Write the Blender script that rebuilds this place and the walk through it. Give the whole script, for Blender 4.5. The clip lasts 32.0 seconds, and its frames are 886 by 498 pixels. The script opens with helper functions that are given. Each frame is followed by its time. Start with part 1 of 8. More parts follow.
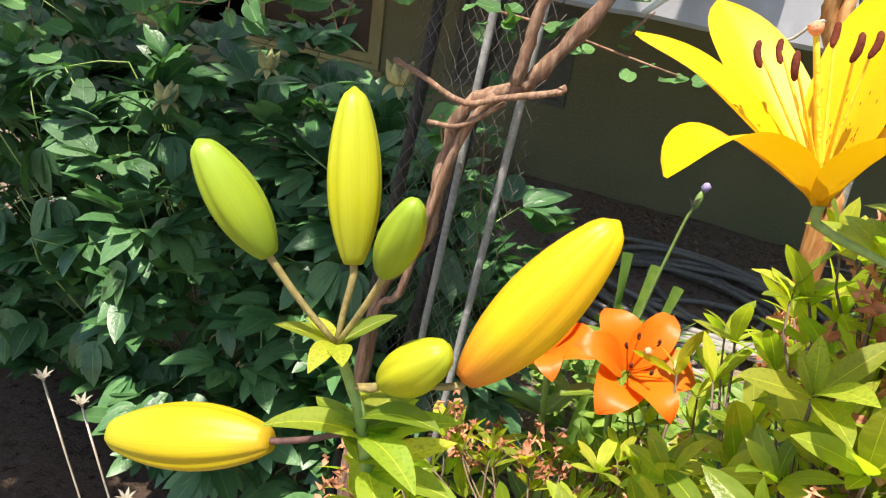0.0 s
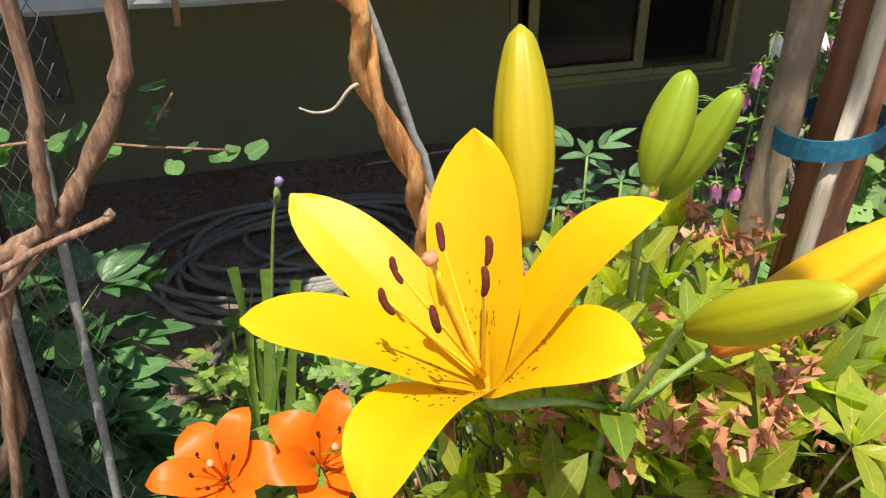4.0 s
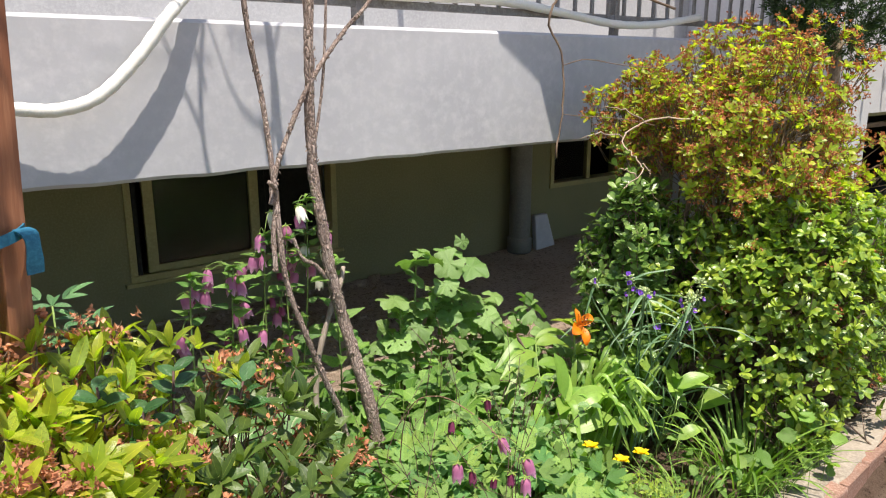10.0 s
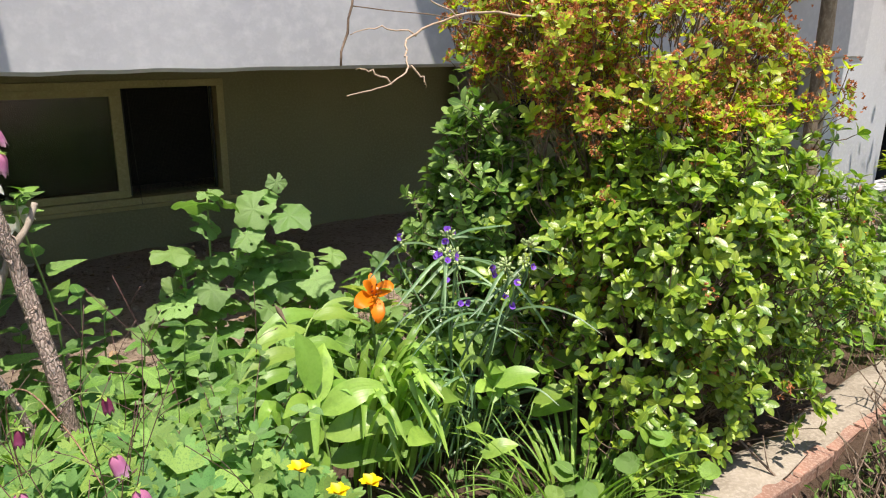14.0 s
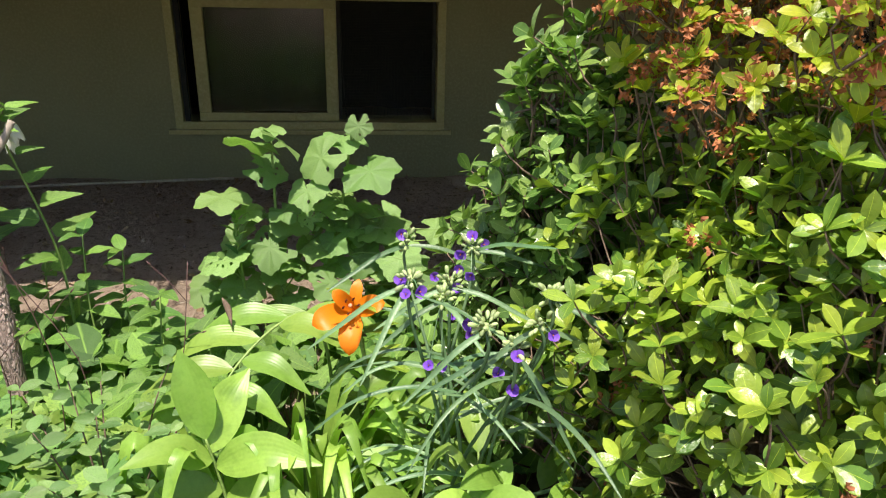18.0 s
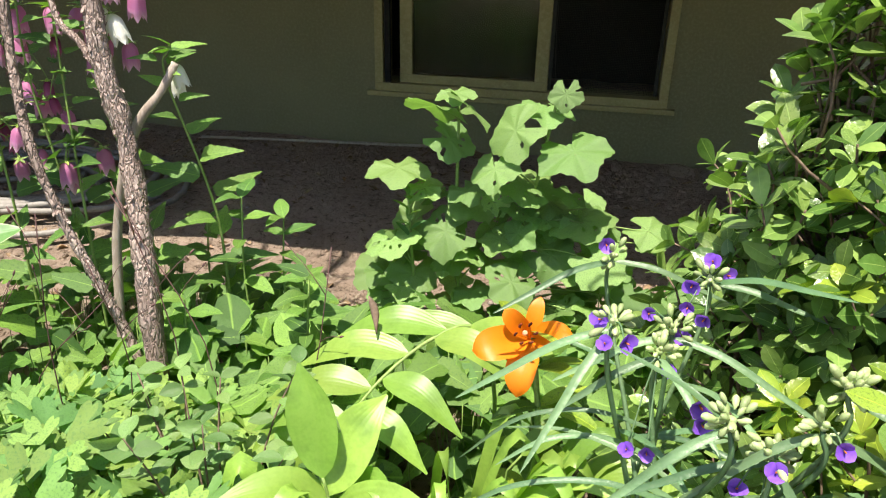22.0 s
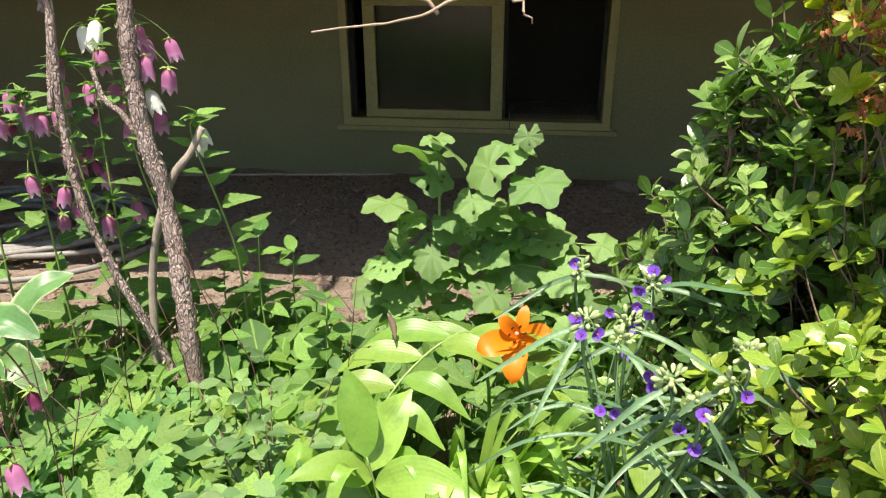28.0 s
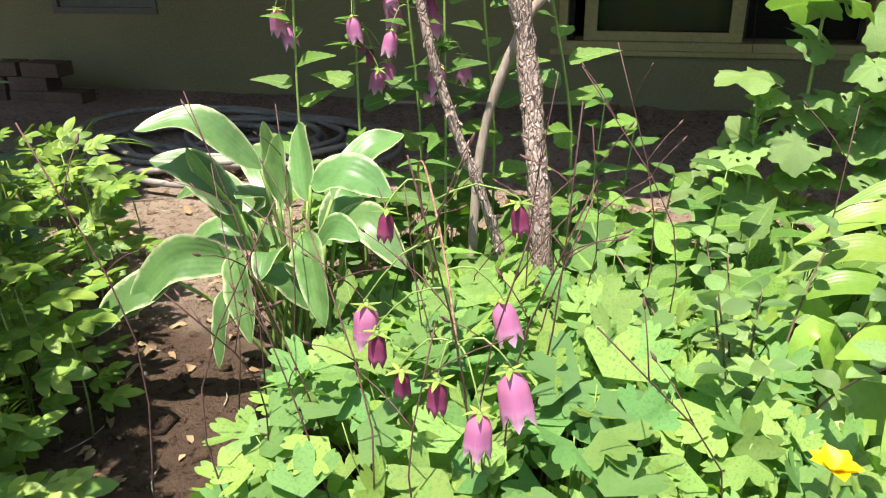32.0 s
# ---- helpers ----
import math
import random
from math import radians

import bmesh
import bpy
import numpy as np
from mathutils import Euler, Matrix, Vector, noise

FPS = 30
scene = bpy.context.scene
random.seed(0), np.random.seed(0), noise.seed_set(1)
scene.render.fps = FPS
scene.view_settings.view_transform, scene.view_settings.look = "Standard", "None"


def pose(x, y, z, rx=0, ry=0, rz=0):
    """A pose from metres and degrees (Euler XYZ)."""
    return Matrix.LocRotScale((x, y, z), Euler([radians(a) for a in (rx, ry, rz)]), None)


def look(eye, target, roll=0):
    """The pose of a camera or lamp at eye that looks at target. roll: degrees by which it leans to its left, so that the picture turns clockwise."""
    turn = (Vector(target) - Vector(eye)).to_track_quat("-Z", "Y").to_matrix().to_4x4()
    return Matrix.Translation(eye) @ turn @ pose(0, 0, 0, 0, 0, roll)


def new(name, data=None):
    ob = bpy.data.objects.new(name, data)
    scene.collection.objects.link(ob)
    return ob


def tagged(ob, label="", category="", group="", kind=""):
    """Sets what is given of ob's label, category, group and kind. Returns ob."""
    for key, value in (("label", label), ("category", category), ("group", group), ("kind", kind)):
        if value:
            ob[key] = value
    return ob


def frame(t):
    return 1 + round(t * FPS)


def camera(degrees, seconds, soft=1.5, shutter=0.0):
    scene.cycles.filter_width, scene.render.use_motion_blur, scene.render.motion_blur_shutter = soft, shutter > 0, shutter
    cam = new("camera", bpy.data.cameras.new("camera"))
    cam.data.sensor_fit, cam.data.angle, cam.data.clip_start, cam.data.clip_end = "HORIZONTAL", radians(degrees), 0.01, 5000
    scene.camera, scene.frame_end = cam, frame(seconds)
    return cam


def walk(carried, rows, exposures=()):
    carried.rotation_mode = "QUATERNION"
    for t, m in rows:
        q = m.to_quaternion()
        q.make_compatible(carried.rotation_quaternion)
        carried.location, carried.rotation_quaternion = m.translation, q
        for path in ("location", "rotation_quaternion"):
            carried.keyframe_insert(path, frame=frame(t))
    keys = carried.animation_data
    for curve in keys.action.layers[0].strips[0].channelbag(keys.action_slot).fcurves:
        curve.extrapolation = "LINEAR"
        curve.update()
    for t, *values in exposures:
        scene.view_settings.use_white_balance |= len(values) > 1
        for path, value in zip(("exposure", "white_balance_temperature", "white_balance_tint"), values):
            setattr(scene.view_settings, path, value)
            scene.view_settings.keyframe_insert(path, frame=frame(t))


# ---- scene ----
cam = camera(62.2, 32.0, soft=1.15)
PATH = [
    (0, (-1.204, -3.254, 1.164), (-1.78, -1.546, 0.297), 8.9),
    (0.5, (-1.186, -3.262, 1.178), (-1.735, -1.523, 0.358), 7.1),
    (1, (-1.173, -3.255, 1.211), (-1.665, -1.481, 0.43), 5.1),
    (1.5, (-1.163, -3.275, 1.226), (-1.527, -1.462, 0.466), 3.6),
    (2, (-1.156, -3.264, 1.244), (-1.32, -1.423, 0.479), 4.8),
    (2.5, (-1.185, -3.234, 1.275), (-1.141, -1.416, 0.442), 1.6),
    (4.5, (-1.251, -3.114, 1.285), (-0.659, -1.481, 0.294), -0.2),
    (5, (-1.266, -3.145, 1.303), (-0.594, -1.54, 0.317), -0.5),
    (5.5, (-1.285, -3.185, 1.315), (-0.547, -1.592, 0.357), -0.5),
    (6, (-1.297, -3.218, 1.327), (-0.504, -1.628, 0.408), -0.5),
    (6.5, (-1.31, -3.247, 1.327), (-0.487, -1.645, 0.457), -0.8),
    (7, (-1.315, -3.272, 1.312), (-0.497, -1.634, 0.507), -1.1),
    (7.5, (-1.265, -3.34, 1.31), (-0.48, -1.651, 0.582), -1.4),
    (8, (-1.152, -3.489, 1.309), (-0.367, -1.766, 0.667), -0.5),
    (8.5, (-1.033, -3.607, 1.313), (-0.16, -1.892, 0.768), 0.3),
    (9, (-1.023, -3.667, 1.319), (-0.04, -1.999, 0.818), 0.2),
    (9.5, (-1.025, -3.7, 1.319), (0.079, -2.106, 0.829), 0.0),
    (10, (-1.001, -3.717, 1.309), (0.219, -2.207, 0.824), -0.0),
    (10.5, (-0.972, -3.728, 1.292), (0.354, -2.307, 0.824), -0.5),
    (11, (-0.867, -3.773, 1.298), (0.504, -2.394, 0.833), -0.7),
    (11.5, (-0.722, -3.818, 1.264), (0.673, -2.458, 0.812), -0.9),
    (12, (-0.568, -3.858, 1.19), (0.806, -2.474, 0.747), -0.3),
    (12.5, (-0.427, -3.803, 1.154), (0.921, -2.402, 0.686), 0.6),
    (13, (-0.277, -3.713, 1.123), (1.011, -2.264, 0.632), 1.1),
    (13.5, (-0.174, -3.69, 1.108), (1.014, -2.171, 0.577), 1.4),
    (14, (0.019, -3.716, 1.108), (1.091, -2.132, 0.525), 0.9),
    (14.5, (0.215, -3.747, 1.114), (1.175, -2.114, 0.472), 0.3),
    (16.5, (0.771, -3.502, 1.044), (1.209, -1.71, 0.272), 0.3),
    (17, (0.872, -3.485, 1.062), (1.178, -1.668, 0.286), 0.1),
    (17.5, (0.901, -3.393, 1.055), (1.131, -1.562, 0.283), 0.6),
    (18, (0.913, -3.302, 1.041), (1.072, -1.464, 0.271), 1.3),
    (18.5, (0.943, -3.192, 1.038), (1.016, -1.357, 0.246), 1.9),
    (19, (0.989, -3.063, 1.015), (0.978, -1.244, 0.184), 1.8),
    (19.5, (0.987, -2.981, 0.959), (0.933, -1.179, 0.092), 2.5),
    (20, (0.991, -2.942, 0.926), (0.907, -1.16, 0.022), 2.3),
    (20.5, (0.998, -2.93, 0.927), (0.893, -1.151, 0.019), 2.2),
    (21, (0.997, -2.935, 0.939), (0.847, -1.15, 0.049), 1.7),
    (21.5, (0.971, -2.951, 0.949), (0.721, -1.167, 0.079), 1.4),
    (22, (0.909, -2.981, 0.951), (0.548, -1.203, 0.11), 1.2),
    (22.5, (0.873, -3.003, 0.965), (0.424, -1.236, 0.142), 0.7),
    (23, (0.872, -3.005, 0.97), (0.405, -1.238, 0.157), 0.6),
    (23.5, (0.892, -3.0, 0.966), (0.443, -1.232, 0.146), 0.7),
    (24, (0.904, -3.0, 0.959), (0.509, -1.228, 0.12), 0.7),
    (24.5, (0.932, -3.007, 0.959), (0.599, -1.222, 0.12), 0.6),
    (25, (0.961, -3.037, 0.997), (0.68, -1.233, 0.18), 0.5),
    (25.5, (0.983, -3.076, 1.044), (0.755, -1.256, 0.247), 0.6),
    (27.5, (0.869, -3.216, 1.123), (0.743, -1.378, 0.344), 0.3),
    (28, (0.871, -3.23, 1.079), (0.634, -1.415, 0.274), -0.4),
    (28.5, (0.859, -3.257, 1.074), (0.445, -1.492, 0.229), -1.7),
    (29, (0.799, -3.311, 1.063), (0.239, -1.598, 0.197), -2.3),
    (29.5, (0.653, -3.358, 1.045), (0.098, -1.648, 0.167), -2.0),
    (30, (0.493, -3.346, 1.005), (-0.028, -1.631, 0.118), -1.1),
    (30.5, (0.412, -3.265, 0.92), (-0.107, -1.541, 0.049), -1.4),
    (31, (0.325, -3.184, 0.815), (-0.149, -1.424, -0.006), -1.3),
    (31.5, (0.283, -3.149, 0.78), (-0.156, -1.374, -0.03), -1.2),
    (32, (0.269, -3.139, 0.746), (-0.169, -1.367, -0.072), -1.1),
]
walk(cam, [(t, look(eye, target, roll)) for t, eye, target, roll in PATH], exposures=[(t, e, 6800, 13) for t, e in ((0, 1.34), (1, 1.1), (2, 1.0), (3, 0.93), (6, 0.9), (9, 0.96), (12, 0.88), (14, 0.95), (17, 1.08), (20, 1.2), (23, 1.42), (28, 1.24), (30, 1.4), (32, 1.5))])

# ---- light ----
SUN_TO = Vector((0.07, 0.29, -1.0)).normalized()      # the way the sunlight travels
SUN_EL = math.asin(-SUN_TO.z)
world = bpy.data.worlds.new("world")
scene.world = world
world.use_nodes = True
wn = world.node_tree
sky = wn.nodes.new("ShaderNodeTexSky")
sky.sky_type = "NISHITA"
sky.sun_disc = False
sky.sun_elevation = SUN_EL
sky.sun_rotation = math.atan2(-SUN_TO.x, -SUN_TO.y)
wn.nodes["Background"].inputs[1].default_value = 0.105
wn.links.new(sky.outputs[0], wn.nodes["Background"].inputs[0])
sun = new("sun", bpy.data.lights.new("sun", "SUN"))
sun.data.energy = 4.15
sun.data.angle = radians(0.53)
sun.data.color = (1.0, 0.955, 0.86)
sun.rotation_euler = (-SUN_TO).to_track_quat("Z", "Y").to_euler()


# ---- materials ----
def mat(name):
    m = bpy.data.materials.new(name)
    m.use_nodes = True
    nt = m.node_tree
    return m, nt, nt.nodes["Principled BSDF"]


def node(nt, kind, **sets):
    n = nt.nodes.new(kind)
    for k, v in sets.items():
        n.inputs[k.replace("_", " ")].default_value = v
    return n


def mix_col(nt, fac, a, b, blend="MIX"):
    n = nt.nodes.new("ShaderNodeMix")
    n.data_type = "RGBA"
    n.blend_type = blend
    for sock, v in ((n.inputs[0], fac), (n.inputs[6], a), (n.inputs[7], b)):
        if hasattr(v, "links"):
            nt.links.new(v, sock)
        elif isinstance(v, (int, float)):
            sock.default_value = v
        else:
            sock.default_value = (*v, 1)
    return n.outputs[2]


def ramp(nt, fac, lo, hi):
    n = nt.nodes.new("ShaderNodeMapRange")
    n.inputs["From Min"].default_value, n.inputs["From Max"].default_value = lo, hi
    nt.links.new(fac, n.inputs["Value"])
    return n.outputs["Result"]


def coords(nt, squeeze=(1, 1, 1)):
    c = nt.nodes.new("ShaderNodeTexCoord")
    mp = nt.nodes.new("ShaderNodeMapping")
    mp.inputs["Scale"].default_value = squeeze
    nt.links.new(c.outputs["Object"], mp.inputs["Vector"])
    return mp.outputs["Vector"]


def noise_tex(nt, vec, scale, detail=4, rough=0.55, out="Fac"):
    n = node(nt, "ShaderNodeTexNoise", Scale=scale, Detail=detail, Roughness=rough)
    nt.links.new(vec, n.inputs["Vector"])
    return n.outputs[out]


def bump(nt, bsdf, height, strength, distance):
    b = node(nt, "ShaderNodeBump", Strength=strength, Distance=distance)
    nt.links.new(height, b.inputs["Height"])
    nt.links.new(b.outputs["Normal"], bsdf.inputs["Normal"])


def surface(name, base, dark, light, grain=40, blotch=3, rough=0.8, relief=0.003, squeeze=(1, 1, 1), metal=0.0, spec=0.3, strength=0.6, per_island=0.0):
    """Base colour with large blotches and fine grain, roughness variation and relief."""
    m, nt, b = mat(name)
    v = coords(nt, squeeze)
    big, fine = noise_tex(nt, v, blotch, 5), noise_tex(nt, v, grain, 6, 0.65)
    c = mix_col(nt, ramp(nt, big, 0.35, 0.65), base, dark)
    c = mix_col(nt, ramp(nt, fine, 0.45, 0.75), c, light)
    if per_island:
        info = nt.nodes.new("ShaderNodeObjectInfo")
        geo = nt.nodes.new("ShaderNodeNewGeometry")
        add = nt.nodes.new("ShaderNodeMath")
        add.operation = "ADD"
        nt.links.new(info.outputs["Random"], add.inputs[0])
        nt.links.new(geo.outputs["Random Per Island"], add.inputs[1])
        hsv = nt.nodes.new("ShaderNodeHueSaturation")
        nt.links.new(c, hsv.inputs["Color"])
        mr = nt.nodes.new("ShaderNodeMapRange")
        mr.inputs["From Max"].default_value = 2.0
        mr.inputs["To Min"].default_value, mr.inputs["To Max"].default_value = 1 - per_island, 1 + per_island
        nt.links.new(add.outputs[0], mr.inputs["Value"])
        nt.links.new(mr.outputs["Result"], hsv.inputs["Value"])
        c = hsv.outputs[0]
    nt.links.new(c, b.inputs["Base Color"])
    rr = nt.nodes.new("ShaderNodeMapRange")
    rr.inputs["To Min"].default_value, rr.inputs["To Max"].default_value = max(rough - 0.12, 0.05), min(rough + 0.1, 1)
    nt.links.new(fine, rr.inputs["Value"])
    nt.links.new(rr.outputs["Result"], b.inputs["Roughness"])
    b.inputs["Metallic"].default_value = metal
    b.inputs["Specular IOR Level"].default_value = spec
    bump(nt, b, fine, strength, relief)
    return m


def leafy(name, young, old, trans, gloss=0.45, through_light=0.35, vein=0.0, edge=None, grain=60, rib=0):
    """A leaf: two tones that vary from leaf to leaf and across the blade, sheen, and light that passes through."""
    m, nt, b = mat(name)
    v = coords(nt)
    geo = nt.nodes.new("ShaderNodeNewGeometry")
    info = nt.nodes.new("ShaderNodeObjectInfo")
    add = nt.nodes.new("ShaderNodeMath")
    add.operation = "ADD"
    nt.links.new(geo.outputs["Random Per Island"], add.inputs[0])
    nt.links.new(info.outputs["Random"], add.inputs[1])
    fr = nt.nodes.new("ShaderNodeMath")
    fr.operation = "FRACT"
    nt.links.new(add.outputs[0], fr.inputs[0])
    c = mix_col(nt, fr.outputs[0], young, old)
    mul = nt.nodes.new("ShaderNodeMath")
    mul.operation = "MULTIPLY"
    mul.inputs[1].default_value = 7.31
    nt.links.new(fr.outputs[0], mul.inputs[0])
    fr2 = nt.nodes.new("ShaderNodeMath")
    fr2.operation = "FRACT"
    nt.links.new(mul.outputs[0], fr2.inputs[0])
    hsv = nt.nodes.new("ShaderNodeHueSaturation")
    nt.links.new(c, hsv.inputs["Color"])
    vr = ramp(nt, fr2.outputs[0], 0.0, 1.0)
    vr.node.inputs["To Min"].default_value, vr.node.inputs["To Max"].default_value = 0.68, 1.22
    nt.links.new(vr, hsv.inputs["Value"])
    c = hsv.outputs[0]
    blot = noise_tex(nt, v, 22, 3)
    c = mix_col(nt, ramp(nt, blot, 0.5, 0.8), c, [x * 0.72 for x in old])
    mott = ramp(nt, noise_tex(nt, v, 140, 4, 0.65), 0.42, 0.72)
    c = mix_col(nt, mott, c, mix_col(nt, 1.0, c, (0.84, 0.88, 0.8), "MULTIPLY"))
    if vein or edge:
        uv = nt.nodes.new("ShaderNodeUVMap")
        sep = nt.nodes.new("ShaderNodeSeparateXYZ")
        nt.links.new(uv.outputs[0], sep.inputs[0])
        ab = nt.nodes.new("ShaderNodeMath")
        ab.operation = "ABSOLUTE"
        nt.links.new(sep.outputs[0], ab.inputs[0])
        if edge:
            wob = nt.nodes.new("ShaderNodeMath")
            wob.operation = "MULTIPLY_ADD"
            nt.links.new(noise_tex(nt, v, 45, 3), wob.inputs[0])
            wob.inputs[1].default_value = 0.55
            nt.links.new(ab.outputs[0], wob.inputs[2])
            c = mix_col(nt, ramp(nt, wob.outputs[0], 1.08, 1.26), c, edge)
        if vein:
            c = mix_col(nt, ramp(nt, ab.outputs[0], 0.045, 0.0), c, [min(1, x * 1.25) for x in young])
    nt.links.new(c, b.inputs["Base Color"])
    b.inputs["Roughness"].default_value = gloss
    b.inputs["Specular IOR Level"].default_value = 0.5
    if rib:
        ruv = nt.nodes.new("ShaderNodeUVMap")
        rsep = nt.nodes.new("ShaderNodeSeparateXYZ")
        nt.links.new(ruv.outputs[0], rsep.inputs[0])
        rm = nt.nodes.new("ShaderNodeMath")
        rm.operation = "MULTIPLY"
        rm.inputs[1].default_value = rib
        nt.links.new(rsep.outputs[0], rm.inputs[0])
        rs = nt.nodes.new("ShaderNodeMath")
        rs.operation = "SINE"
        nt.links.new(rm.outputs[0], rs.inputs[0])
        bump(nt, b, rs.outputs[0], 0.1, 0.001)
    else:
        bump(nt, b, noise_tex(nt, v, grain * 3, 4), 0.4, 0.0025)
    tr = nt.nodes.new("ShaderNodeBsdfTranslucent")
    t2 = mix_col(nt, 1.0, c, trans, "MULTIPLY")
    nt.links.new(t2, tr.inputs["Color"])
    ms = nt.nodes.new("ShaderNodeMixShader")
    ms.inputs[0].default_value = through_light * 0.82
    nt.links.new(b.outputs[0], ms.inputs[1])
    nt.links.new(tr.outputs[0], ms.inputs[2])
    nt.links.new(ms.outputs[0], nt.nodes["Material Output"].inputs["Surface"])
    return m


def glass(name):
    m, nt, b = mat(name)
    b.inputs["Base Color"].default_value = (0.75, 0.78, 0.74, 1)
    b.inputs["Roughness"].default_value = 0.12
    b.inputs["Transmission Weight"].default_value = 1.0
    b.inputs["IOR"].default_value = 1.3
    return m


M_PLASTER = surface("white_plaster", (0.44, 0.44, 0.465), (0.39, 0.39, 0.42), (0.49, 0.49, 0.51), grain=22, blotch=2.2, rough=0.85, relief=0.005, strength=0.2)
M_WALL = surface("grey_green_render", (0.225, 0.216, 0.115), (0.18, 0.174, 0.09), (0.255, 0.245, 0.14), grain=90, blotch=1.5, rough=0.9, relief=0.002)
M_PATCH = surface("bare_mortar", (0.62, 0.61, 0.6), (0.4, 0.39, 0.38), (0.75, 0.75, 0.75), grain=60, blotch=16, rough=0.95, relief=0.006)
M_FRAME = surface("cream_paint", (0.34, 0.305, 0.13), (0.27, 0.245, 0.105), (0.4, 0.36, 0.18), grain=80, blotch=6, rough=0.55, relief=0.001)
# Near-black colour carries the darkness of the unlit spaces behind openings.
M_DARK = surface("unlit_black", (0.02, 0.02, 0.018), (0.012, 0.012, 0.012), (0.03, 0.03, 0.025), rough=0.9)
M_GLASS = glass("window_glass")


def bark(name, pale, mid, crack, scale):
    """Bark broken into small raised plates with dark cracks between them."""
    m, nt, b = mat(name)
    v = coords(nt, (1, 1, 0.33))
    wob = nt.nodes.new("ShaderNodeVectorMath")
    wob.operation = "MULTIPLY_ADD"
    nt.links.new(noise_tex(nt, v, 60, 3, out="Color"), wob.inputs[0])
    wob.inputs[1].default_value = (0.022, 0.022, 0.022)
    nt.links.new(v, wob.inputs[2])
    cell = nt.nodes.new("ShaderNodeTexVoronoi")
    gap = nt.nodes.new("ShaderNodeTexVoronoi")
    gap.feature = "DISTANCE_TO_EDGE"
    for n in (cell, gap):
        n.inputs["Scale"].default_value = scale
        nt.links.new(wob.outputs[0], n.inputs["Vector"])
    tone = nt.nodes.new("ShaderNodeSeparateColor")
    nt.links.new(cell.outputs["Color"], tone.inputs[0])
    fine = noise_tex(nt, v, 320, 4, 0.7)
    c = mix_col(nt, tone.outputs[0], mid, pale)
    c = mix_col(nt, ramp(nt, fine, 0.5, 0.8), c, [x * 1.25 for x in pale])
    c = mix_col(nt, ramp(nt, noise_tex(nt, v, 14, 3), 0.52, 0.68), c, [x * 0.7 for x in mid])
    c = mix_col(nt, ramp(nt, gap.outputs["Distance"], 0.1, 0.02), c, crack)
    nt.links.new(c, b.inputs["Base Color"])
    b.inputs["Roughness"].default_value = 0.92
    b.inputs["Specular IOR Level"].default_value = 0.15
    h = nt.nodes.new("ShaderNodeMath")
    h.operation = "MULTIPLY_ADD"
    nt.links.new(fine, h.inputs[0])
    h.inputs[1].default_value = 0.35
    nt.links.new(ramp(nt, gap.outputs["Distance"], 0.0, 0.25), h.inputs[2])
    bump(nt, b, h.outputs[0], 1.0, 0.003)
    return m


def soil():
    """Trodden garden soil: pale dry crust over darker crumbs, with grit; humus and painted shade darken the bed."""
    m, nt, b = mat("dry_soil")
    v = coords(nt)
    big, mid, fine = noise_tex(nt, v, 1.8, 5), noise_tex(nt, v, 13, 6, 0.7), noise_tex(nt, v, 150, 6, 0.8)
    pale = mix_col(nt, ramp(nt, big, 0.36, 0.64), (0.52, 0.4, 0.31), (0.42, 0.315, 0.24))
    sep = nt.nodes.new("ShaderNodeSeparateXYZ")
    nt.links.new(v, sep.inputs[0])
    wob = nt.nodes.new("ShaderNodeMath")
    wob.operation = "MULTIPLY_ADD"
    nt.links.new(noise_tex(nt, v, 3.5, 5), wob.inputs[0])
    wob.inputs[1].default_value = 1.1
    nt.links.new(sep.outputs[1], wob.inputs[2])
    c = mix_col(nt, ramp(nt, mid, 0.52, 0.74), pale, (0.5, 0.395, 0.31))
    c = mix_col(nt, ramp(nt, mid, 0.4, 0.26), c, (0.13, 0.095, 0.068))
    c = mix_col(nt, ramp(nt, fine, 0.55, 0.75), c, (0.55, 0.45, 0.36))
    c = mix_col(nt, ramp(nt, fine, 0.42, 0.28), c, (0.09, 0.065, 0.045))
    clod = noise_tex(nt, v, 42, 8, 0.8)
    c = mix_col(nt, ramp(nt, clod, 0.47, 0.36), c, (0.1, 0.07, 0.05))
    c = mix_col(nt, ramp(nt, clod, 0.56, 0.7), c, (0.58, 0.48, 0.39))
    # Darker bed soil: moist humus with the plants' shade painted into its colour.
    shaded_humus = mix_col(nt, 1.0, c, (0.34, 0.3, 0.28), "MULTIPLY")
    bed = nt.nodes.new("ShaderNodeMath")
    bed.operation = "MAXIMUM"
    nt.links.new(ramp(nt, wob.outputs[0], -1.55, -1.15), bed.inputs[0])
    # Unseen ground past the kerb stays pale, to bounce fill light at the wall.
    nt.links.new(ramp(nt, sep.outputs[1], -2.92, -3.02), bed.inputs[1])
    c = mix_col(nt, bed.outputs[0], shaded_humus, c)
    nt.links.new(c, b.inputs["Base Color"])
    b.inputs["Roughness"].default_value = 1.0
    b.inputs["Specular IOR Level"].default_value = 0.1
    h = nt.nodes.new("ShaderNodeMath")
    h.operation = "MULTIPLY_ADD"
    nt.links.new(mid, h.inputs[0])
    h.inputs[1].default_value = 2.2
    nt.links.new(fine, h.inputs[2])
    bump(nt, b, h.outputs[0], 1.0, 0.02)
    return m


M_SOIL = soil()
M_KERB = surface("red_brick", (0.3, 0.155, 0.11), (0.21, 0.12, 0.09), (0.4, 0.29, 0.23), grain=120, blotch=9, rough=0.9, relief=0.003, per_island=0.25)
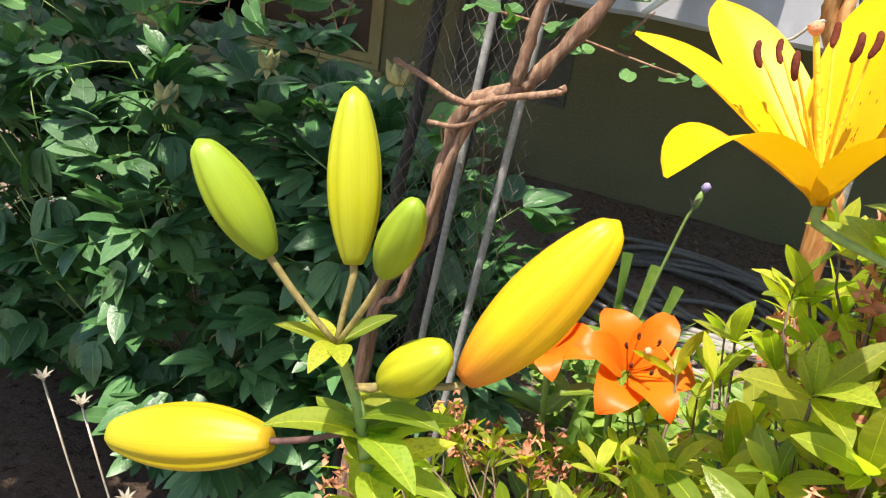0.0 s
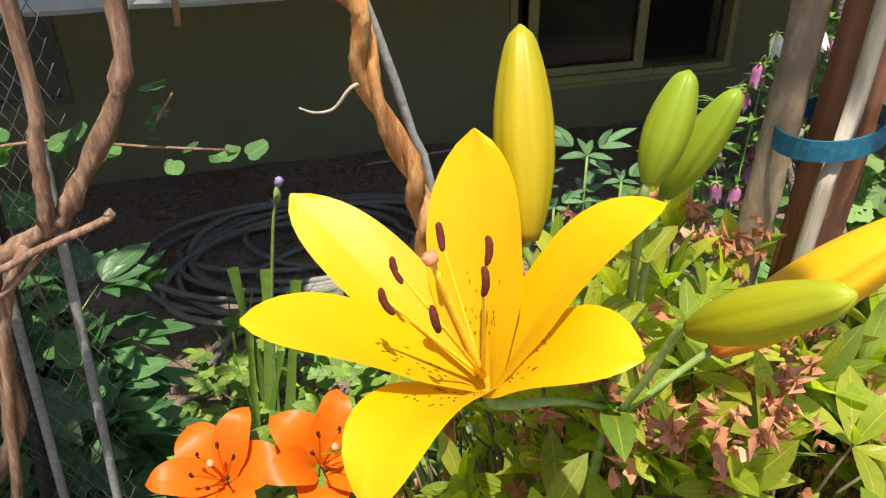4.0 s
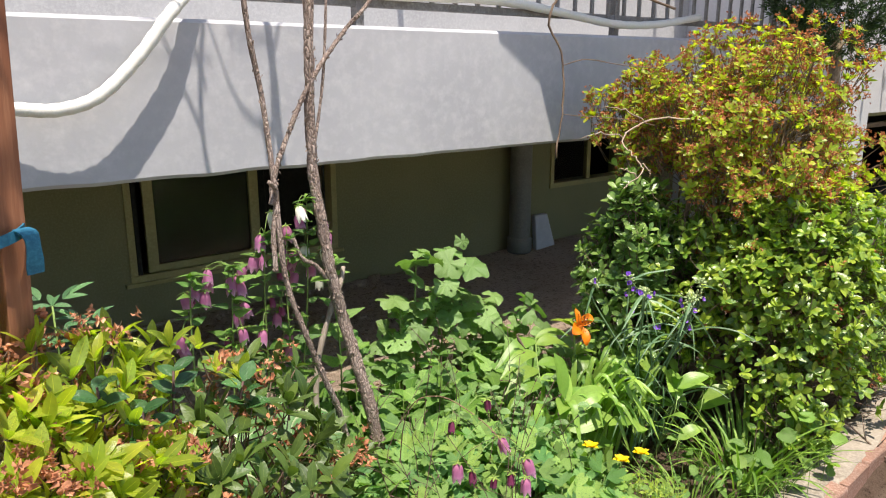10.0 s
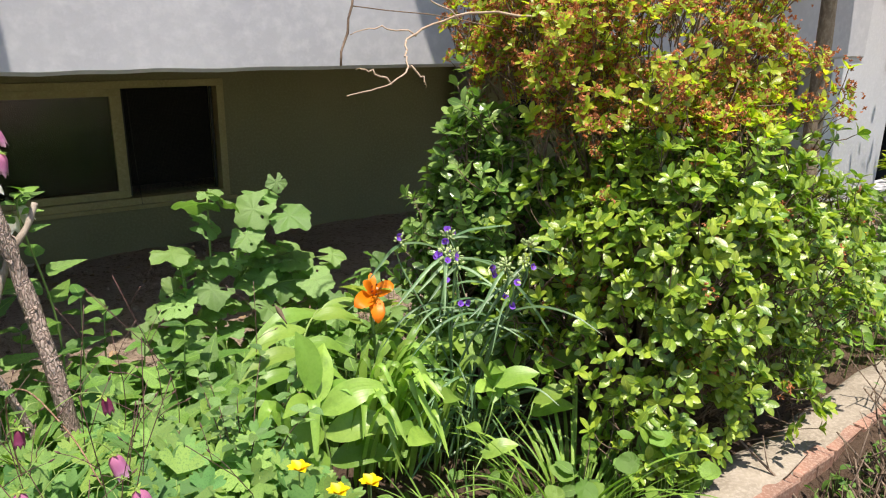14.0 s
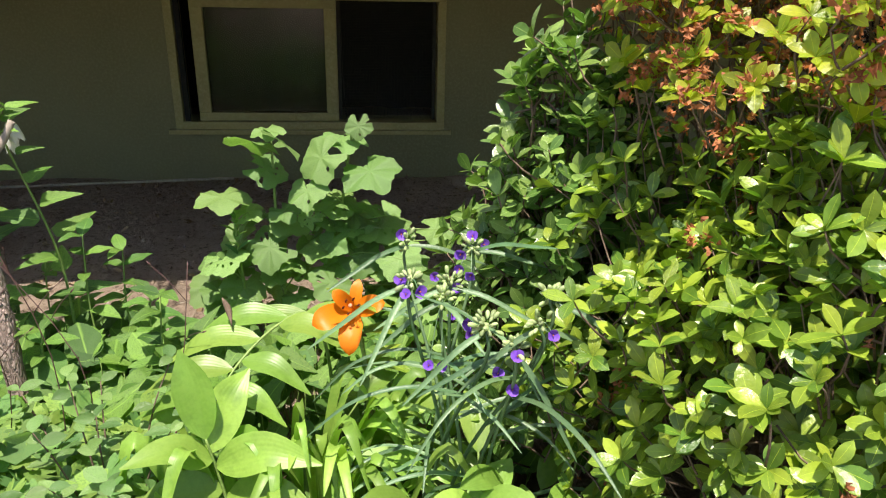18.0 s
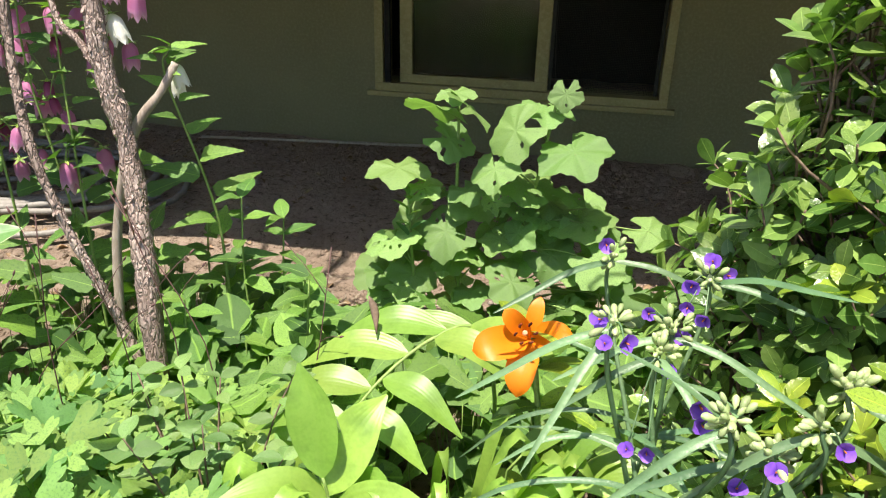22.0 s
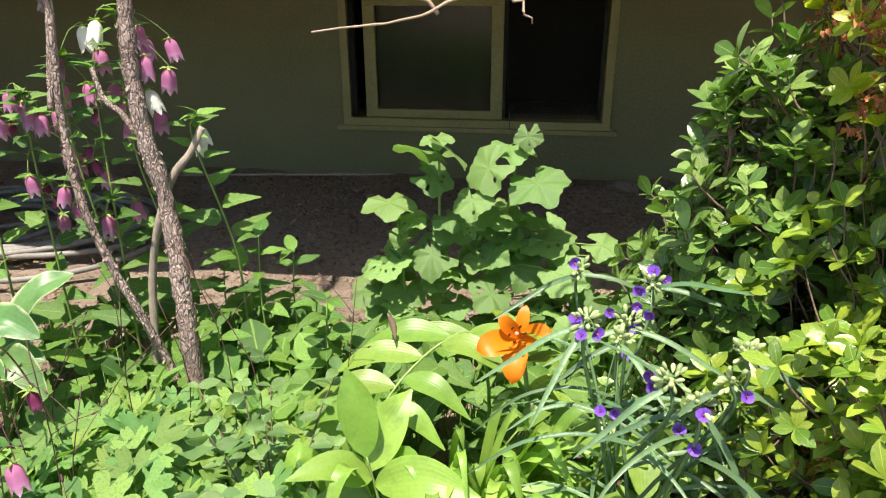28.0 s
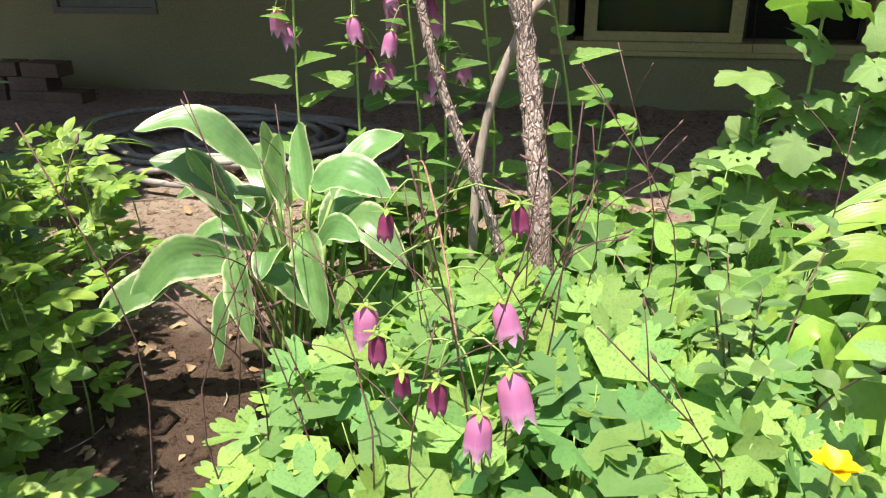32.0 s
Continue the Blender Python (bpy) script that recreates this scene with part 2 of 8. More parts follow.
M_PAVE = surface("pale_concrete", (0.31, 0.265, 0.21), (0.21, 0.175, 0.135), (0.4, 0.35, 0.29), grain=90, blotch=9, rough=0.95, relief=0.005)


# ---- mesh helpers ----
def mesh_of(name, verts, faces, material=None, uv=None, smooth=True):
    me = bpy.data.meshes.new(name)
    me.from_pydata([tuple(v) for v in verts], [], [tuple(f) for f in faces])
    if uv is not None:
        layer = me.uv_layers.new(name="UVMap")
        idx = np.empty(len(me.loops), dtype=np.int32)
        me.loops.foreach_get("vertex_index", idx)
        layer.data.foreach_set("uv", np.asarray(uv, dtype=np.float32)[idx].ravel())
    if smooth:
        me.polygons.foreach_set("use_smooth", [True] * len(me.polygons))
    if material:
        me.materials.append(material)
    me.update()
    return me


def part(name, bm, material, parent, label="", smooth=False):
    """Links a bmesh (or a ready mesh) as one object under a thing or a part."""
    if isinstance(bm, bmesh.types.BMesh):
        me = bpy.data.meshes.new(name)
        bm.to_mesh(me)
        bm.free()
        if smooth:
            me.polygons.foreach_set("use_smooth", [True] * len(me.polygons))
    else:
        me = bm
    if material and not me.materials:
        me.materials.append(material)
    ob = new(name, me)
    return adopt(ob, parent, label)


def adopt(ob, parent, label=""):
    """Puts ob under its thing; its own matrix stays in world metres."""
    if parent:
        ob.parent = parent
        if parent.type == "EMPTY":
            ob.matrix_parent_inverse = Matrix.Translation(-parent.location)
    if label:
        ob["label"] = label
    return ob


def thing(name, loc, label, category, group="", kind=""):
    ob = new(name)
    ob.location = loc
    ob.empty_display_size = 0.05
    return tagged(ob, label, category, group, kind)


def box(x0, x1, y0, y1, z0, z1, bev=0.0):
    bm = bmesh.new()
    bmesh.ops.create_cube(bm, size=1)
    for v in bm.verts:
        v.co = Vector((x0 + (v.co.x + 0.5) * (x1 - x0), y0 + (v.co.y + 0.5) * (y1 - y0), z0 + (v.co.z + 0.5) * (z1 - z0)))
    if bev:
        bmesh.ops.bevel(bm, geom=bm.edges[:], offset=bev, segments=2, affect="EDGES", profile=0.6)
    return bm


def tube_geo(points, radii, sides=8, wob=0.0, seed=0):
    """Verts and faces of a tapered tube along points; wob roughens its skin."""
    rng = np.random.default_rng(seed)
    P = np.asarray(points, float)
    n = len(P)
    R_ = np.broadcast_to(np.asarray(radii, float), (n,)) if np.ndim(radii) == 0 else np.asarray(radii, float)
    T = np.gradient(P, axis=0)
    T /= np.linalg.norm(T, axis=1)[:, None] + 1e-9
    up = np.array([0.0, 0, 1]) if abs(T[0][2]) < 0.9 else np.array([1.0, 0, 0])
    verts, faces = [], []
    a = np.cross(T[0], up)
    a /= np.linalg.norm(a)
    for i in range(n):
        a = a - T[i] * np.dot(a, T[i])
        a /= np.linalg.norm(a) + 1e-9
        b = np.cross(T[i], a)
        for k in range(sides):
            th = 2 * math.pi * k / sides
            r = R_[i] * (1 + wob * (rng.random() - 0.5) * 2)
            verts.append(P[i] + r * (math.cos(th) * a + math.sin(th) * b))
    for i in range(n - 1):
        for k in range(sides):
            k2 = (k + 1) % sides
            faces.append((i * sides + k, i * sides + k2, (i + 1) * sides + k2, (i + 1) * sides + k))
    faces.append(tuple(range(sides))[::-1])
    faces.append(tuple((n - 1) * sides + k for k in range(sides)))
    return np.array(verts), faces


def tube(name, points, radii, material, parent=None, sides=8, wob=0.0, seed=0, label=""):
    v, f = tube_geo(points, radii, sides, wob, seed)
    return part(name, mesh_of(name, v, f, material), material, parent, label)


def spline(ctrl, n=20):
    """Catmull-Rom through the control points."""
    C = np.asarray(ctrl, float)
    C = np.vstack([2 * C[0] - C[1], C, 2 * C[-1] - C[-2]])
    out = []
    segs = len(C) - 3
    for s in np.linspace(0, segs - 1e-6, n):
        i = int(s)
        t = s - i
        p0, p1, p2, p3 = C[i:i + 4]
        out.append(0.5 * (2 * p1 + (p2 - p0) * t + (2 * p0 - 5 * p1 + 4 * p2 - p3) * t * t + (3 * p1 - p0 - 3 * p2 + p3) * t ** 3))
    return np.array(out)


def bed_z(x, y):
    """Height of the soil: level by the wall, falling a little towards the kerb, with lumps."""
    z = 0.02 - 0.05 * max(0.0, min(1.0, (-y - 0.9) / 1.9))
    if y < -2.85:
        z -= min(0.2, (-2.85 - y) * 0.9)
    z += 0.01 * noise.noise(Vector((x * 6.5, y * 6.5, 7)))
    z += 0.012 * noise.noise(Vector((x * 3, y * 3, 0))) + 0.008 * noise.noise(Vector((x * 9, y * 9, 3)))
    return z


# ---- structure ----
def ground_mesh():
    xs = np.concatenate([[-900, -60, -12], np.arange(-5, 8.01, 0.06), [14, 60, 900]])
    ys = np.concatenate([[-900, -60, -12, -7], np.arange(-5, 0.31, 0.06), [6, 60, 900]])
    verts = [(x, y, bed_z(x, y) if -5.2 < x < 8.2 and -5.2 < y < 0.4 else (-0.18 if y < -2.9 else 0.0)) for y in ys for x in xs]
    w = len(xs)
    faces = [(j * w + i, j * w + i + 1, (j + 1) * w + i + 1, (j + 1) * w + i) for j in range(len(ys) - 1) for i in range(w - 1)]
    return mesh_of("ground", verts, faces, M_SOIL)


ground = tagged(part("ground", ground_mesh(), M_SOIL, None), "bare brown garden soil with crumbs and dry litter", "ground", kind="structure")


def wall_with_holes(name, x0, x1, z0, z1, y0, y1, holes, material):
    """A wall along x, y0 (front) to y1, pierced by holes (x0, x1, z0, z1)."""
    bm = bmesh.new()
    xs = sorted({x0, x1, *[h[0] for h in holes], *[h[1] for h in holes]})
    zs = sorted({z0, z1, *[h[2] for h in holes], *[h[3] for h in holes]})
    solid = lambda i, k: 0 <= i < len(xs) - 1 and 0 <= k < len(zs) - 1 and not any(h[0] <= xs[i] < h[1] and h[2] <= zs[k] < h[3] for h in holes)
    def quad(*p):
        bm.faces.new([bm.verts.new(q) for q in p])
    for i in range(len(xs) - 1):
        for k in range(len(zs) - 1):
            if not solid(i, k):
                continue
            a, b, c, d = xs[i], xs[i + 1], zs[k], zs[k + 1]
            quad((a, y0, c), (b, y0, c), (b, y0, d), (a, y0, d))
            quad((a, y1, c), (a, y1, d), (b, y1, d), (b, y1, c))
            if not solid(i - 1, k):
                quad((a, y0, c), (a, y0, d), (a, y1, d), (a, y1, c))
            if not solid(i + 1, k):
                quad((b, y0, c), (b, y1, c), (b, y1, d), (b, y0, d))
            if not solid(i, k - 1):
                quad((a, y0, c), (a, y1, c), (b, y1, c), (b, y0, c))
            if not solid(i, k + 1):
                quad((a, y0, d), (b, y0, d), (b, y1, d), (a, y1, d))
    bmesh.ops.remove_doubles(bm, verts=bm.verts, dist=0.0005)
    return part(name, bm, material, None)


HOLES = [(0.0, 1.19, 0.25, 0.84), (-2.4, -1.84, 0.37, 0.8), (-4.2, -2.77, 0.33, 0.84), (3.02, 3.95, 0.42, 0.84)]
wall_north = tagged(wall_with_holes("wall_north", -9, 4.6, -0.3, 3.4, 0.0, 0.2, HOLES, M_WALL), "grey-green rendered basement wall of a house", "wall", kind="structure")
OH_Y, OH_Z0, OH_Z1 = -1.372, 0.958, 1.45


def overhang_mesh():
    """The projecting balcony slab: rough plaster face, worn lower edge, flat underside."""
    xs = np.arange(-9, 4.61, 0.05)
    prof = [(0.0, OH_Z0 + 0.03), (OH_Y + 0.05, OH_Z0 + 0.012), (OH_Y + 0.012, OH_Z0), (OH_Y, OH_Z0 + 0.012)]
    prof += [(OH_Y, z) for z in np.arange(OH_Z0 + 0.05, OH_Z1 - 0.02, 0.05)] + [(OH_Y, OH_Z1 - 0.012), (OH_Y + 0.012, OH_Z1), (0.0, OH_Z1)]
    verts = []
    for x in xs:
        for y, z in prof:
            j = 0.0012 * noise.noise(Vector((x * 4, y * 4, z * 6))) + 0.0005 * noise.noise(Vector((x * 17, 1, z * 17)))
            edge = 0.006 * noise.noise(Vector((x * 6, 0, 0))) if z < OH_Z0 + 0.03 and y < -1 else 0
            verts.append((x, y + (j if y < -1 else 0), z + edge))
    w = len(prof)
    faces = [(i * w + k, (i + 1) * w + k, (i + 1) * w + k + 1, i * w + k + 1) for i in range(len(xs) - 1) for k in range(w - 1)]
    faces += [tuple(range(w)), tuple((len(xs) - 1) * w + k for k in reversed(range(w)))]
    me = mesh_of("balcony_slab", verts, faces, M_PLASTER, smooth=False)
    return me


slab = tagged(part("balcony_slab", overhang_mesh(), M_PLASTER, None), "white painted plaster balcony slab with a chipped lower edge", "balcony", kind="structure")


# ---- plant helpers ----
def vec(*a):
    return np.array(a, float)


def unit(v):
    v = np.asarray(v, float)
    return v / (np.linalg.norm(v) + 1e-12)


def facing(d, up=(0, 0, 1)):
    """Turn whose Y runs along d and whose Z leans to up."""
    y = unit(d)
    x = np.cross(y, unit(up))
    if np.linalg.norm(x) < 1e-4:
        x = np.cross(y, vec(1, 0.2, 0))
    x = unit(x)
    return np.column_stack([x, y, np.cross(x, y)])


def m4(pos, rot, scale=1.0):
    m = Matrix.Identity(4)
    for i in range(3):
        for j in range(3):
            m[i][j] = rot[i][j] * scale
        m[i][3] = pos[i]
    return m


def blade(L=1.0, W=0.35, n=6, p=1.0, q=1.0, fold=0.2, droop=0.4, cols=1, wave=0.0, tip=0.0, seed=0):
    """A simple leaf along +Y: folded on its midrib, bent down towards its tip."""
    V, UV, F_ = [], [], []
    y = z = 0.0
    rng = np.random.default_rng(seed)
    ph = rng.random() * 6
    for i in range(n + 1):
        s = i / n
        w = W / 2 * max(math.sin(math.pi * min(1, s) ** p), 0.0) ** q
        if i == 0:
            w = W * 0.03
        if i == n:
            w = W * 0.012 + tip * W
        a = -droop * (s - 0.25)
        if i:
            y += L / n * math.cos(a)
            z += L / n * math.sin(a)
        for c in range(-cols, cols + 1):
            u = c / cols
            V.append((u * w, y, z + fold * abs(u) * w + wave * w * abs(u) * math.sin(s * 11 + ph + u)))
            UV.append((u, s))
    k = 2 * cols + 1
    for i in range(n):
        for c in range(2 * cols):
            F_.append((i * k + c, i * k + c + 1, (i + 1) * k + c + 1, (i + 1) * k + c))
    return np.array(V), F_, np.array(UV)


def lobed(R=1.0, radius=None, n=36, cup=0.15, ripple=0.05, seed=0, rings=2):
    """A broad leaf about its stalk point: outline radius(theta), theta 0 along +Y."""
    rng = np.random.default_rng(seed)
    ph = rng.random(3) * 6
    V, UV = [(0, 0, 0)], [(0, 0)]
    for r in range(1, rings + 1):
        for i in range(n):
            th = 2 * math.pi * i / n - math.pi
            rr = R * radius(th) * (r / rings)
            x, y = rr * math.sin(th), rr * math.cos(th)
            zz = cup * rr * rr / R + ripple * rr * math.sin(th * 5 + ph[0]) * (r / rings) + ripple * 0.6 * rr * math.sin(th * 9 + ph[1])
            V.append((x, y, zz))
            UV.append((0.5 * math.sin(th), r / rings))
    F_ = [(0, 1 + i, 1 + (i + 1) % n) for i in range(n)]
    for r in range(1, rings):
        a, b = 1 + (r - 1) * n, 1 + r * n
        F_ += [(a + i, b + i, b + (i + 1) % n, a + (i + 1) % n) for i in range(n)]
    return np.array(V), F_, np.array(UV)


def moved(geo, pos, rot, scale=1.0):
    V, F_, UV = geo
    return (V * scale) @ np.asarray(rot).T + np.asarray(pos), F_, UV


def joined(geos):
    Vs, Fs, Us, o = [], [], [], 0
    for V, F_, UV in geos:
        Vs.append(V)
        Us.append(UV)
        Fs += [tuple(i + o for i in f) for f in F_]
        o += len(V)
    return np.vstack(Vs), Fs, np.vstack(Us)


def geo_mesh(name, geo, material, smooth=True):
    return mesh_of(name, geo[0], geo[1], material, geo[2], smooth)


def bare(V, F_):
    """Plain geometry with an empty map, to be joined with leaves."""
    return np.asarray(V), F_, np.zeros((len(V), 2))


def bulk(name, items, material, parent, label="", stuff=True):
    """Many pieces (template, pos, rot, scale) as one mesh."""
    V, L_, S, T, UV, o = [], [], [], [], [], 0
    cache = {}
    for geo, pos, rot, sc in items:
        key = id(geo)
        if key not in cache:
            cache[key] = (np.concatenate([np.array(f) for f in geo[1]]), np.array([len(f) for f in geo[1]]))
        lo, tot = cache[key]
        V.append((geo[0] * sc) @ np.asarray(rot).T + np.asarray(pos))
        L_.append(lo + o)
        T.append(tot)
        UV.append(geo[2][lo])
        o += len(geo[0])
    V, L_, T, UV = np.vstack(V).astype(np.float32), np.concatenate(L_).astype(np.int32), np.concatenate(T).astype(np.int32), np.vstack(UV).astype(np.float32)
    me = bpy.data.meshes.new(name)
    me.vertices.add(len(V))
    me.vertices.foreach_set("co", V.ravel())
    me.loops.add(len(L_))
    me.loops.foreach_set("vertex_index", L_)
    me.polygons.add(len(T))
    me.polygons.foreach_set("loop_start", np.concatenate([[0], np.cumsum(T)[:-1]]).astype(np.int32))
    me.polygons.foreach_set("loop_total", T)
    me.update(calc_edges=True)
    me.polygons.foreach_set("use_smooth", [True] * len(T))
    layer = me.uv_layers.new(name="UVMap")
    layer.data.foreach_set("uv", UV.ravel())
    me.materials.append(material)
    ob = adopt(new(name, me), parent, label)
    if stuff:
        ob["kind"] = "stuff"
    return ob


def singles(name, items, material, parent):
    """The same pieces as objects of their own, sharing a mesh for each template."""
    meshes = {}
    for geo, pos, rot, sc in items:
        if id(geo) not in meshes:
            meshes[id(geo)] = geo_mesh(name, geo, material)
        ob = new(name, meshes[id(geo)])
        ob.matrix_basis = m4(pos, rot, sc)
        adopt(ob, parent)


def tubes(name, runs, material, parent, sides=5, label="", stuff=True):
    """Many thin stems (points, r0, r1) as one mesh."""
    items = []
    for pts, r0, r1 in runs:
        V, F_ = tube_geo(pts, np.linspace(r0, r1, len(pts)), sides)
        items.append((bare(V, F_), (0, 0, 0), np.eye(3), 1.0))
    return bulk(name, items, material, parent, label, stuff)


def shoots(rng, centre, radii, n, low=-0.25, inner=0.7, lump=0.2, freq=2.6, seed=0):
    """Shoot tips on the uneven skin of a bush: (pos, axis)."""
    out = []
    c, r = np.array(centre, float), np.array(radii, float)
    while len(out) < n:
        d = unit(rng.normal(size=3))
        if d[2] < low:
            continue
        k = 1 + lump * noise.noise(Vector(d * freq) + Vector((seed * 3.1, 0, 0))) * 2
        k *= inner + (1.02 - inner) * rng.random() ** 0.45
        out.append((c + r * d * k, unit(d / r * r.mean() * 0.7 + vec(0, 0, 0.75) + rng.normal(size=3) * 0.25)))
    return out


def whorl(rng, pos, axis, templates, k, size, spread=(50, 80), gap=0.0):
    """k leaves round a shoot tip."""
    out = []
    side = unit(np.cross(axis, vec(0.3, 0.9, 0.2)))
    side2 = np.cross(axis, side)
    th0 = rng.random() * 6.28
    for i in range(k):
        th = th0 + 6.28 * i / k + rng.normal() * 0.25
        a = radians(rng.uniform(*spread))
        rad = math.cos(th) * side + math.sin(th) * side2
        d = axis * math.cos(a) + rad * math.sin(a)
        up = axis * math.sin(a) - rad * math.cos(a) + rng.normal(size=3) * 0.18
        out.append((templates[rng.integers(len(templates))], pos - axis * gap * i, facing(d, up), size * rng.uniform(0.55, 1.2)))
    return out


def curved(ctrl, W, n=12, cols=2, p=0.85, q=0.7, fold=0.2, wave=0.0, up=(0, -0.35, 1), seed=0):
    """A leaf laid along a curve through the control points, its face turned towards up."""
    P = spline(ctrl, n + 1)
    T = np.gradient(P, axis=0)
    ph = np.random.default_rng(seed).random() * 6
    V, UV, F_ = [], [], []
    for i in range(n + 1):
        s = i / n
        w = W / 2 * max(math.sin(math.pi * s ** p), 0.0) ** q if 0 < i < n else W * 0.03
        t = unit(T[i])
        side = unit(np.cross(t, up))
        nor = np.cross(side, t)
        for c in range(-cols, cols + 1):
            u = c / cols
            V.append(P[i] + side * u * w + nor * (fold * abs(u) * w + wave * w * abs(u) * math.sin(s * 11 + ph + 2 * u)))
            UV.append((u, s))
    k = 2 * cols + 1
    for i in range(n):
        for c in range(2 * cols):
            F_.append((i * k + c, i * k + c + 1, (i + 1) * k + c + 1, (i + 1) * k + c))
    return np.array(V), F_, np.array(UV)


def laid(name, geo, material, parent, label=""):
    return part(name, geo_mesh(name, geo, material), material, parent, label)


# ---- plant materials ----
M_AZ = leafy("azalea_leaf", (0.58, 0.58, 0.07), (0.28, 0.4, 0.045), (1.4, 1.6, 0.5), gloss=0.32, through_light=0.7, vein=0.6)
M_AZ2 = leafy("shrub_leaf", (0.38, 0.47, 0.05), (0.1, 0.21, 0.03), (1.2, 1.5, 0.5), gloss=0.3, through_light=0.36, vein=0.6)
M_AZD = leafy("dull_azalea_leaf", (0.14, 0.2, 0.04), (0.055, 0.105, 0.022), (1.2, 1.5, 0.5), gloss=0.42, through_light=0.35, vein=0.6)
M_BOX = leafy("euonymus_leaf", (0.27, 0.39, 0.1), (0.09, 0.19, 0.04), (1.1, 1.4, 0.6), gloss=0.24, through_light=0.33, vein=0.5)
M_PEO = leafy("peony_leaf", (0.13, 0.27, 0.1), (0.045, 0.13, 0.045), (1.1, 1.4, 0.6), gloss=0.35, through_light=0.25, vein=0.4)
M_COL = leafy("columbine_leaf", (0.29, 0.42, 0.085), (0.11, 0.27, 0.08), (1.2, 1.5, 0.5), gloss=0.6, through_light=0.42)
M_MAL = leafy("mallow_leaf", (0.26, 0.4, 0.12), (0.17, 0.31, 0.09), (1.2, 1.5, 0.6), gloss=0.45, through_light=0.42)
M_SOL = leafy("broad_leaf", (0.3, 0.44, 0.08), (0.2, 0.36, 0.06), (1.2, 1.5, 0.5), gloss=0.4, through_light=0.42, rib=26)
M_HOS = leafy("hosta_leaf", (0.18, 0.32, 0.11), (0.1, 0.22, 0.07), (1.2, 1.4, 0.7), gloss=0.4, through_light=0.35, edge=(0.46, 0.51, 0.3), rib=22)
M_SPI = leafy("spiderwort_leaf", (0.2, 0.31, 0.15), (0.1, 0.2, 0.09), (1.1, 1.4, 0.8), gloss=0.4, through_light=0.3)
M_HERB = leafy("feathery_herb_leaf", (0.4, 0.48, 0.07), (0.24, 0.37, 0.06), (1.2, 1.5, 0.5), gloss=0.5, through_light=0.45)
M_GRASS = leafy("grass_blade", (0.28, 0.42, 0.07), (0.15, 0.29, 0.05), (1.2, 1.5, 0.5), gloss=0.5, through_light=0.4)
M_MUM = leafy("chrysanthemum_leaf", (0.3, 0.42, 0.065), (0.12, 0.25, 0.04), (1.2, 1.5, 0.5), gloss=0.5, through_light=0.4)
M_CAM = leafy("bellflower_leaf", (0.2, 0.35, 0.06), (0.07, 0.17, 0.035), (1.2, 1.5, 0.5), gloss=0.5, through_light=0.38, vein=0.5)
M_TREELEAF = leafy("creeper_leaf", (0.11, 0.18, 0.045), (0.045, 0.085, 0.025), (1.1, 1.3, 0.5), gloss=0.4, through_light=0.25)
M_DARKLEAF = leafy("conifer_leaf", (0.06, 0.12, 0.025), (0.025, 0.06, 0.015), (1.0, 1.2, 0.6), gloss=0.5, through_light=0.2)
M_DRY = leafy("dried_azalea_bloom", (0.8, 0.4, 0.24), (0.45, 0.17, 0.08), (1.2, 0.9, 0.7), gloss=0.8, through_light=0.35)
M_DRY2 = leafy("rusty_bloom", (0.6, 0.24, 0.1), (0.38, 0.13, 0.055), (1.2, 0.9, 0.6), gloss=0.8, through_light=0.35)
M_TWIG = surface("grey_twig", (0.16, 0.11, 0.075), (0.1, 0.07, 0.05), (0.25, 0.18, 0.13), grain=200, blotch=20, rough=0.9, relief=0.001)
M_STEM = surface("green_stem", (0.2, 0.3, 0.08), (0.16, 0.24, 0.06), (0.28, 0.38, 0.12), grain=150, blotch=15, rough=0.5, relief=0.0006)
M_REDSTEM = surface("purple_stem", (0.1, 0.05, 0.045), (0.06, 0.03, 0.03), (0.17, 0.09, 0.075), grain=150, blotch=15, rough=0.6, relief=0.0006)
M_BARK = bark("scaly_bark", (0.43, 0.345, 0.3), (0.31, 0.235, 0.2), (0.2, 0.145, 0.12), 120)
M_STUB = surface("dead_pale_wood", (0.34, 0.28, 0.23), (0.23, 0.18, 0.14), (0.45, 0.39, 0.33), grain=90, blotch=12, rough=0.85, relief=0.003, squeeze=(2, 2, 0.3))
M_BARK2 = surface("smooth_bark", (0.25, 0.19, 0.125), (0.15, 0.11, 0.075), (0.38, 0.31, 0.22), grain=70, blotch=9, rough=0.9, relief=0.004, squeeze=(1, 1, 0.5))
M_VINE = surface("peeling_vine", (0.29, 0.16, 0.1), (0.15, 0.085, 0.055), (0.48, 0.32, 0.21), grain=90, blotch=14, rough=0.9, relief=0.004, squeeze=(2, 2, 0.35), strength=0.9)
M_ORVINE = surface("orange_bark", (0.52, 0.23, 0.065), (0.3, 0.12, 0.04), (0.68, 0.4, 0.17), grain=90, blotch=14, rough=0.8, relief=0.003, squeeze=(2, 2, 0.35), strength=0.8)

# ---- azalea in front ----
AZ_T = [blade(1, 0.32, 6, 1.1, 0.74, 0.2, d, seed=i) for i, d in enumerate((0.2, 0.5, 0.8))]
AZ_B = [blade(1, 0.46, 6, 1.3, 0.72, 0.2, d, seed=i) for i, d in enumerate((0.2, 0.5, 0.8))]
PETAL_DRY = [lobed(0.62, lambda th, k=i: 0.62 + 0.36 * math.cos((2 + k) * th + k), 14, 0.8 - 0.5 * i, 0.75, i, 3) for i in range(3)]


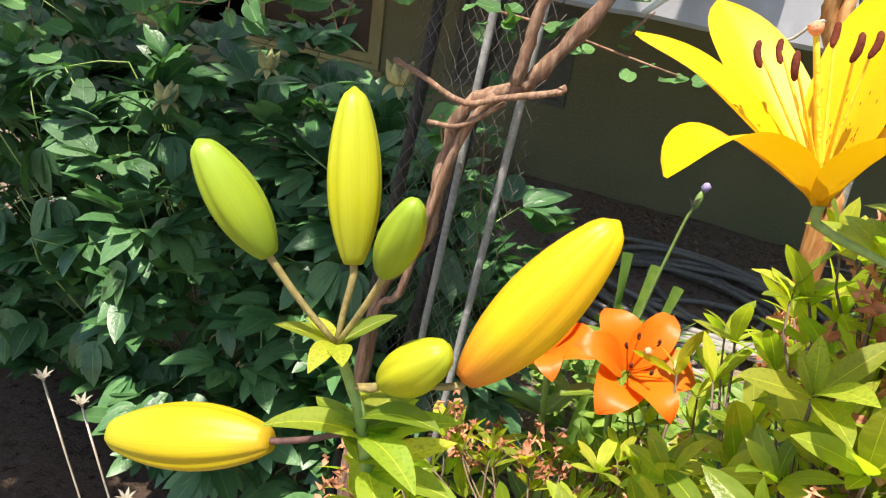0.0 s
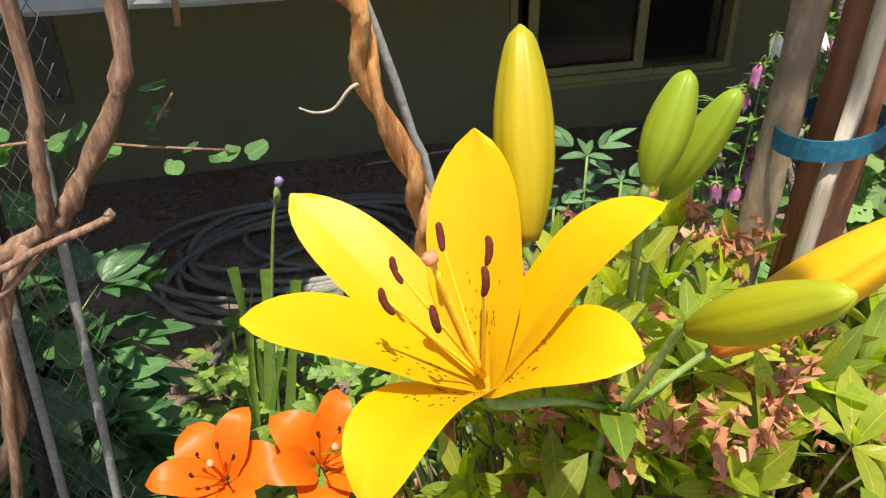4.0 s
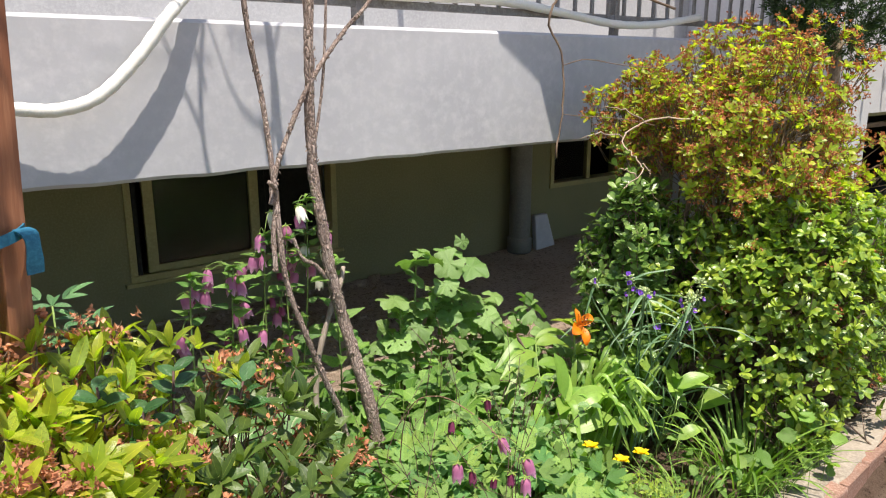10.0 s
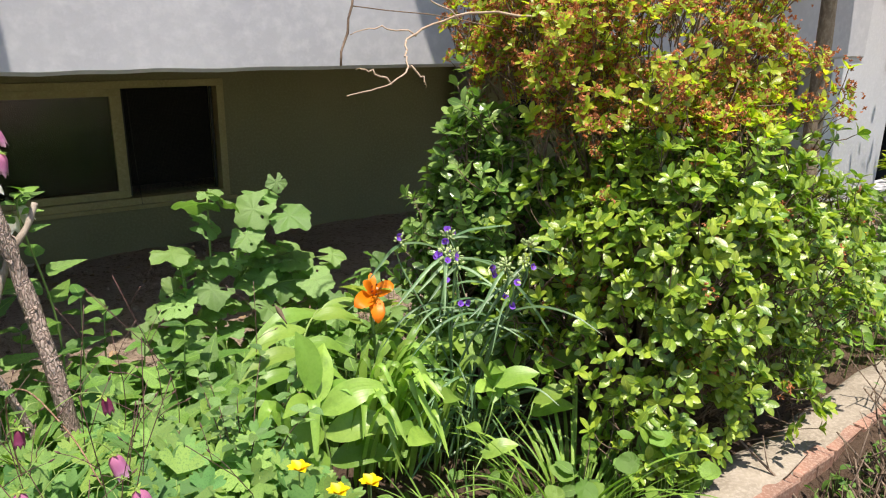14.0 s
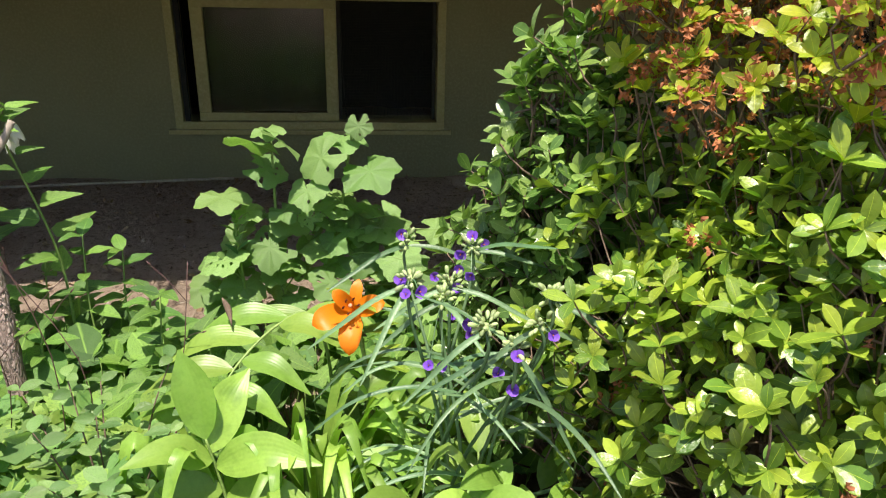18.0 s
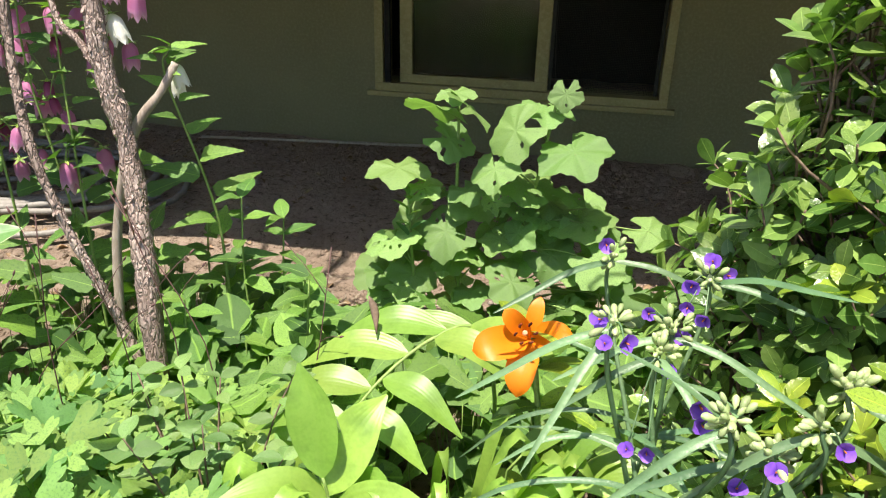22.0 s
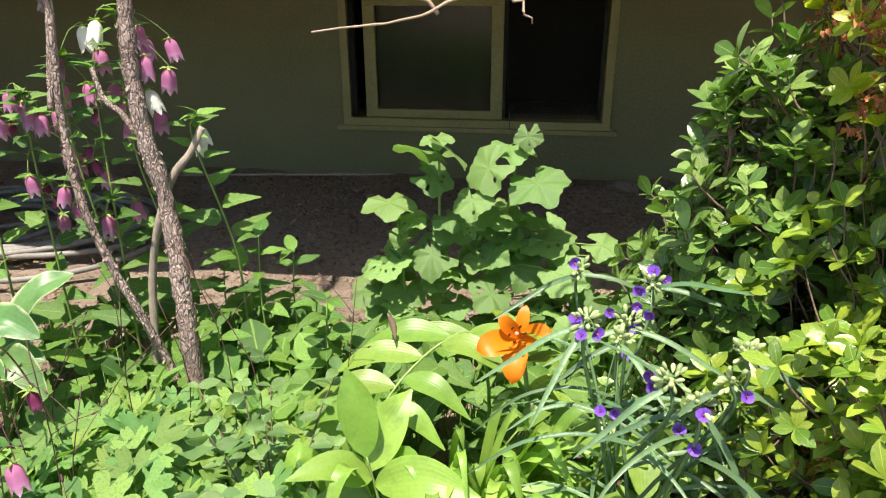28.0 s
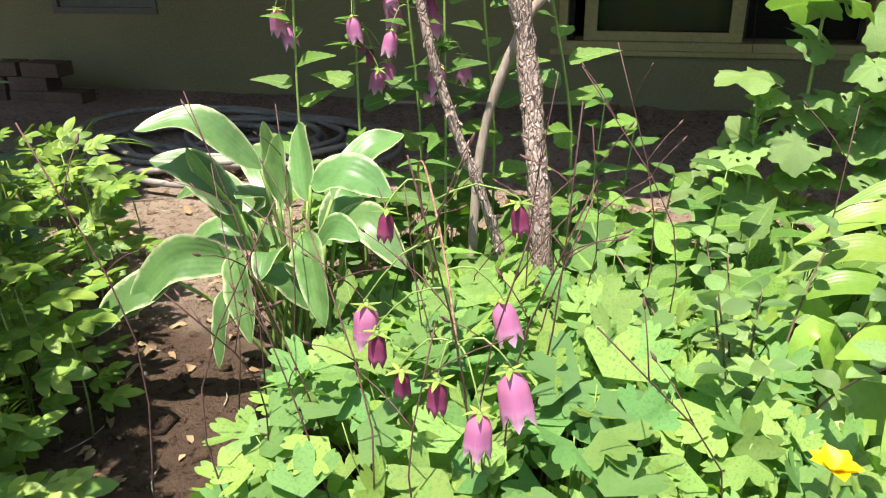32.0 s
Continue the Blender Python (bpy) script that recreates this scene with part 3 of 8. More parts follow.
def woody_core(rng, thing_, base, centre, radii, n, material, r0=0.009):
    runs = []
    for _ in range(n):
        d = unit(rng.normal(size=3) * vec(1, 1, 0.5) + vec(0, 0, 0.6))
        end = np.array(centre) + np.array(radii) * d * 0.85
        b = np.array(base) + vec(rng.normal() * 0.06, rng.normal() * 0.05, 0)
        mid = (b + end) / 2 + rng.normal(size=3) * 0.06
        runs.append((spline([b, mid, end], 7), r0, r0 * 0.25))
    tubes("branchwork", runs, material, thing_, 5)


def azalea_front():
    rng = np.random.default_rng(11)
    t = thing("azalea_bush", (-0.92, -2.74, 0.0), "low azalea bush with glossy yellow-green leaves and withered pink blooms", "shrub", "azaleas")
    d = thing("azalea_bush", (-0.62, -2.72, 0.0), "low azalea bush with dark dull green leaves", "shrub", "azaleas")
    dull = []
    lobes = [((-0.96, -2.78, 0.51), (0.36, 0.26, 0.50), 700), ((-0.64, -2.72, 0.46), (0.26, 0.26, 0.43), 340), ((-1.24, -2.76, 0.40), (0.2, 0.22, 0.45), 330), ((-0.98, -2.86, 0.72), (0.2, 0.15, 0.27), 260)]
    leaves, dry, twigs = [], [], []
    for k, (c, r, n) in enumerate(lobes):
        for pos, ax in shoots(rng, c, r, n, -0.2, 0.72, 0.10, seed=k):
            if pos[1] < -3.06 or (pos[0] < -1.12 and pos[2] > 0.87) or (pos[0] < -1.17 and pos[2] > 0.74) or (pos[0] < -1.22 and pos[2] > 0.66) or (pos[0] < -1.3 and pos[1] < -2.85):
                continue
            # Leaves right of x about -0.66 take the darker leaf colour.
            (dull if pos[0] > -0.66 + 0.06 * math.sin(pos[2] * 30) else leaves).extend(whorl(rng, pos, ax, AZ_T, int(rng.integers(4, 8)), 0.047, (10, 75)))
            twigs.append((spline([pos - ax * 0.09 + rng.normal(size=3) * 0.015, pos - ax * 0.04, pos + ax * 0.003], 4), 0.0016, 0.001))
            if (pos[0] > -1.1 or pos[2] < 0.7) and rng.random() < (0.16 if k == 1 else 0.32 if k == 3 else 0.27):
                for _ in range(13):
                    dry.append((PETAL_DRY[rng.integers(3)], pos + ax * 0.023 + rng.normal(size=3) * 0.012, facing(unit(rng.normal(size=3) + ax * 0.5), rng.normal(size=3)), rng.uniform(0.0085, 0.0155)))
                for _ in range(6):
                    d_ = unit(ax + rng.normal(size=3) * 0.7)
                    twigs.append((spline([pos, pos + d_ * 0.015, pos + d_ * 0.03 + rng.normal(size=3) * 0.006], 4), 0.0005, 0.0003))
    near = [it for it in leaves if it[1][2] > 0.9 and it[1][1] < -2.8][:290]
    keep = {id(it) for it in near}
    singles("leaf", near, M_AZ, t)
    bulk("foliage", [it for it in leaves if id(it) not in keep], M_AZ, t)
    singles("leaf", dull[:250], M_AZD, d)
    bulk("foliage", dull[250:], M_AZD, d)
    woody_core(rng, d, (-0.62, -2.72, 0), (-0.56, -2.72, 0.42), (0.2, 0.2, 0.36), 12, M_TWIG)
    bulk("withered_bloom_mass", dry, M_DRY, t, "crumpled salmon-brown dried blooms")
    tubes("twigwork", twigs, M_TWIG, t, 4)
    woody_core(rng, t, (-0.92, -2.74, 0), (-0.92, -2.78, 0.5), (0.45, 0.24, 0.42), 26, M_TWIG)


azalea_front()


def side_shrubs():
    rng = np.random.default_rng(21)
    t = thing("rhododendron_bush", (1.7, -2.3, 0.0), "tall azalea bush with rust-brown faded blooms over green leaves", "shrub", "azaleas")
    leaves, dry, twigs = [], [], []
    top = [((1.76, -2.22, 1.02), (0.5, 0.37, 0.4), 1150, 0.34), ((1.74, -2.34, 0.52), (0.54, 0.45, 0.48), 1050, 0.2), ((1.48, -2.53, 0.42), (0.27, 0.28, 0.44), 800, 0.22), ((2.05, -2.5, 0.36), (0.36, 0.26, 0.36), 420, 0.25), ((1.62, -2.68, 0.16), (0.42, 0.13, 0.2), 300, 0.25), ((1.54, -1.86, 1.06), (0.22, 0.2, 0.22), 240, 0.35), ((1.36, -2.2, 1.03), (0.2, 0.2, 0.2), 200, 0.3), ((1.58, -2.56, 0.6), (0.28, 0.25, 0.3), 480, 0.22)]
    for k, (c, r, n, lump) in enumerate(top):
        for pos, ax in shoots(rng, c, r, n, -0.35, 0.7, lump, seed=20 + k):
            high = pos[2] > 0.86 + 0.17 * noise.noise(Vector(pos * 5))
            if pos[2] > 0.72 and pos[0] < 1.2 + (pos[1] + 2.4) * 0.22 and rng.random() < 0.96:
                continue
            leaves += whorl(rng, pos, ax, AZ_B, int(rng.integers(5, 8)), 0.033 if high else 0.038, (28, 80))
            twigs.append((spline([pos - ax * 0.1 + rng.normal(size=3) * 0.02, pos - ax * 0.04, pos], 4), 0.0018, 0.001))
            if rng.random() < (0.85 if high else 0.02):
                for _ in range(11):
                    dry.append((PETAL_DRY[rng.integers(3)], pos + ax * 0.012 + rng.normal(size=3) * 0.013, facing(unit(rng.normal(size=3) + ax * 0.4), rng.normal(size=3)), rng.uniform(0.0075, 0.0145)))
    near = [it for it in leaves if it[1][0] < 1.42 and it[1][2] < 0.8 and it[1][1] < -2.45][:290]
    keep = {id(it) for it in near}
    singles("leaf", near, M_AZ2, t)
    rest = [it for it in leaves if id(it) not in keep]
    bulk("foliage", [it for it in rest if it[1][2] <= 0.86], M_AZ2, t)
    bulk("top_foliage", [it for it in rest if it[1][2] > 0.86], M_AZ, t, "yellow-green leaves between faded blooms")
    bulk("faded_bloom_mass", dry, M_DRY2, t, "rust-brown shrivelled blooms")
    tubes("twigwork", twigs, M_TWIG, t, 4)
    woody_core(rng, t, (1.7, -2.3, 0), (1.72, -2.3, 0.7), (0.45, 0.4, 0.55), 40, M_TWIG, 0.011)
    t = thing("euonymus_bush", (1.25, -2.08, 0.0), "upright evergreen shrub with oval pale-edged green leaves", "shrub")
    box_t = [blade(1, 0.46, 6, 1.3, 0.66, 0.18, d, seed=i) for i, d in enumerate((0.2, 0.5))]
    leaves, twigs = [], []
    for k, (c, r, n) in enumerate([((1.25, -2.1, 0.45), (0.2, 0.2, 0.43), 520), ((1.5, -2.05, 0.35), (0.3, 0.2, 0.4), 280)]):
        for pos, ax in shoots(rng, c, r, n, -0.5, 0.6, 0.22, seed=40 + k):
            for g in range(2):
                leaves += whorl(rng, pos - ax * 0.022 * g, ax, box_t, 4, 0.044, (35 + 25 * g, 60 + 25 * g))
            twigs.append((spline([pos - ax * 0.11 + rng.normal(size=3) * 0.02, pos - ax * 0.04, pos + ax * 0.005], 4), 0.002, 0.0012))
    near = [it for it in leaves if it[1][0] < 1.2][:290]
    keep = {id(it) for it in near}
    singles("leaf", near, M_BOX, t)
    bulk("foliage", [it for it in leaves if id(it) not in keep], M_BOX, t)
    tubes("twigwork", twigs, M_TWIG, t, 4)
    woody_core(rng, t, (1.25, -2.08, 0), (1.25, -2.1, 0.45), (0.2, 0.17, 0.36), 16, M_TWIG, 0.008)


side_shrubs()


# ---- peony ----
def peony():
    rng = np.random.default_rng(31)
    t = thing("peony_bush", (-2.05, -2.15, 0.0), "dense dark green peony bush with spent flower heads", "shrub")
    leaflets = []
    for i, d in enumerate((0.3, 0.6, 0.9)):
        L = [moved(blade(1, 0.42, 6, 0.85, 0.8, 0.2, d, seed=i), (0, 0.0, 0), facing(vec(math.sin(a), math.cos(a), 0)), s) for a, s in ((0, 1.0), (0.55, 0.72), (-0.55, 0.72))]
        leaflets.append(joined(L))
    leaves, stems = [], []
    for k, (c, r, n) in enumerate([((-2.1, -2.08, 0.40), (0.6, 0.38, 0.48), 560), ((-1.68, -2.2, 0.36), (0.26, 0.2, 0.42), 200), ((-2.7, -2.0, 0.4), (0.5, 0.4, 0.5), 240)]):
        for pos, ax in shoots(rng, c, r, n, -0.55, 0.5, 0.14, seed=60 + k):
            out = unit(vec(pos[0] - c[0], pos[1] - c[1], 0.15) + rng.normal(size=3) * 0.3)
            b = pos - out * 0.1 - vec(0, 0, 0.02)
            stems.append((spline([vec(c[0], c[1], 0.05) * 0.4 + b * 0.6 - vec(0, 0, 0.1), b, pos + out * 0.02], 6), 0.0022, 0.0012))
            for th in (0, 1.15, -1.15):
                d = vec(out[0] * math.cos(th) - out[1] * math.sin(th), out[0] * math.sin(th) + out[1] * math.cos(th), out[2] - 0.15)
                leaves.append((leaflets[rng.integers(3)], pos + d * 0.03, facing(d, vec(0, 0, 1) + rng.normal(size=3) * 0.25), rng.uniform(0.07, 0.105)))
    near = [it for it in leaves if it[1][2] > 0.55 and it[1][1] < -2.25][:200]
    keep = {id(it) for it in near}
    singles("leaf", near, M_PEO, t)
    bulk("foliage", [it for it in leaves if id(it) not in keep], M_PEO, t)
    tubes("stemwork", stems[::4], M_STEM, t, 5)
    pod = surface("peony_pod", (0.34, 0.33, 0.13), (0.25, 0.22, 0.08), (0.42, 0.4, 0.2), grain=120, blotch=20, rough=0.8)
    for x, y, z in ((-1.912, -2.208, 0.86), (-1.59, -2.39, 0.935), (-2.0, -2.35, 0.81)):
        horns = []
        for i in range(5):
            a = i * 1.257 + x
            d = unit(vec(math.cos(a) * 0.7, math.sin(a) * 0.7, 0.8))
            p = vec(x, y, z)
            V, F_ = tube_geo(spline([p, p + d * 0.016, p + d * 0.028 + vec(0, 0, 0.008)], 6), [0.004, 0.008, 0.009, 0.007, 0.004, 0.001], 8)
            horns.append(bare(V, F_))
        for i in range(6):
            a = i * 1.05
            horns.append(moved(blade(0.03, 0.012, 4, droop=1.2), (x, y, z), facing(vec(math.cos(a), math.sin(a), -0.1))))
        part("seed_head", geo_mesh("seed_head", joined(horns), pod), pod, t, "yellow-green spent flower head")


peony()


# ---- windows ----
M_MESHWIRE = surface("insect_mesh", (0.05, 0.05, 0.045), (0.04, 0.04, 0.035), (0.07, 0.07, 0.06), rough=0.7)
M_BACKING = surface("drab_pane_backing", (0.085, 0.083, 0.055), (0.06, 0.06, 0.04), (0.11, 0.107, 0.075), grain=120, blotch=7, rough=0.9, squeeze=(3, 1, 0.4))
M_VENT = surface("painted_panel", (0.13, 0.13, 0.105), (0.11, 0.11, 0.09), (0.16, 0.16, 0.13), grain=60, blotch=8, rough=0.7)


def ring_frame(x0, x1, z0, z1, y0, y1, w):
    """A rectangular frame with mitre-less joints, as one mesh."""
    bm = bmesh.new()
    for a, b, c, d in ((x0, x1, z0, z0 + w), (x0, x1, z1 - w, z1), (x0, x0 + w, z0 + w, z1 - w), (x1 - w, x1, z0 + w, z1 - w)):
        bb = box(a, b, y0, y1, c, d, 0.002)
        me = bpy.data.meshes.new("tmp")
        bb.to_mesh(me)
        bb.free()
        bm.from_mesh(me)
        bpy.data.meshes.remove(me)
    return bm


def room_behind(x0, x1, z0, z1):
    """Box behind an opening, painted near-black for the darkness of an unlit cellar."""
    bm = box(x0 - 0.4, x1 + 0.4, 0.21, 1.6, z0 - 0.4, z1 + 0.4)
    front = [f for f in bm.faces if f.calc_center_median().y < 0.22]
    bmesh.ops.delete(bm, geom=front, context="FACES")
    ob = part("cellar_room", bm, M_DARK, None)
    return tagged(ob, "near-black box standing for an unlit cellar behind a basement window", "room", kind="structure")


def main_window():
    w = tagged(part("window_1", ring_frame(0.0, 1.19, 0.25, 0.84, -0.012, 0.14, 0.035), M_FRAME, None), "cream-painted sliding basement window, half open behind a mesh screen", "window", kind="structure")
    sash = part("sash", ring_frame(0.10, 0.715, 0.268, 0.82, 0.02, 0.05, 0.052), M_FRAME, w)
    pane = part("pane", box(0.15, 0.665, 0.031, 0.037, 0.318, 0.77), M_GLASS, sash, "dusty dark glass pane")
    # Olive sheet added behind the glass so that the pane looks less dark.
    part("pane_backing", box(0.152, 0.663, 0.06, 0.066, 0.32, 0.768), M_BACKING, w, "drab olive sheet added behind dusty glass to lighten the pane")
    # Thin strip in the same near-black as the unlit interior.
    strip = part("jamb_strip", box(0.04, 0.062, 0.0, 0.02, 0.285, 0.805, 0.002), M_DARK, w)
    screen = part("screen", ring_frame(0.715, 1.15, 0.268, 0.82, 0.052, 0.062, 0.014), M_MESHWIRE, w, "dark insect screen")
    V, F_, k = [], [], 0
    for i in range(62):
        x = 0.735 + i * 0.0066
        V += [(x, 0.056, 0.283), (x + 0.0009, 0.056, 0.283), (x + 0.0009, 0.056, 0.806), (x, 0.056, 0.806)]
        F_.append((k, k + 1, k + 2, k + 3))
        k += 4
    for i in range(78):
        z = 0.285 + i * 0.0067
        V += [(0.73, 0.0575, z), (1.138, 0.0575, z), (1.138, 0.0575, z + 0.0009), (0.73, 0.0575, z + 0.0009)]
        F_.append((k, k + 1, k + 2, k + 3))
        k += 4
    part("wire_mesh", mesh_of("wire_mesh", V, F_, M_MESHWIRE, smooth=False), M_MESHWIRE, screen)
    part("sill", box(-0.03, 1.22, -0.03, 0.02, 0.232, 0.252, 0.003), M_FRAME, w)
    tube("loose_wire", spline([(0.735, -0.014, 0.8), (0.74, -0.02, 0.5), (0.755, -0.016, 0.235)], 8), 0.0012, M_MESHWIRE, w)


main_window()
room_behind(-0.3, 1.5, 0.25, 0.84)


def other_windows():
    w = tagged(part("window_2", ring_frame(-2.4, -1.84, 0.37, 0.8, -0.008, 0.04, 0.03), M_VENT, None), "small basement window closed by a painted panel", "window", kind="structure")
    part("panel", box(-2.37, -1.87, 0.01, 0.03, 0.4, 0.77, 0.002), M_VENT, w)
    w = tagged(part("window_3", ring_frame(-4.2, -2.77, 0.33, 0.84, -0.012, 0.12, 0.035), M_FRAME, None), "dim cream-framed basement window behind a peony", "window", kind="structure")
    part("sash", ring_frame(-3.5, -2.8, 0.355, 0.82, 0.02, 0.05, 0.05), M_FRAME, w)
    part("pane", box(-3.45, -2.85, 0.031, 0.037, 0.4, 0.775), M_GLASS, w)
    part("sill", box(-4.23, -2.74, -0.03, 0.02, 0.315, 0.342, 0.003), M_FRAME, w)
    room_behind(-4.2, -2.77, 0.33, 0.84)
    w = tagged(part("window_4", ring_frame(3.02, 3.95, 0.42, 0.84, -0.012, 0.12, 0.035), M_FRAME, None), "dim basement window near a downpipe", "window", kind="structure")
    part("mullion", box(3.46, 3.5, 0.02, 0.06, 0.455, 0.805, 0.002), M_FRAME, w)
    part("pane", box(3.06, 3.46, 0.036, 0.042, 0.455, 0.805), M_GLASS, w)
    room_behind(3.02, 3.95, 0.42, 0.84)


other_windows()

# ---- balcony details ----
M_RAIL = surface("grey_rail_paint", (0.2, 0.2, 0.2), (0.14, 0.13, 0.12), (0.3, 0.29, 0.28), grain=120, blotch=20, rough=0.55, metal=0.3)
M_PVC = surface("white_hose", (0.74, 0.73, 0.68), (0.66, 0.65, 0.6), (0.8, 0.79, 0.75), grain=140, blotch=10, rough=0.5, relief=0.0008)
M_UPPER = surface("upper_wall_paint", (0.4, 0.4, 0.41), (0.34, 0.34, 0.35), (0.46, 0.46, 0.46), grain=60, blotch=3, rough=0.85)


def railing():
    t = thing("balcony_railing", (0.5, -1.29, OH_Z1), "grey metal balcony railing with slim upright bars", "railing")
    part("bottom_rail", box(-4.2, 4.4, -1.305, -1.275, OH_Z1 + 0.07, OH_Z1 + 0.10, 0.003), M_RAIL, t)
    part("top_rail", box(-4.2, 4.4, -1.315, -1.265, OH_Z1 + 0.95, OH_Z1 + 0.99, 0.005), M_RAIL, t)
    bar = box(-0.008, 0.008, -0.008, 0.008, 0.0, 0.86, 0.002)
    me = bpy.data.meshes.new("bar")
    bar.to_mesh(me)
    bar.free()
    me.materials.append(M_RAIL)
    for i in range(70):
        ob = new("bar", me)
        ob.location = (-4.1 + i * 0.122, -1.29, OH_Z1 + 0.095)
        adopt(ob, t)
    for x in (-3.9, -2.4, -0.9, 0.55, 2.05, 3.6):
        part("post", box(x - 0.018, x + 0.018, -1.308, -1.272, OH_Z1 - 0.002, OH_Z1 + 0.95, 0.003), M_RAIL, t)


railing()
tagged(part("upper_wall", box(-9, 4.6, -0.02, -0.003, OH_Z1 + 0.002, 3.4), M_UPPER, None), "pale painted wall above the balcony", "wall", kind="structure")


def awning():
    """An unseen awning over the balcony, added and cut to keep sun off part of its face."""
    bm = bmesh.new()
    ring = [(1.1, -1.3), (1.12, -1.69), (1.36, -1.74), (1.45, -1.82), (1.46, -2.0), (4.3, -2.0), (4.3, -1.3)]
    f = bm.faces.new([bm.verts.new((x, y, 2.5)) for x, y in ring])
    ex = bmesh.ops.extrude_face_region(bm, geom=[f])
    for v in [g for g in ex["geom"] if isinstance(g, bmesh.types.BMVert)]:
        v.co.z += 0.02
    bmesh.ops.recalc_face_normals(bm, faces=bm.faces)
    t = thing("awning", (2.7, -1.65, 2.5), "unseen flat awning added above a balcony to shade its face", "awning")
    part("sheet", bm, M_PLASTER, t)
    for x in (1.6, 4.1):
        part("bracket", box(x - 0.02, x + 0.02, -1.99, -0.02, 2.46, 2.499, 0.003), M_RAIL, t)


awning()


def wall_hose():
    pts = spline([(-0.78, -1.37, 1.226), (-0.74, -1.41, 1.21), (-0.64, -1.435, 1.196), (-0.53, -1.445, 1.19), (-0.42, -1.445, 1.226), (-0.30, -1.44, 1.335), (-0.19, -1.43, 1.465), (-0.09, -1.38, 1.54), (0.08, -1.30, 1.575), (0.6, -1.32, 1.565), (1.2, -1.32, 1.575), (1.6, -1.325, 1.545), (2.0, -1.335, 1.505), (2.35, -1.325, 1.515), (2.75, -1.315, 1.565)], 120)
    t = thing("drain_hose", tuple(pts[0]), "cream corrugated drain hose curving out of a balcony slab", "hose")
    rad = [0.019 + 0.0012 * math.sin(i * 2.1) for i in range(120)]
    tube("hose", pts, rad, M_PVC, t, 14)
    bm = bmesh.new()
    bmesh.ops.create_circle(bm, cap_ends=True, radius=1, segments=40)
    for v in bm.verts:
        a = math.atan2(v.co.y, v.co.x)
        r = 1 + 0.1 * math.sin(3 * a + 1) + 0.05 * math.sin(7 * a)
        v.co = Vector((-0.785 + 0.07 * r * math.cos(a), OH_Y - 0.007, 1.235 + 0.07 * r * math.sin(a)))
    ex = bmesh.ops.extrude_face_region(bm, geom=bm.faces[:])
    for v in [g for g in ex["geom"] if isinstance(g, bmesh.types.BMVert)]:
        v.co.y += 0.012
    bmesh.ops.recalc_face_normals(bm, faces=bm.faces)
    part("mortar_collar", bm, M_PATCH, t, "white smeared sealant round the hose hole")
    pts = spline([(-1.161, OH_Y + 0.01, 1.241)] + [(-1.171, -1.44, 1.211), (-1.204, -1.47, 1.168), (-1.247, -1.48, 1.12), (-1.293, -1.47, 1.081), (-1.347, -1.44, 1.055)], 26)
    t = thing("drain_spout", tuple(pts[0]), "white plastic drain pipe bundle bending down a balcony slab", "pipe")
    tube("pipe", pts, [0.02 + 0.001 * math.sin(i * 2.2) for i in range(26)], M_PVC, t, 14)
    for e in [(-1.423, -1.44, 0.979), (-1.487, -1.45, 1.005), (-1.538, -1.42, 1.022)]:
        tube("offshoot", spline([pts[21], (pts[21] + np.array(e)) / 2 + vec(0, -0.012, 0.01), e], 8), np.linspace(0.011, 0.007, 8), M_PVC, t, 10, 0.06, 3, "short white pipe end")
    bm = bmesh.new()
    bmesh.ops.create_icosphere(bm, subdivisions=3, radius=1)
    for v in bm.verts:
        k = 1 + 0.3 * noise.noise(v.co * 2.3)
        v.co = Vector((-1.09 + 0.075 * v.co.x * k, OH_Y + 0.002 + 0.012 * v.co.y * k, 1.345 + 0.035 * v.co.z * k))
    part("mortar_patch", bm, M_PATCH, slab, "rough grey mortar patch", smooth=True)


wall_hose()


def downpipe():
    t = thing("downpipe", (2.62, -0.1, 0.0), "grey plastic downpipe standing by a basement wall", "pipe")
    M_PIPE = surface("grey_pipe", (0.17, 0.17, 0.15), (0.13, 0.13, 0.115), (0.21, 0.21, 0.19), grain=90, blotch=8, rough=0.6)
    tube("pipe", [(2.62, -0.1, z) for z in np.linspace(0.0, 0.97, 8)], 0.075, M_PIPE, t, 24)
    tube("socket", [(2.62, -0.1, 0.02), (2.62, -0.1, 0.03), (2.62, -0.1, 0.12), (2.62, -0.1, 0.13)], [0.08, 0.088, 0.088, 0.08], M_PIPE, t, 24)
    bm = box(2.74, 2.94, -0.16, -0.12, 0.0, 0.27, 0.01)
    for v in bm.verts:
        if v.co.z > 0.2 and v.co.x > 2.8:
            v.co.x -= 0.07
        v.co.y += 0.25 * (v.co.z) * 0.4
    tagged(part("broken_slab", bm, M_PLASTER, None), "pale broken slab leaning on a basement wall", "slab")


downpipe()


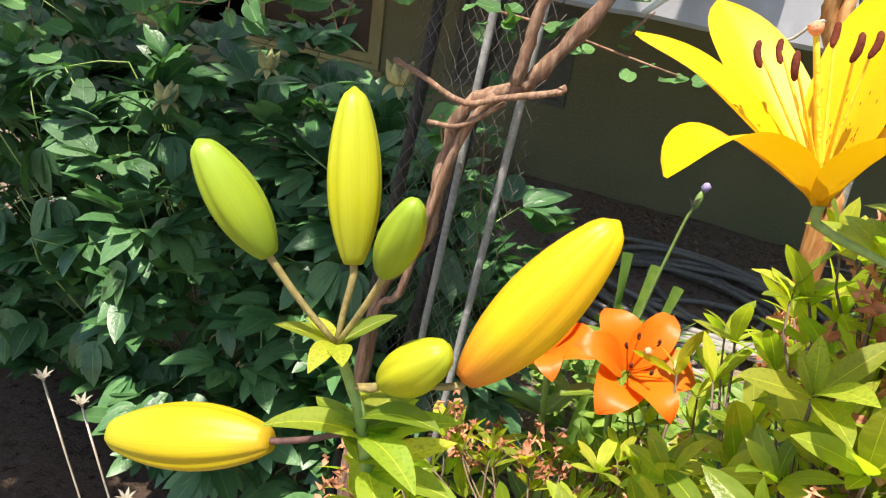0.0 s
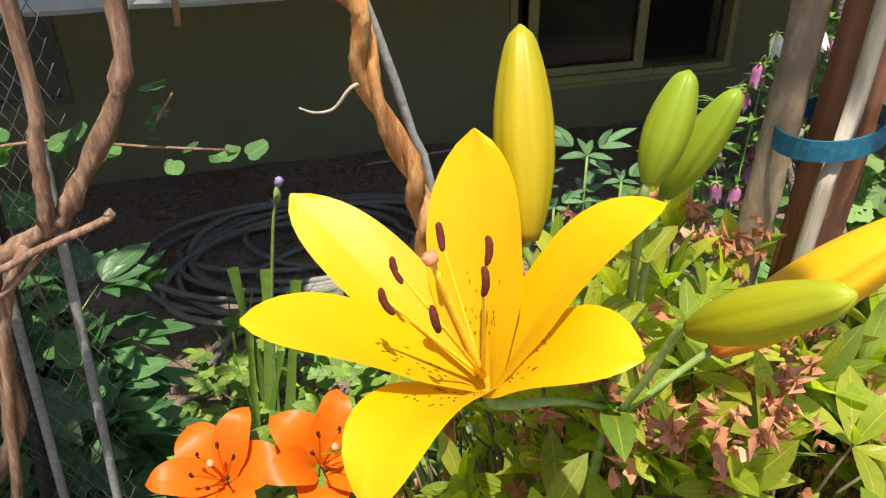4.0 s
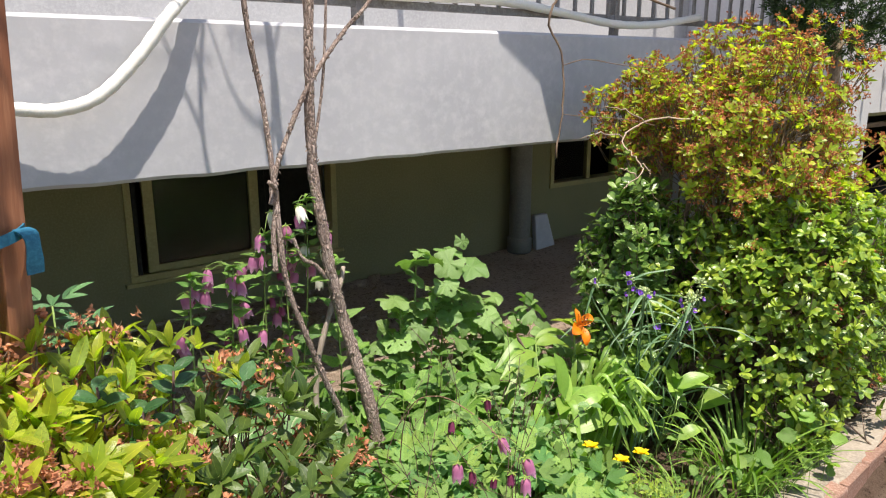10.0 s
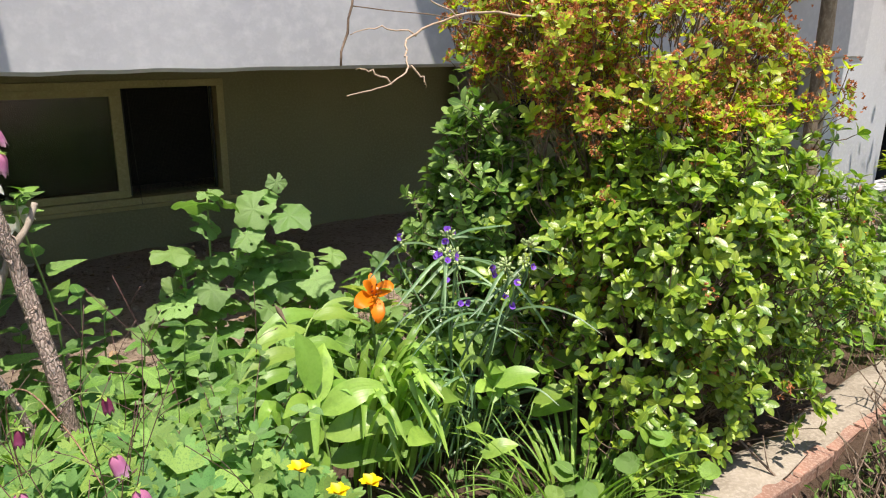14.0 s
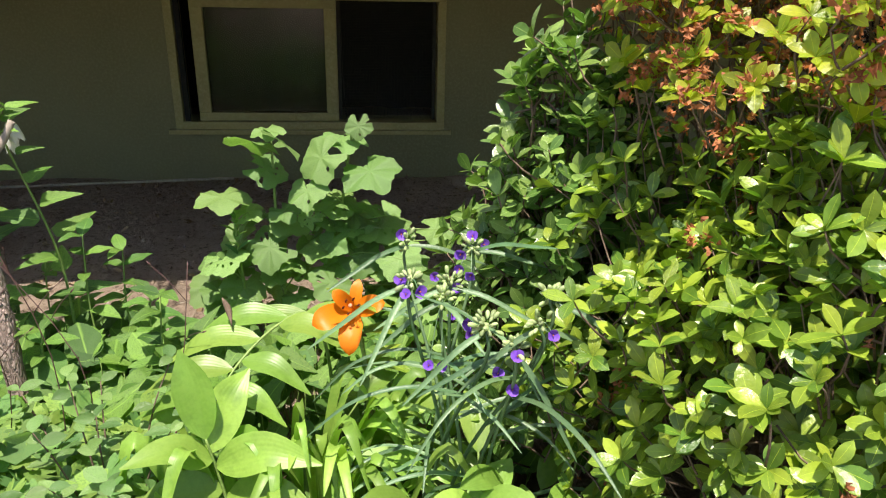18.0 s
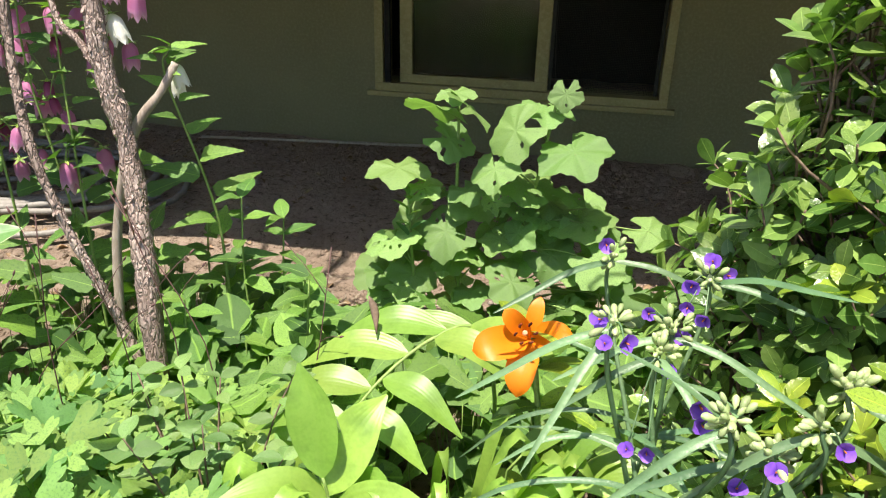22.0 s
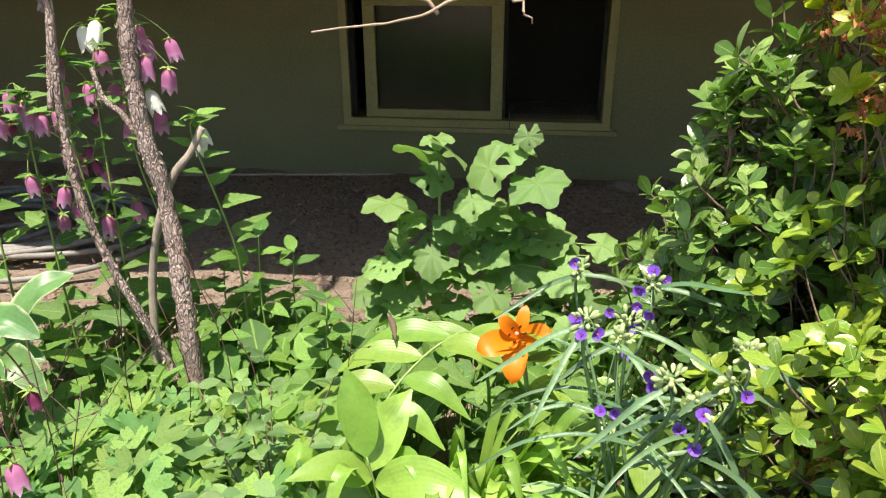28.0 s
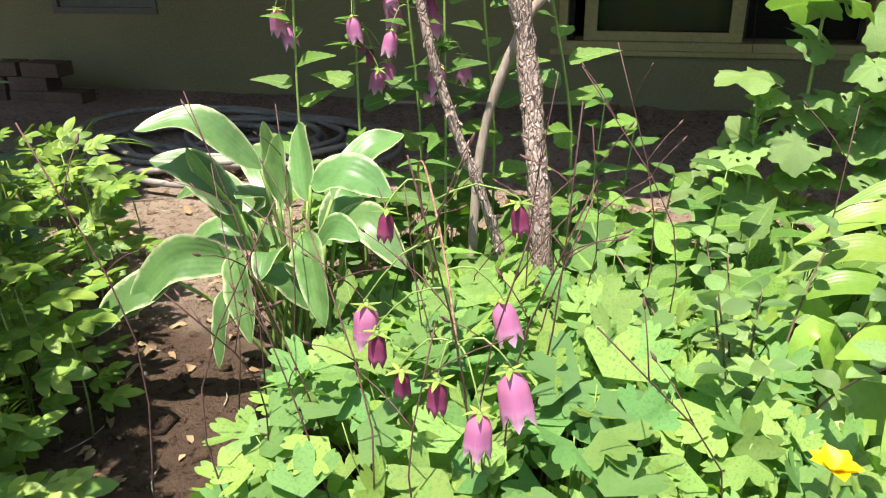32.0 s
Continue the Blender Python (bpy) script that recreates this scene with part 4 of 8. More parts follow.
# ---- next house ----
def next_house():
    h = thing("neighbour_house", (6.5, -0.4, 0.0), "white rendered house wing with a low dark opening", "house")
    holes = [(5.03, 8.6, 0.1, 0.96)]
    M_NEXT = surface("white_wall_paint", (0.5, 0.5, 0.525), (0.45, 0.45, 0.47), (0.55, 0.55, 0.57), grain=50, blotch=2, rough=0.85)
    o = wall_with_holes("wall", 4.3, 12.0, -0.3, 3.4, -1.36, -1.17, holes, M_NEXT)
    adopt(o, h)
    adopt(part("return_wall", box(4.62, 4.75, -1.168, 0.3, -0.3, 3.4), M_NEXT, None), h)
    part("lintel", box(5.03, 8.6, -1.32, -1.24, 0.93, 0.96), M_WALL, h)
    # The inside of the opening is painted near-black to look unlit.
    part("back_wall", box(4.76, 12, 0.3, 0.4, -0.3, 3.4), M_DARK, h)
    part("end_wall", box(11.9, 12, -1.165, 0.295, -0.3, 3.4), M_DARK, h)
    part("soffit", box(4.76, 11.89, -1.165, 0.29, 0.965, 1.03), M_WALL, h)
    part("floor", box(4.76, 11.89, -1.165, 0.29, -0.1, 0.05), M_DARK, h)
    part("roof", box(4.3, 12, -1.5, 0.5, 3.4, 3.5), M_WALL, h)
    part("post", box(5.3, 5.36, -1.1, -1.04, 0.0, 0.96, 0.004), M_TWIG, h)
    part("rail", box(5.05, 8.4, -1.12, -1.08, 0.8, 0.84, 0.004), M_TWIG, h)


next_house()


def far_tree():
    rng = np.random.default_rng(71)
    t = thing("garden_tree", (5.78, -2.05, 0.0), "leaning grey-barked tree hung with creeper", "tree")
    tube("trunk", spline([(5.74, -2.05, -0.05), (5.8, -2.05, 0.35), (5.84, -2.04, 0.8), (6.02, -2.03, 1.25), (6.3, -2.0, 1.9), (6.4, -2.0, 2.8)], 30), np.linspace(0.105, 0.07, 30), M_BARK2, t, 14, 0.05, 3)
    runs, leaves = [], []
    lt = [blade(1, 0.6, 4, 0.9, 0.8, 0.2, 0.4)]
    for i in range(34):
        x, y = 5.7 + rng.random() * 0.9, -2.05 + rng.random() * 0.2
        z0, z1 = rng.uniform(0.9, 1.6), rng.uniform(1.8, 2.6)
        pts = spline([(x, y, z0), (x + rng.normal() * 0.08, y, (z0 + z1) / 2), (x + rng.normal() * 0.1, y, z1)], 8)
        runs.append((pts, 0.004, 0.003))
        for p in pts[3:]:
            for _ in range(6):
                leaves.append((lt[0], p + rng.normal(size=3) * 0.08, facing(rng.normal(size=3), rng.normal(size=3)), rng.uniform(0.025, 0.05)))
    for i in range(1100):
        p = vec(6.0, -1.85, 2.2) + rng.normal(size=3) * vec(0.5, 0.35, 0.32)
        if p[2] > 1.45 + 0.3 * rng.random():
            leaves.append((lt[0], p, facing(rng.normal(size=3), rng.normal(size=3)), rng.uniform(0.04, 0.08)))
    for c, r, n in (((4.85, -2.05, 1.66), (0.22, 0.14, 0.16), 420), ((5.25, -2.05, 1.62), (0.24, 0.15, 0.2), 520), ((5.7, -2.0, 1.68), (0.25, 0.15, 0.18), 420), ((5.2, -2.05, 1.25), (0.1, 0.08, 0.2), 110), ((4.68, -2.05, 1.4), (0.12, 0.08, 0.12), 70), ((5.5, -2.0, 1.3), (0.14, 0.1, 0.16), 130)):
        for _ in range(n):
            leaves.append((lt[0], np.array(c) + rng.normal(size=3) * np.array(r), facing(rng.normal(size=3), rng.normal(size=3)), rng.uniform(0.035, 0.065)))
    tubes("creeper_mass", runs, M_TWIG, t, 4, "thin hanging creeper stems")
    bulk("crown", leaves, M_TREELEAF, t)
    t = thing("yew_bush", (3.42, -1.82, 0.0), "dark green clipped evergreen rising behind a hedge", "shrub")
    needle = [blade(1, 0.16, 2, droop=0.2)]
    items = []
    for pos, ax in shoots(rng, (3.4, -1.78, 1.74), (0.42, 0.3, 0.4), 2100, -0.95, 0.72, 0.2, seed=5):
        items += whorl(rng, pos, ax, needle, 8, 0.05, (15, 70))
    bulk("crown", items, M_DARKLEAF, t)
    tube("trunk", spline([(3.42, -1.82, -0.05), (3.41, -1.8, 0.7), (3.4, -1.78, 1.5)], 10), np.linspace(0.05, 0.03, 10), M_BARK2, t, 10)


far_tree()

# ---- stake and tied tree ----
M_WOOD = surface("stained_stake", (0.22, 0.09, 0.045), (0.15, 0.055, 0.03), (0.3, 0.14, 0.075), grain=60, blotch=10, rough=0.6, relief=0.002, squeeze=(3, 3, 0.12))
M_CANE = surface("grey_cane", (0.42, 0.37, 0.28), (0.33, 0.28, 0.21), (0.52, 0.47, 0.38), grain=90, blotch=10, rough=0.7, squeeze=(2, 2, 0.3))
M_TAPE = surface("blue_tape", (0.012, 0.13, 0.22), (0.01, 0.1, 0.17), (0.03, 0.19, 0.28), grain=200, blotch=25, rough=0.6, relief=0.0008)


def staked_tree():
    bm = box(-0.014, 0.014, -0.014, 0.014, -0.1, 2.4, 0.002)
    t = thing("wooden_stake", (-0.92, -2.775, 0.0), "reddish brown square wooden garden stake", "stake")
    ob = part("stake_body", bm, M_WOOD, None)
    ob.matrix_basis = pose(-0.92, -2.775, 0, 0.5, 2.3, 12)
    adopt(ob, t)
    t = thing("bamboo_cane", (-0.97, -2.83, 0.0), "thin weathered cane beside a stake", "cane")
    tube("cane", spline([(-0.95, -2.79, -0.05), (-0.908, -2.80, 1.0), (-0.896, -2.80, 1.13), (-0.879, -2.79, 1.38), (-0.84, -2.78, 2.2)], 14), 0.0052, M_CANE, t, 8)
    t = thing("young_tree", (-0.97, -2.78, 0.0), "slim young tree with grey-brown bark tied to a stake", "tree")
    tr = spline([(-0.95, -2.72, -0.05), (-0.935, -2.74, 0.6), (-0.916, -2.76, 1.0), (-0.908, -2.76, 1.12), (-0.903, -2.757, 1.255), (-0.909, -2.76, 1.285), (-0.897, -2.76, 1.37), (-0.9, -2.76, 1.7), (-0.93, -2.78, 2.3)], 60)
    rad = [0.0125 - 0.00006 * i + 0.004 * math.exp(-((i - 31) / 1.6) ** 2) for i in range(60)]
    tube("trunk", tr, rad, M_BARK2, t, 12, 0.07, 5)
    rng = np.random.default_rng(5)
    leaves, runs = [], []
    lt = [blade(1, 0.45, 5, 0.9, 0.8, 0.2, d) for d in (0.3, 0.8)]
    for i in range(12):
        a = rng.random() * 6.28
        b = vec(-0.93, -2.78, rng.uniform(1.95, 2.3))
        e = b + vec(math.cos(a) * rng.uniform(0.2, 0.55), math.sin(a) * 0.35, rng.uniform(0.1, 0.6))
        runs.append((spline([b, (b + e) / 2 + vec(0, 0, 0.05), e], 6), 0.006, 0.002))
        for _ in range(24):
            s = rng.uniform(0.4, 1.0)
            leaves.append((lt[rng.integers(2)], b + (e - b) * s + rng.normal(size=3) * 0.05, facing(rng.normal(size=3), rng.normal(size=3) + vec(0, 0, 1)), rng.uniform(0.05, 0.08)))
    tubes("branchwork", runs, M_BARK2, t, 6)
    bulk("crown", leaves, M_CAM, t)
    t = thing("tie_tape", (-0.93, -2.83, 1.1), "blue woven tape tying a tree to its stake", "tape")
    ring = []
    for i in range(25):
        a = i / 24 * 6.283
        ring.append(vec(-0.889 + 0.032 * math.cos(a), -2.778 + 0.03 * math.sin(a) * (1.0 if math.sin(a) > 0 else 1.15), 1.122 + 0.008 * math.cos(a)))
    V, F_ = [], []
    for i, p in enumerate(ring):
        V += [p - vec(0, 0, 0.0065), p + vec(0, 0, 0.0065)]
        if i:
            F_.append((2 * i - 2, 2 * i, 2 * i + 1, 2 * i - 1))
    ob = part("band", mesh_of("band", V, F_, M_TAPE, smooth=False), M_TAPE, t)
    ob.modifiers.new("thick", "SOLIDIFY").thickness = 0.002
    path = spline([(-0.866, -2.803, 1.132), (-0.858, -2.81, 1.126), (-0.857, -2.812, 1.105), (-0.858, -2.81, 1.082)], 10)
    V, F_ = [], []
    for i, p in enumerate(path):
        wdt = 0.0085 + 0.001 * math.sin(i)
        V += [p + vec(-wdt, -0.003, 0), p + vec(wdt, 0.004, 0)]
        if i:
            F_.append((2 * i - 2, 2 * i - 1, 2 * i + 1, 2 * i))
    ob = part("loose_end", mesh_of("loose_end", V, F_, M_TAPE, smooth=False), M_TAPE, t)
    ob.modifiers.new("thick", "SOLIDIFY").thickness = 0.002


staked_tree()

# ---- bare-stemmed shrub with scaly trunks ----
def scaly_tree():
    t = thing("scaly_tree", (0.15, -1.95, 0.0), "small tree with several bare scaly grey trunks", "tree")
    runs = {
        "trunk": ([(0.17, -2.0, -0.05), (0.155, -1.95, 0.2), (0.13, -1.9, 0.4), (0.105, -1.86, 0.55), (0.075, -1.85, 0.7), (0.062, -1.83, 0.85), (0.056, -1.8, 1.0), (0.053, -1.8, 1.2), (0.063, -1.8, 1.49), (0.08, -1.78, 2.2), (0.02, -1.78, 3.3)], 0.0165, 0.010),
        "second_trunk": ([(0.13, -1.93, 0.02), (0.075, -1.91, 0.18), (0.04, -1.92, 0.3), (0.0, -1.92, 0.4), (-0.05, -1.91, 0.55), (-0.085, -1.87, 0.72), (-0.085, -1.83, 0.98), (-0.092, -1.8, 1.21), (-0.13, -1.8, 1.48), (-0.16, -1.78, 2.1), (-0.2, -1.78, 2.6), (-0.1, -1.78, 3.3)], 0.0095, 0.0065),
        "pale_stub": ([(0.01, -1.87, -0.05), (0.01, -1.84, 0.2), (0.03, -1.82, 0.4), (0.09, -1.81, 0.57), (0.14, -1.79, 0.64), (0.165, -1.77, 0.69)], 0.0105, 0.007),
        "crossing_branch": ([(-0.1, -1.84, 0.93), (-0.078, -1.82, 1.01), (0.0, -1.81, 1.17), (0.071, -1.81, 1.287), (0.18, -1.8, 1.41), (0.27, -1.8, 1.498), (0.45, -1.76, 1.7)], 0.0075, 0.005),
        "cut_stub": ([(-0.11, -1.86, 0.74), (-0.1, -1.84, 0.85), (-0.085, -1.84, 0.96), (-0.12, -1.87, 1.0)], 0.008, 0.006),
        "thin_branch": ([(0.06, -1.8, 1.06), (0.1, -1.8, 1.27), (0.12, -1.8, 1.49), (0.16, -1.78, 1.9)], 0.0045, 0.0035),
        "side_branch": ([(0.08, -1.85, 0.66), (0.03, -1.84, 0.73), (-0.01, -1.83, 0.76), (-0.03, -1.82, 0.82)], 0.007, 0.005),
    }
    for i, (nm, (c, r0, r1)) in enumerate(runs.items()):
        n = 90 if i < 2 else 44
        pts = spline(c, n)
        rng = np.random.default_rng(90 + i)
        rad = np.linspace(r0, r1, n) * (1 + 0.16 * (rng.random(n) - 0.5)) * (1.25 if i < 1 else 1.0)
        V, F_ = tube_geo(pts, rad, 14, 0.17 if i != 2 else 0.05, 40 + i)
        flakes = [bare(V, F_)]
        if i in (0, 1, 3):
            for _ in range(420 if i == 0 else 190):
                k = rng.integers(1, n - 1)
                a = rng.random() * 6.28
                tang = unit(pts[k] - pts[k - 1])
                s1 = unit(np.cross(tang, vec(0.3, 0.8, 0.1)))
                rd = math.cos(a) * s1 + math.sin(a) * np.cross(tang, s1)
                flakes.append(moved(blade(0.014, 0.007, 3, 0.9, 0.4, 0.3, -0.5), pts[k] + rd * rad[k] * 0.97, facing(unit(tang * rng.choice([-1, 1]) + rd * 0.16 + rng.normal(size=3) * 0.25), rd), rng.uniform(0.4, 1.1)))
        skin = M_STUB if i == 2 else M_BARK
        part(nm, geo_mesh(nm, joined(flakes), skin), skin, t, "smooth pale dead stub" if i == 2 else "")
    runs = []
    rng = np.random.default_rng(7)
    for b, e in (((-0.19, -1.84, 1.6), (-0.55, -1.9, 2.4)), ((0.05, -1.79, 1.7), (-0.2, -2.0, 2.6)), ((0.05, -1.79, 1.9), (0.4, -1.9, 2.7)), ((-0.19, -1.82, 1.9), (0.1, -2.1, 2.7)), ((0.06, -1.78, 2.1), (0.0, -2.0, 3.0)), ((-0.2, -1.78, 2.5), (-0.42, -1.78, 3.2)), ((-0.18, -1.78, 2.65), (-0.3, -1.75, 3.3)), ((0.05, -1.78, 2.5), (-0.22, -1.78, 3.1)), ((0.04, -1.78, 2.4), (0.25, -1.76, 3.2))):
        b, e = np.array(b), np.array(e)
        runs.append((spline([b, (b + e) / 2 + rng.normal(size=3) * 0.05, e], 8), 0.006, 0.002))
        for _ in range(3):
            m = b + (e - b) * rng.uniform(0.3, 0.9)
            runs.append((spline([m, m + vec(rng.normal() * 0.1, -0.05, 0.15), m + vec(rng.normal() * 0.2, -0.1, 0.35)], 5), 0.003, 0.0012))
    tubes("bare_twigwork", runs, M_BARK2, t, 5)


scaly_tree()


# ---- lilies ----
def toned(name, base, mid, tip, lo=0.08, hi=0.4, trans=0.3, rough=0.42, speck=None):
    """Petal or bud skin: colours run from base to tip along the blade, with fine streaks."""
    m, nt, b = mat(name)
    uv = nt.nodes.new("ShaderNodeUVMap")
    sep = nt.nodes.new("ShaderNodeSeparateXYZ")
    nt.links.new(uv.outputs[0], sep.inputs[0])
    v = coords(nt)
    c = mix_col(nt, ramp(nt, sep.outputs[1], lo, hi), base, mid)
    c = mix_col(nt, ramp(nt, sep.outputs[1], 0.55, 1.0), c, tip)
    mp = nt.nodes.new("ShaderNodeMapping")
    mp.inputs["Scale"].default_value = (60, 2.5, 1)
    nt.links.new(uv.outputs[0], mp.inputs["Vector"])
    streak = noise_tex(nt, mp.outputs["Vector"], 1.0, 3)
    c = mix_col(nt, ramp(nt, streak, 0.5, 0.85), c, [x * 0.85 for x in mid])
    nt.links.new(c, b.inputs["Base Color"])
    b.inputs["Roughness"].default_value = rough
    b.inputs["Specular IOR Level"].default_value = 0.35
    bump(nt, b, streak, 0.12, 0.002)
    tr = nt.nodes.new("ShaderNodeBsdfTranslucent")
    nt.links.new(c, tr.inputs["Color"])
    ms = nt.nodes.new("ShaderNodeMixShader")
    ms.inputs[0].default_value = trans
    nt.links.new(b.outputs[0], ms.inputs[1])
    nt.links.new(tr.outputs[0], ms.inputs[2])
    nt.links.new(ms.outputs[0], nt.nodes["Material Output"].inputs["Surface"])
    return m


M_PETAL = toned("yellow_petal", (0.70, 0.42, 0.01), (0.76, 0.45, 0.003), (0.78, 0.48, 0.004))
M_ORANGE = toned("orange_petal", (0.75, 0.2, 0.01), (0.82, 0.17, 0.008), (0.8, 0.14, 0.01))
M_ORANGE2 = toned("soft_orange_petal", (0.8, 0.25, 0.01), (0.84, 0.23, 0.01), (0.82, 0.2, 0.01))
M_BUDG = toned("green_bud", (0.2, 0.3, 0.02), (0.27, 0.36, 0.018), (0.25, 0.36, 0.025), trans=0.2)
M_BUDSTALK = surface("bronze_bud_stalk", (0.26, 0.21, 0.07), (0.17, 0.13, 0.05), (0.34, 0.28, 0.11), grain=300, blotch=60, rough=0.6, relief=0.0006)
M_BUDYG = toned("lime_bud", (0.34, 0.37, 0.02), (0.42, 0.42, 0.012), (0.36, 0.41, 0.02), trans=0.2)
M_BUDY = toned("yellow_bud", (0.62, 0.18, 0.03), (0.8, 0.47, 0.01), (0.82, 0.52, 0.01), 0.0, 0.35, trans=0.2)
M_BUDYY = toned("golden_bud", (0.42, 0.27, 0.015), (0.5, 0.38, 0.01), (0.4, 0.38, 0.02), 0.0, 0.2, trans=0.2)
M_ANTHER = surface("rust_anther", (0.11, 0.02, 0.008), (0.07, 0.013, 0.006), (0.17, 0.035, 0.012), grain=900, blotch=200, rough=0.95, relief=0.001)
M_SPOT = surface("petal_speck", (0.2, 0.05, 0.01), (0.15, 0.04, 0.01), (0.25, 0.07, 0.01), rough=0.8)
M_STIG = surface("salmon_stigma", (0.7, 0.3, 0.16), (0.6, 0.22, 0.1), (0.75, 0.4, 0.25), grain=500, rough=0.5)


M_FILA = surface("yellow_filament", (0.86, 0.6, 0.03), (0.8, 0.54, 0.03), (0.9, 0.68, 0.06), grain=300, rough=0.5)


def petal_geo(O, axis, tip, width, bend=0.4, curl=0.0, n=16, cols=4, taper=(0.5, 2.4)):
    """A lily petal from throat O to tip: rises along the axis, then spreads; grooved midrib, wavy rim."""
    O, tip, axis = np.array(O, float), np.array(tip, float), unit(axis)
    L = np.linalg.norm(tip - O)
    out = unit(tip - O - axis * np.dot(tip - O, axis))
    p1 = O + (tip - O) * 0.33 + axis * L * bend
    p2 = O + (tip - O) * 0.70 + axis * L * curl
    V, UV, F_ = [], [], []
    prev = None
    for i in range(n + 1):
        s = i / n
        c = (1 - s) ** 3 * O + 3 * (1 - s) ** 2 * s * p1 + 3 * (1 - s) * s * s * p2 + s ** 3 * tip
        d = 3 * (1 - s) ** 2 * (p1 - O) + 6 * (1 - s) * s * (p2 - p1) + 3 * s * s * (tip - p2)
        d = unit(d)
        side = unit(np.cross(axis, out))
        nor = unit(np.cross(side, d))
        if np.dot(nor, axis) < 0 and i < n * 0.5:
            nor = -nor
        if prev is not None and np.dot(nor, prev) < 0:
            nor = -nor
        prev = nor
        w = width / 2 * (0.2 + 0.8 * min(1, s / 0.35) ** 0.8) * (max(0.0, 1 - max(0, (s - taper[0]) / (1 - taper[0])) ** taper[1])) ** 0.75
        w = max(w, width * 0.02)
        for k in range(-cols, cols + 1):
            u = k / cols
            lift = 0.26 * w * u * u * (1 - 0.6 * s) - 0.05 * width * math.exp(-(u / 0.16) ** 2) * (1 - s) + 0.03 * width * math.sin(9 * s + 3 * u) * abs(u) * s
            V.append(c + side * u * w + nor * lift)
            UV.append((u, s))
    k = 2 * cols + 1
    for i in range(n):
        for c_ in range(2 * cols):
            F_.append((i * k + c_, i * k + c_ + 1, (i + 1) * k + c_ + 1, (i + 1) * k + c_))
    return np.array(V), F_, np.array(UV)


def bud(parent, base, tip, R, material, label="", sides=45, n=24):
    """A closed lily bud: three-ridged spindle from base to tip."""
    base, tip = np.array(base, float), np.array(tip, float)
    rot = facing(tip - base, vec(0.2, -1, 0.4))
    L = np.linalg.norm(tip - base)
    V, UV, F_ = [], [], []
    for i in range(n + 1):
        s = i / n
        r = R * (math.sin(math.pi * (0.06 + 0.87 * s) ** 0.92)) ** 0.7
        r *= 1.0 if s < 0.92 else math.sqrt(max(0.01, 1 - ((s - 0.92) / 0.081) ** 2))
        for k in range(sides):
            th = 2 * math.pi * k / sides
            q = r * (1 + 0.05 * math.cos(3 * th) - 0.12 * max(0.0, math.cos(3 * th)) ** 10 - 0.035 * max(0.0, -math.cos(3 * th)) ** 16)
            V.append(base + rot @ vec(q * math.cos(th), L * s, q * math.sin(th)))
            UV.append((k / sides * 2 - 1, s))
    for i in range(n):
        for k in range(sides):
            k2 = (k + 1) % sides
            F_.append((i * sides + k, (i + 1) * sides + k, (i + 1) * sides + k2, i * sides + k2))
    F_.append(tuple(range(sides)))
    F_.append(tuple(n * sides + k for k in reversed(range(sides))))
    return part("bud", geo_mesh("bud", (np.array(V), F_, np.array(UV)), material), material, parent, label)


def stamens(parent, O, axis, height, spread, anther_len, filament, stigma_mat, tilt=vec(0, 0.25, 1)):
    axis = unit(axis)
    s1 = unit(np.cross(axis, vec(0.2, 1, 0.1)))
    s2 = np.cross(axis, s1)
    for i in range(6):
        a = i * 1.047 + 0.35
        rad = math.cos(a) * s1 + math.sin(a) * s2
        end = np.array(O) + axis * height * (1 - 0.05 * (i % 2)) + rad * spread
        f = tube("stamen", spline([np.array(O) + axis * 0.01, np.array(O) + axis * height * 0.55 + rad * spread * 0.5, end], 8), np.linspace(0.0011, 0.0006, 8), filament, parent, 6)
        d = unit(np.array(tilt) + rad * 0.25)
        p = [end + d * anther_len * t_ + rad * 0.0015 * (1 - (2 * abs(t_)) ** 2) for t_ in (-0.5, -0.4, -0.15, 0.15, 0.4, 0.5)]
        tube("anther", p, [0.0006, 0.0014, 0.0017, 0.0017, 0.0014, 0.0006], M_ANTHER, f, 8, 0.08, i, "rust-brown anther")
    top = np.array(O) + axis * height * 1.08
    st = tube("pistil", spline([np.array(O) + axis * 0.01, np.array(O) + axis * height * 0.6, top], 8), np.linspace(0.0019, 0.0014, 8), filament, parent, 8)
    tube("stigma", [top - axis * 0.002, top, top + axis * 0.003, top + axis * 0.004], [0.0014, 0.0032, 0.0036, 0.0012], stigma_mat, st, 9)


LB_T = [blade(1, 0.36, 8, 0.8, 0.75, 0.25, d, cols=2, seed=i) for i, d in enumerate((0.4, 0.9))]


def stem_leaves(rng, t, pts, n, size, material=M_AZ):
    items = []
    for i in range(n):
        p = pts[rng.integers(len(pts))]
        a = rng.random() * 6.28
        d = unit(vec(math.cos(a), math.sin(a), rng.uniform(0.1, 0.7)))
        items.append((LB_T[rng.integers(2)], p, facing(d), size * rng.uniform(0.7, 1.2)))
    singles("leaf", items, material, t)


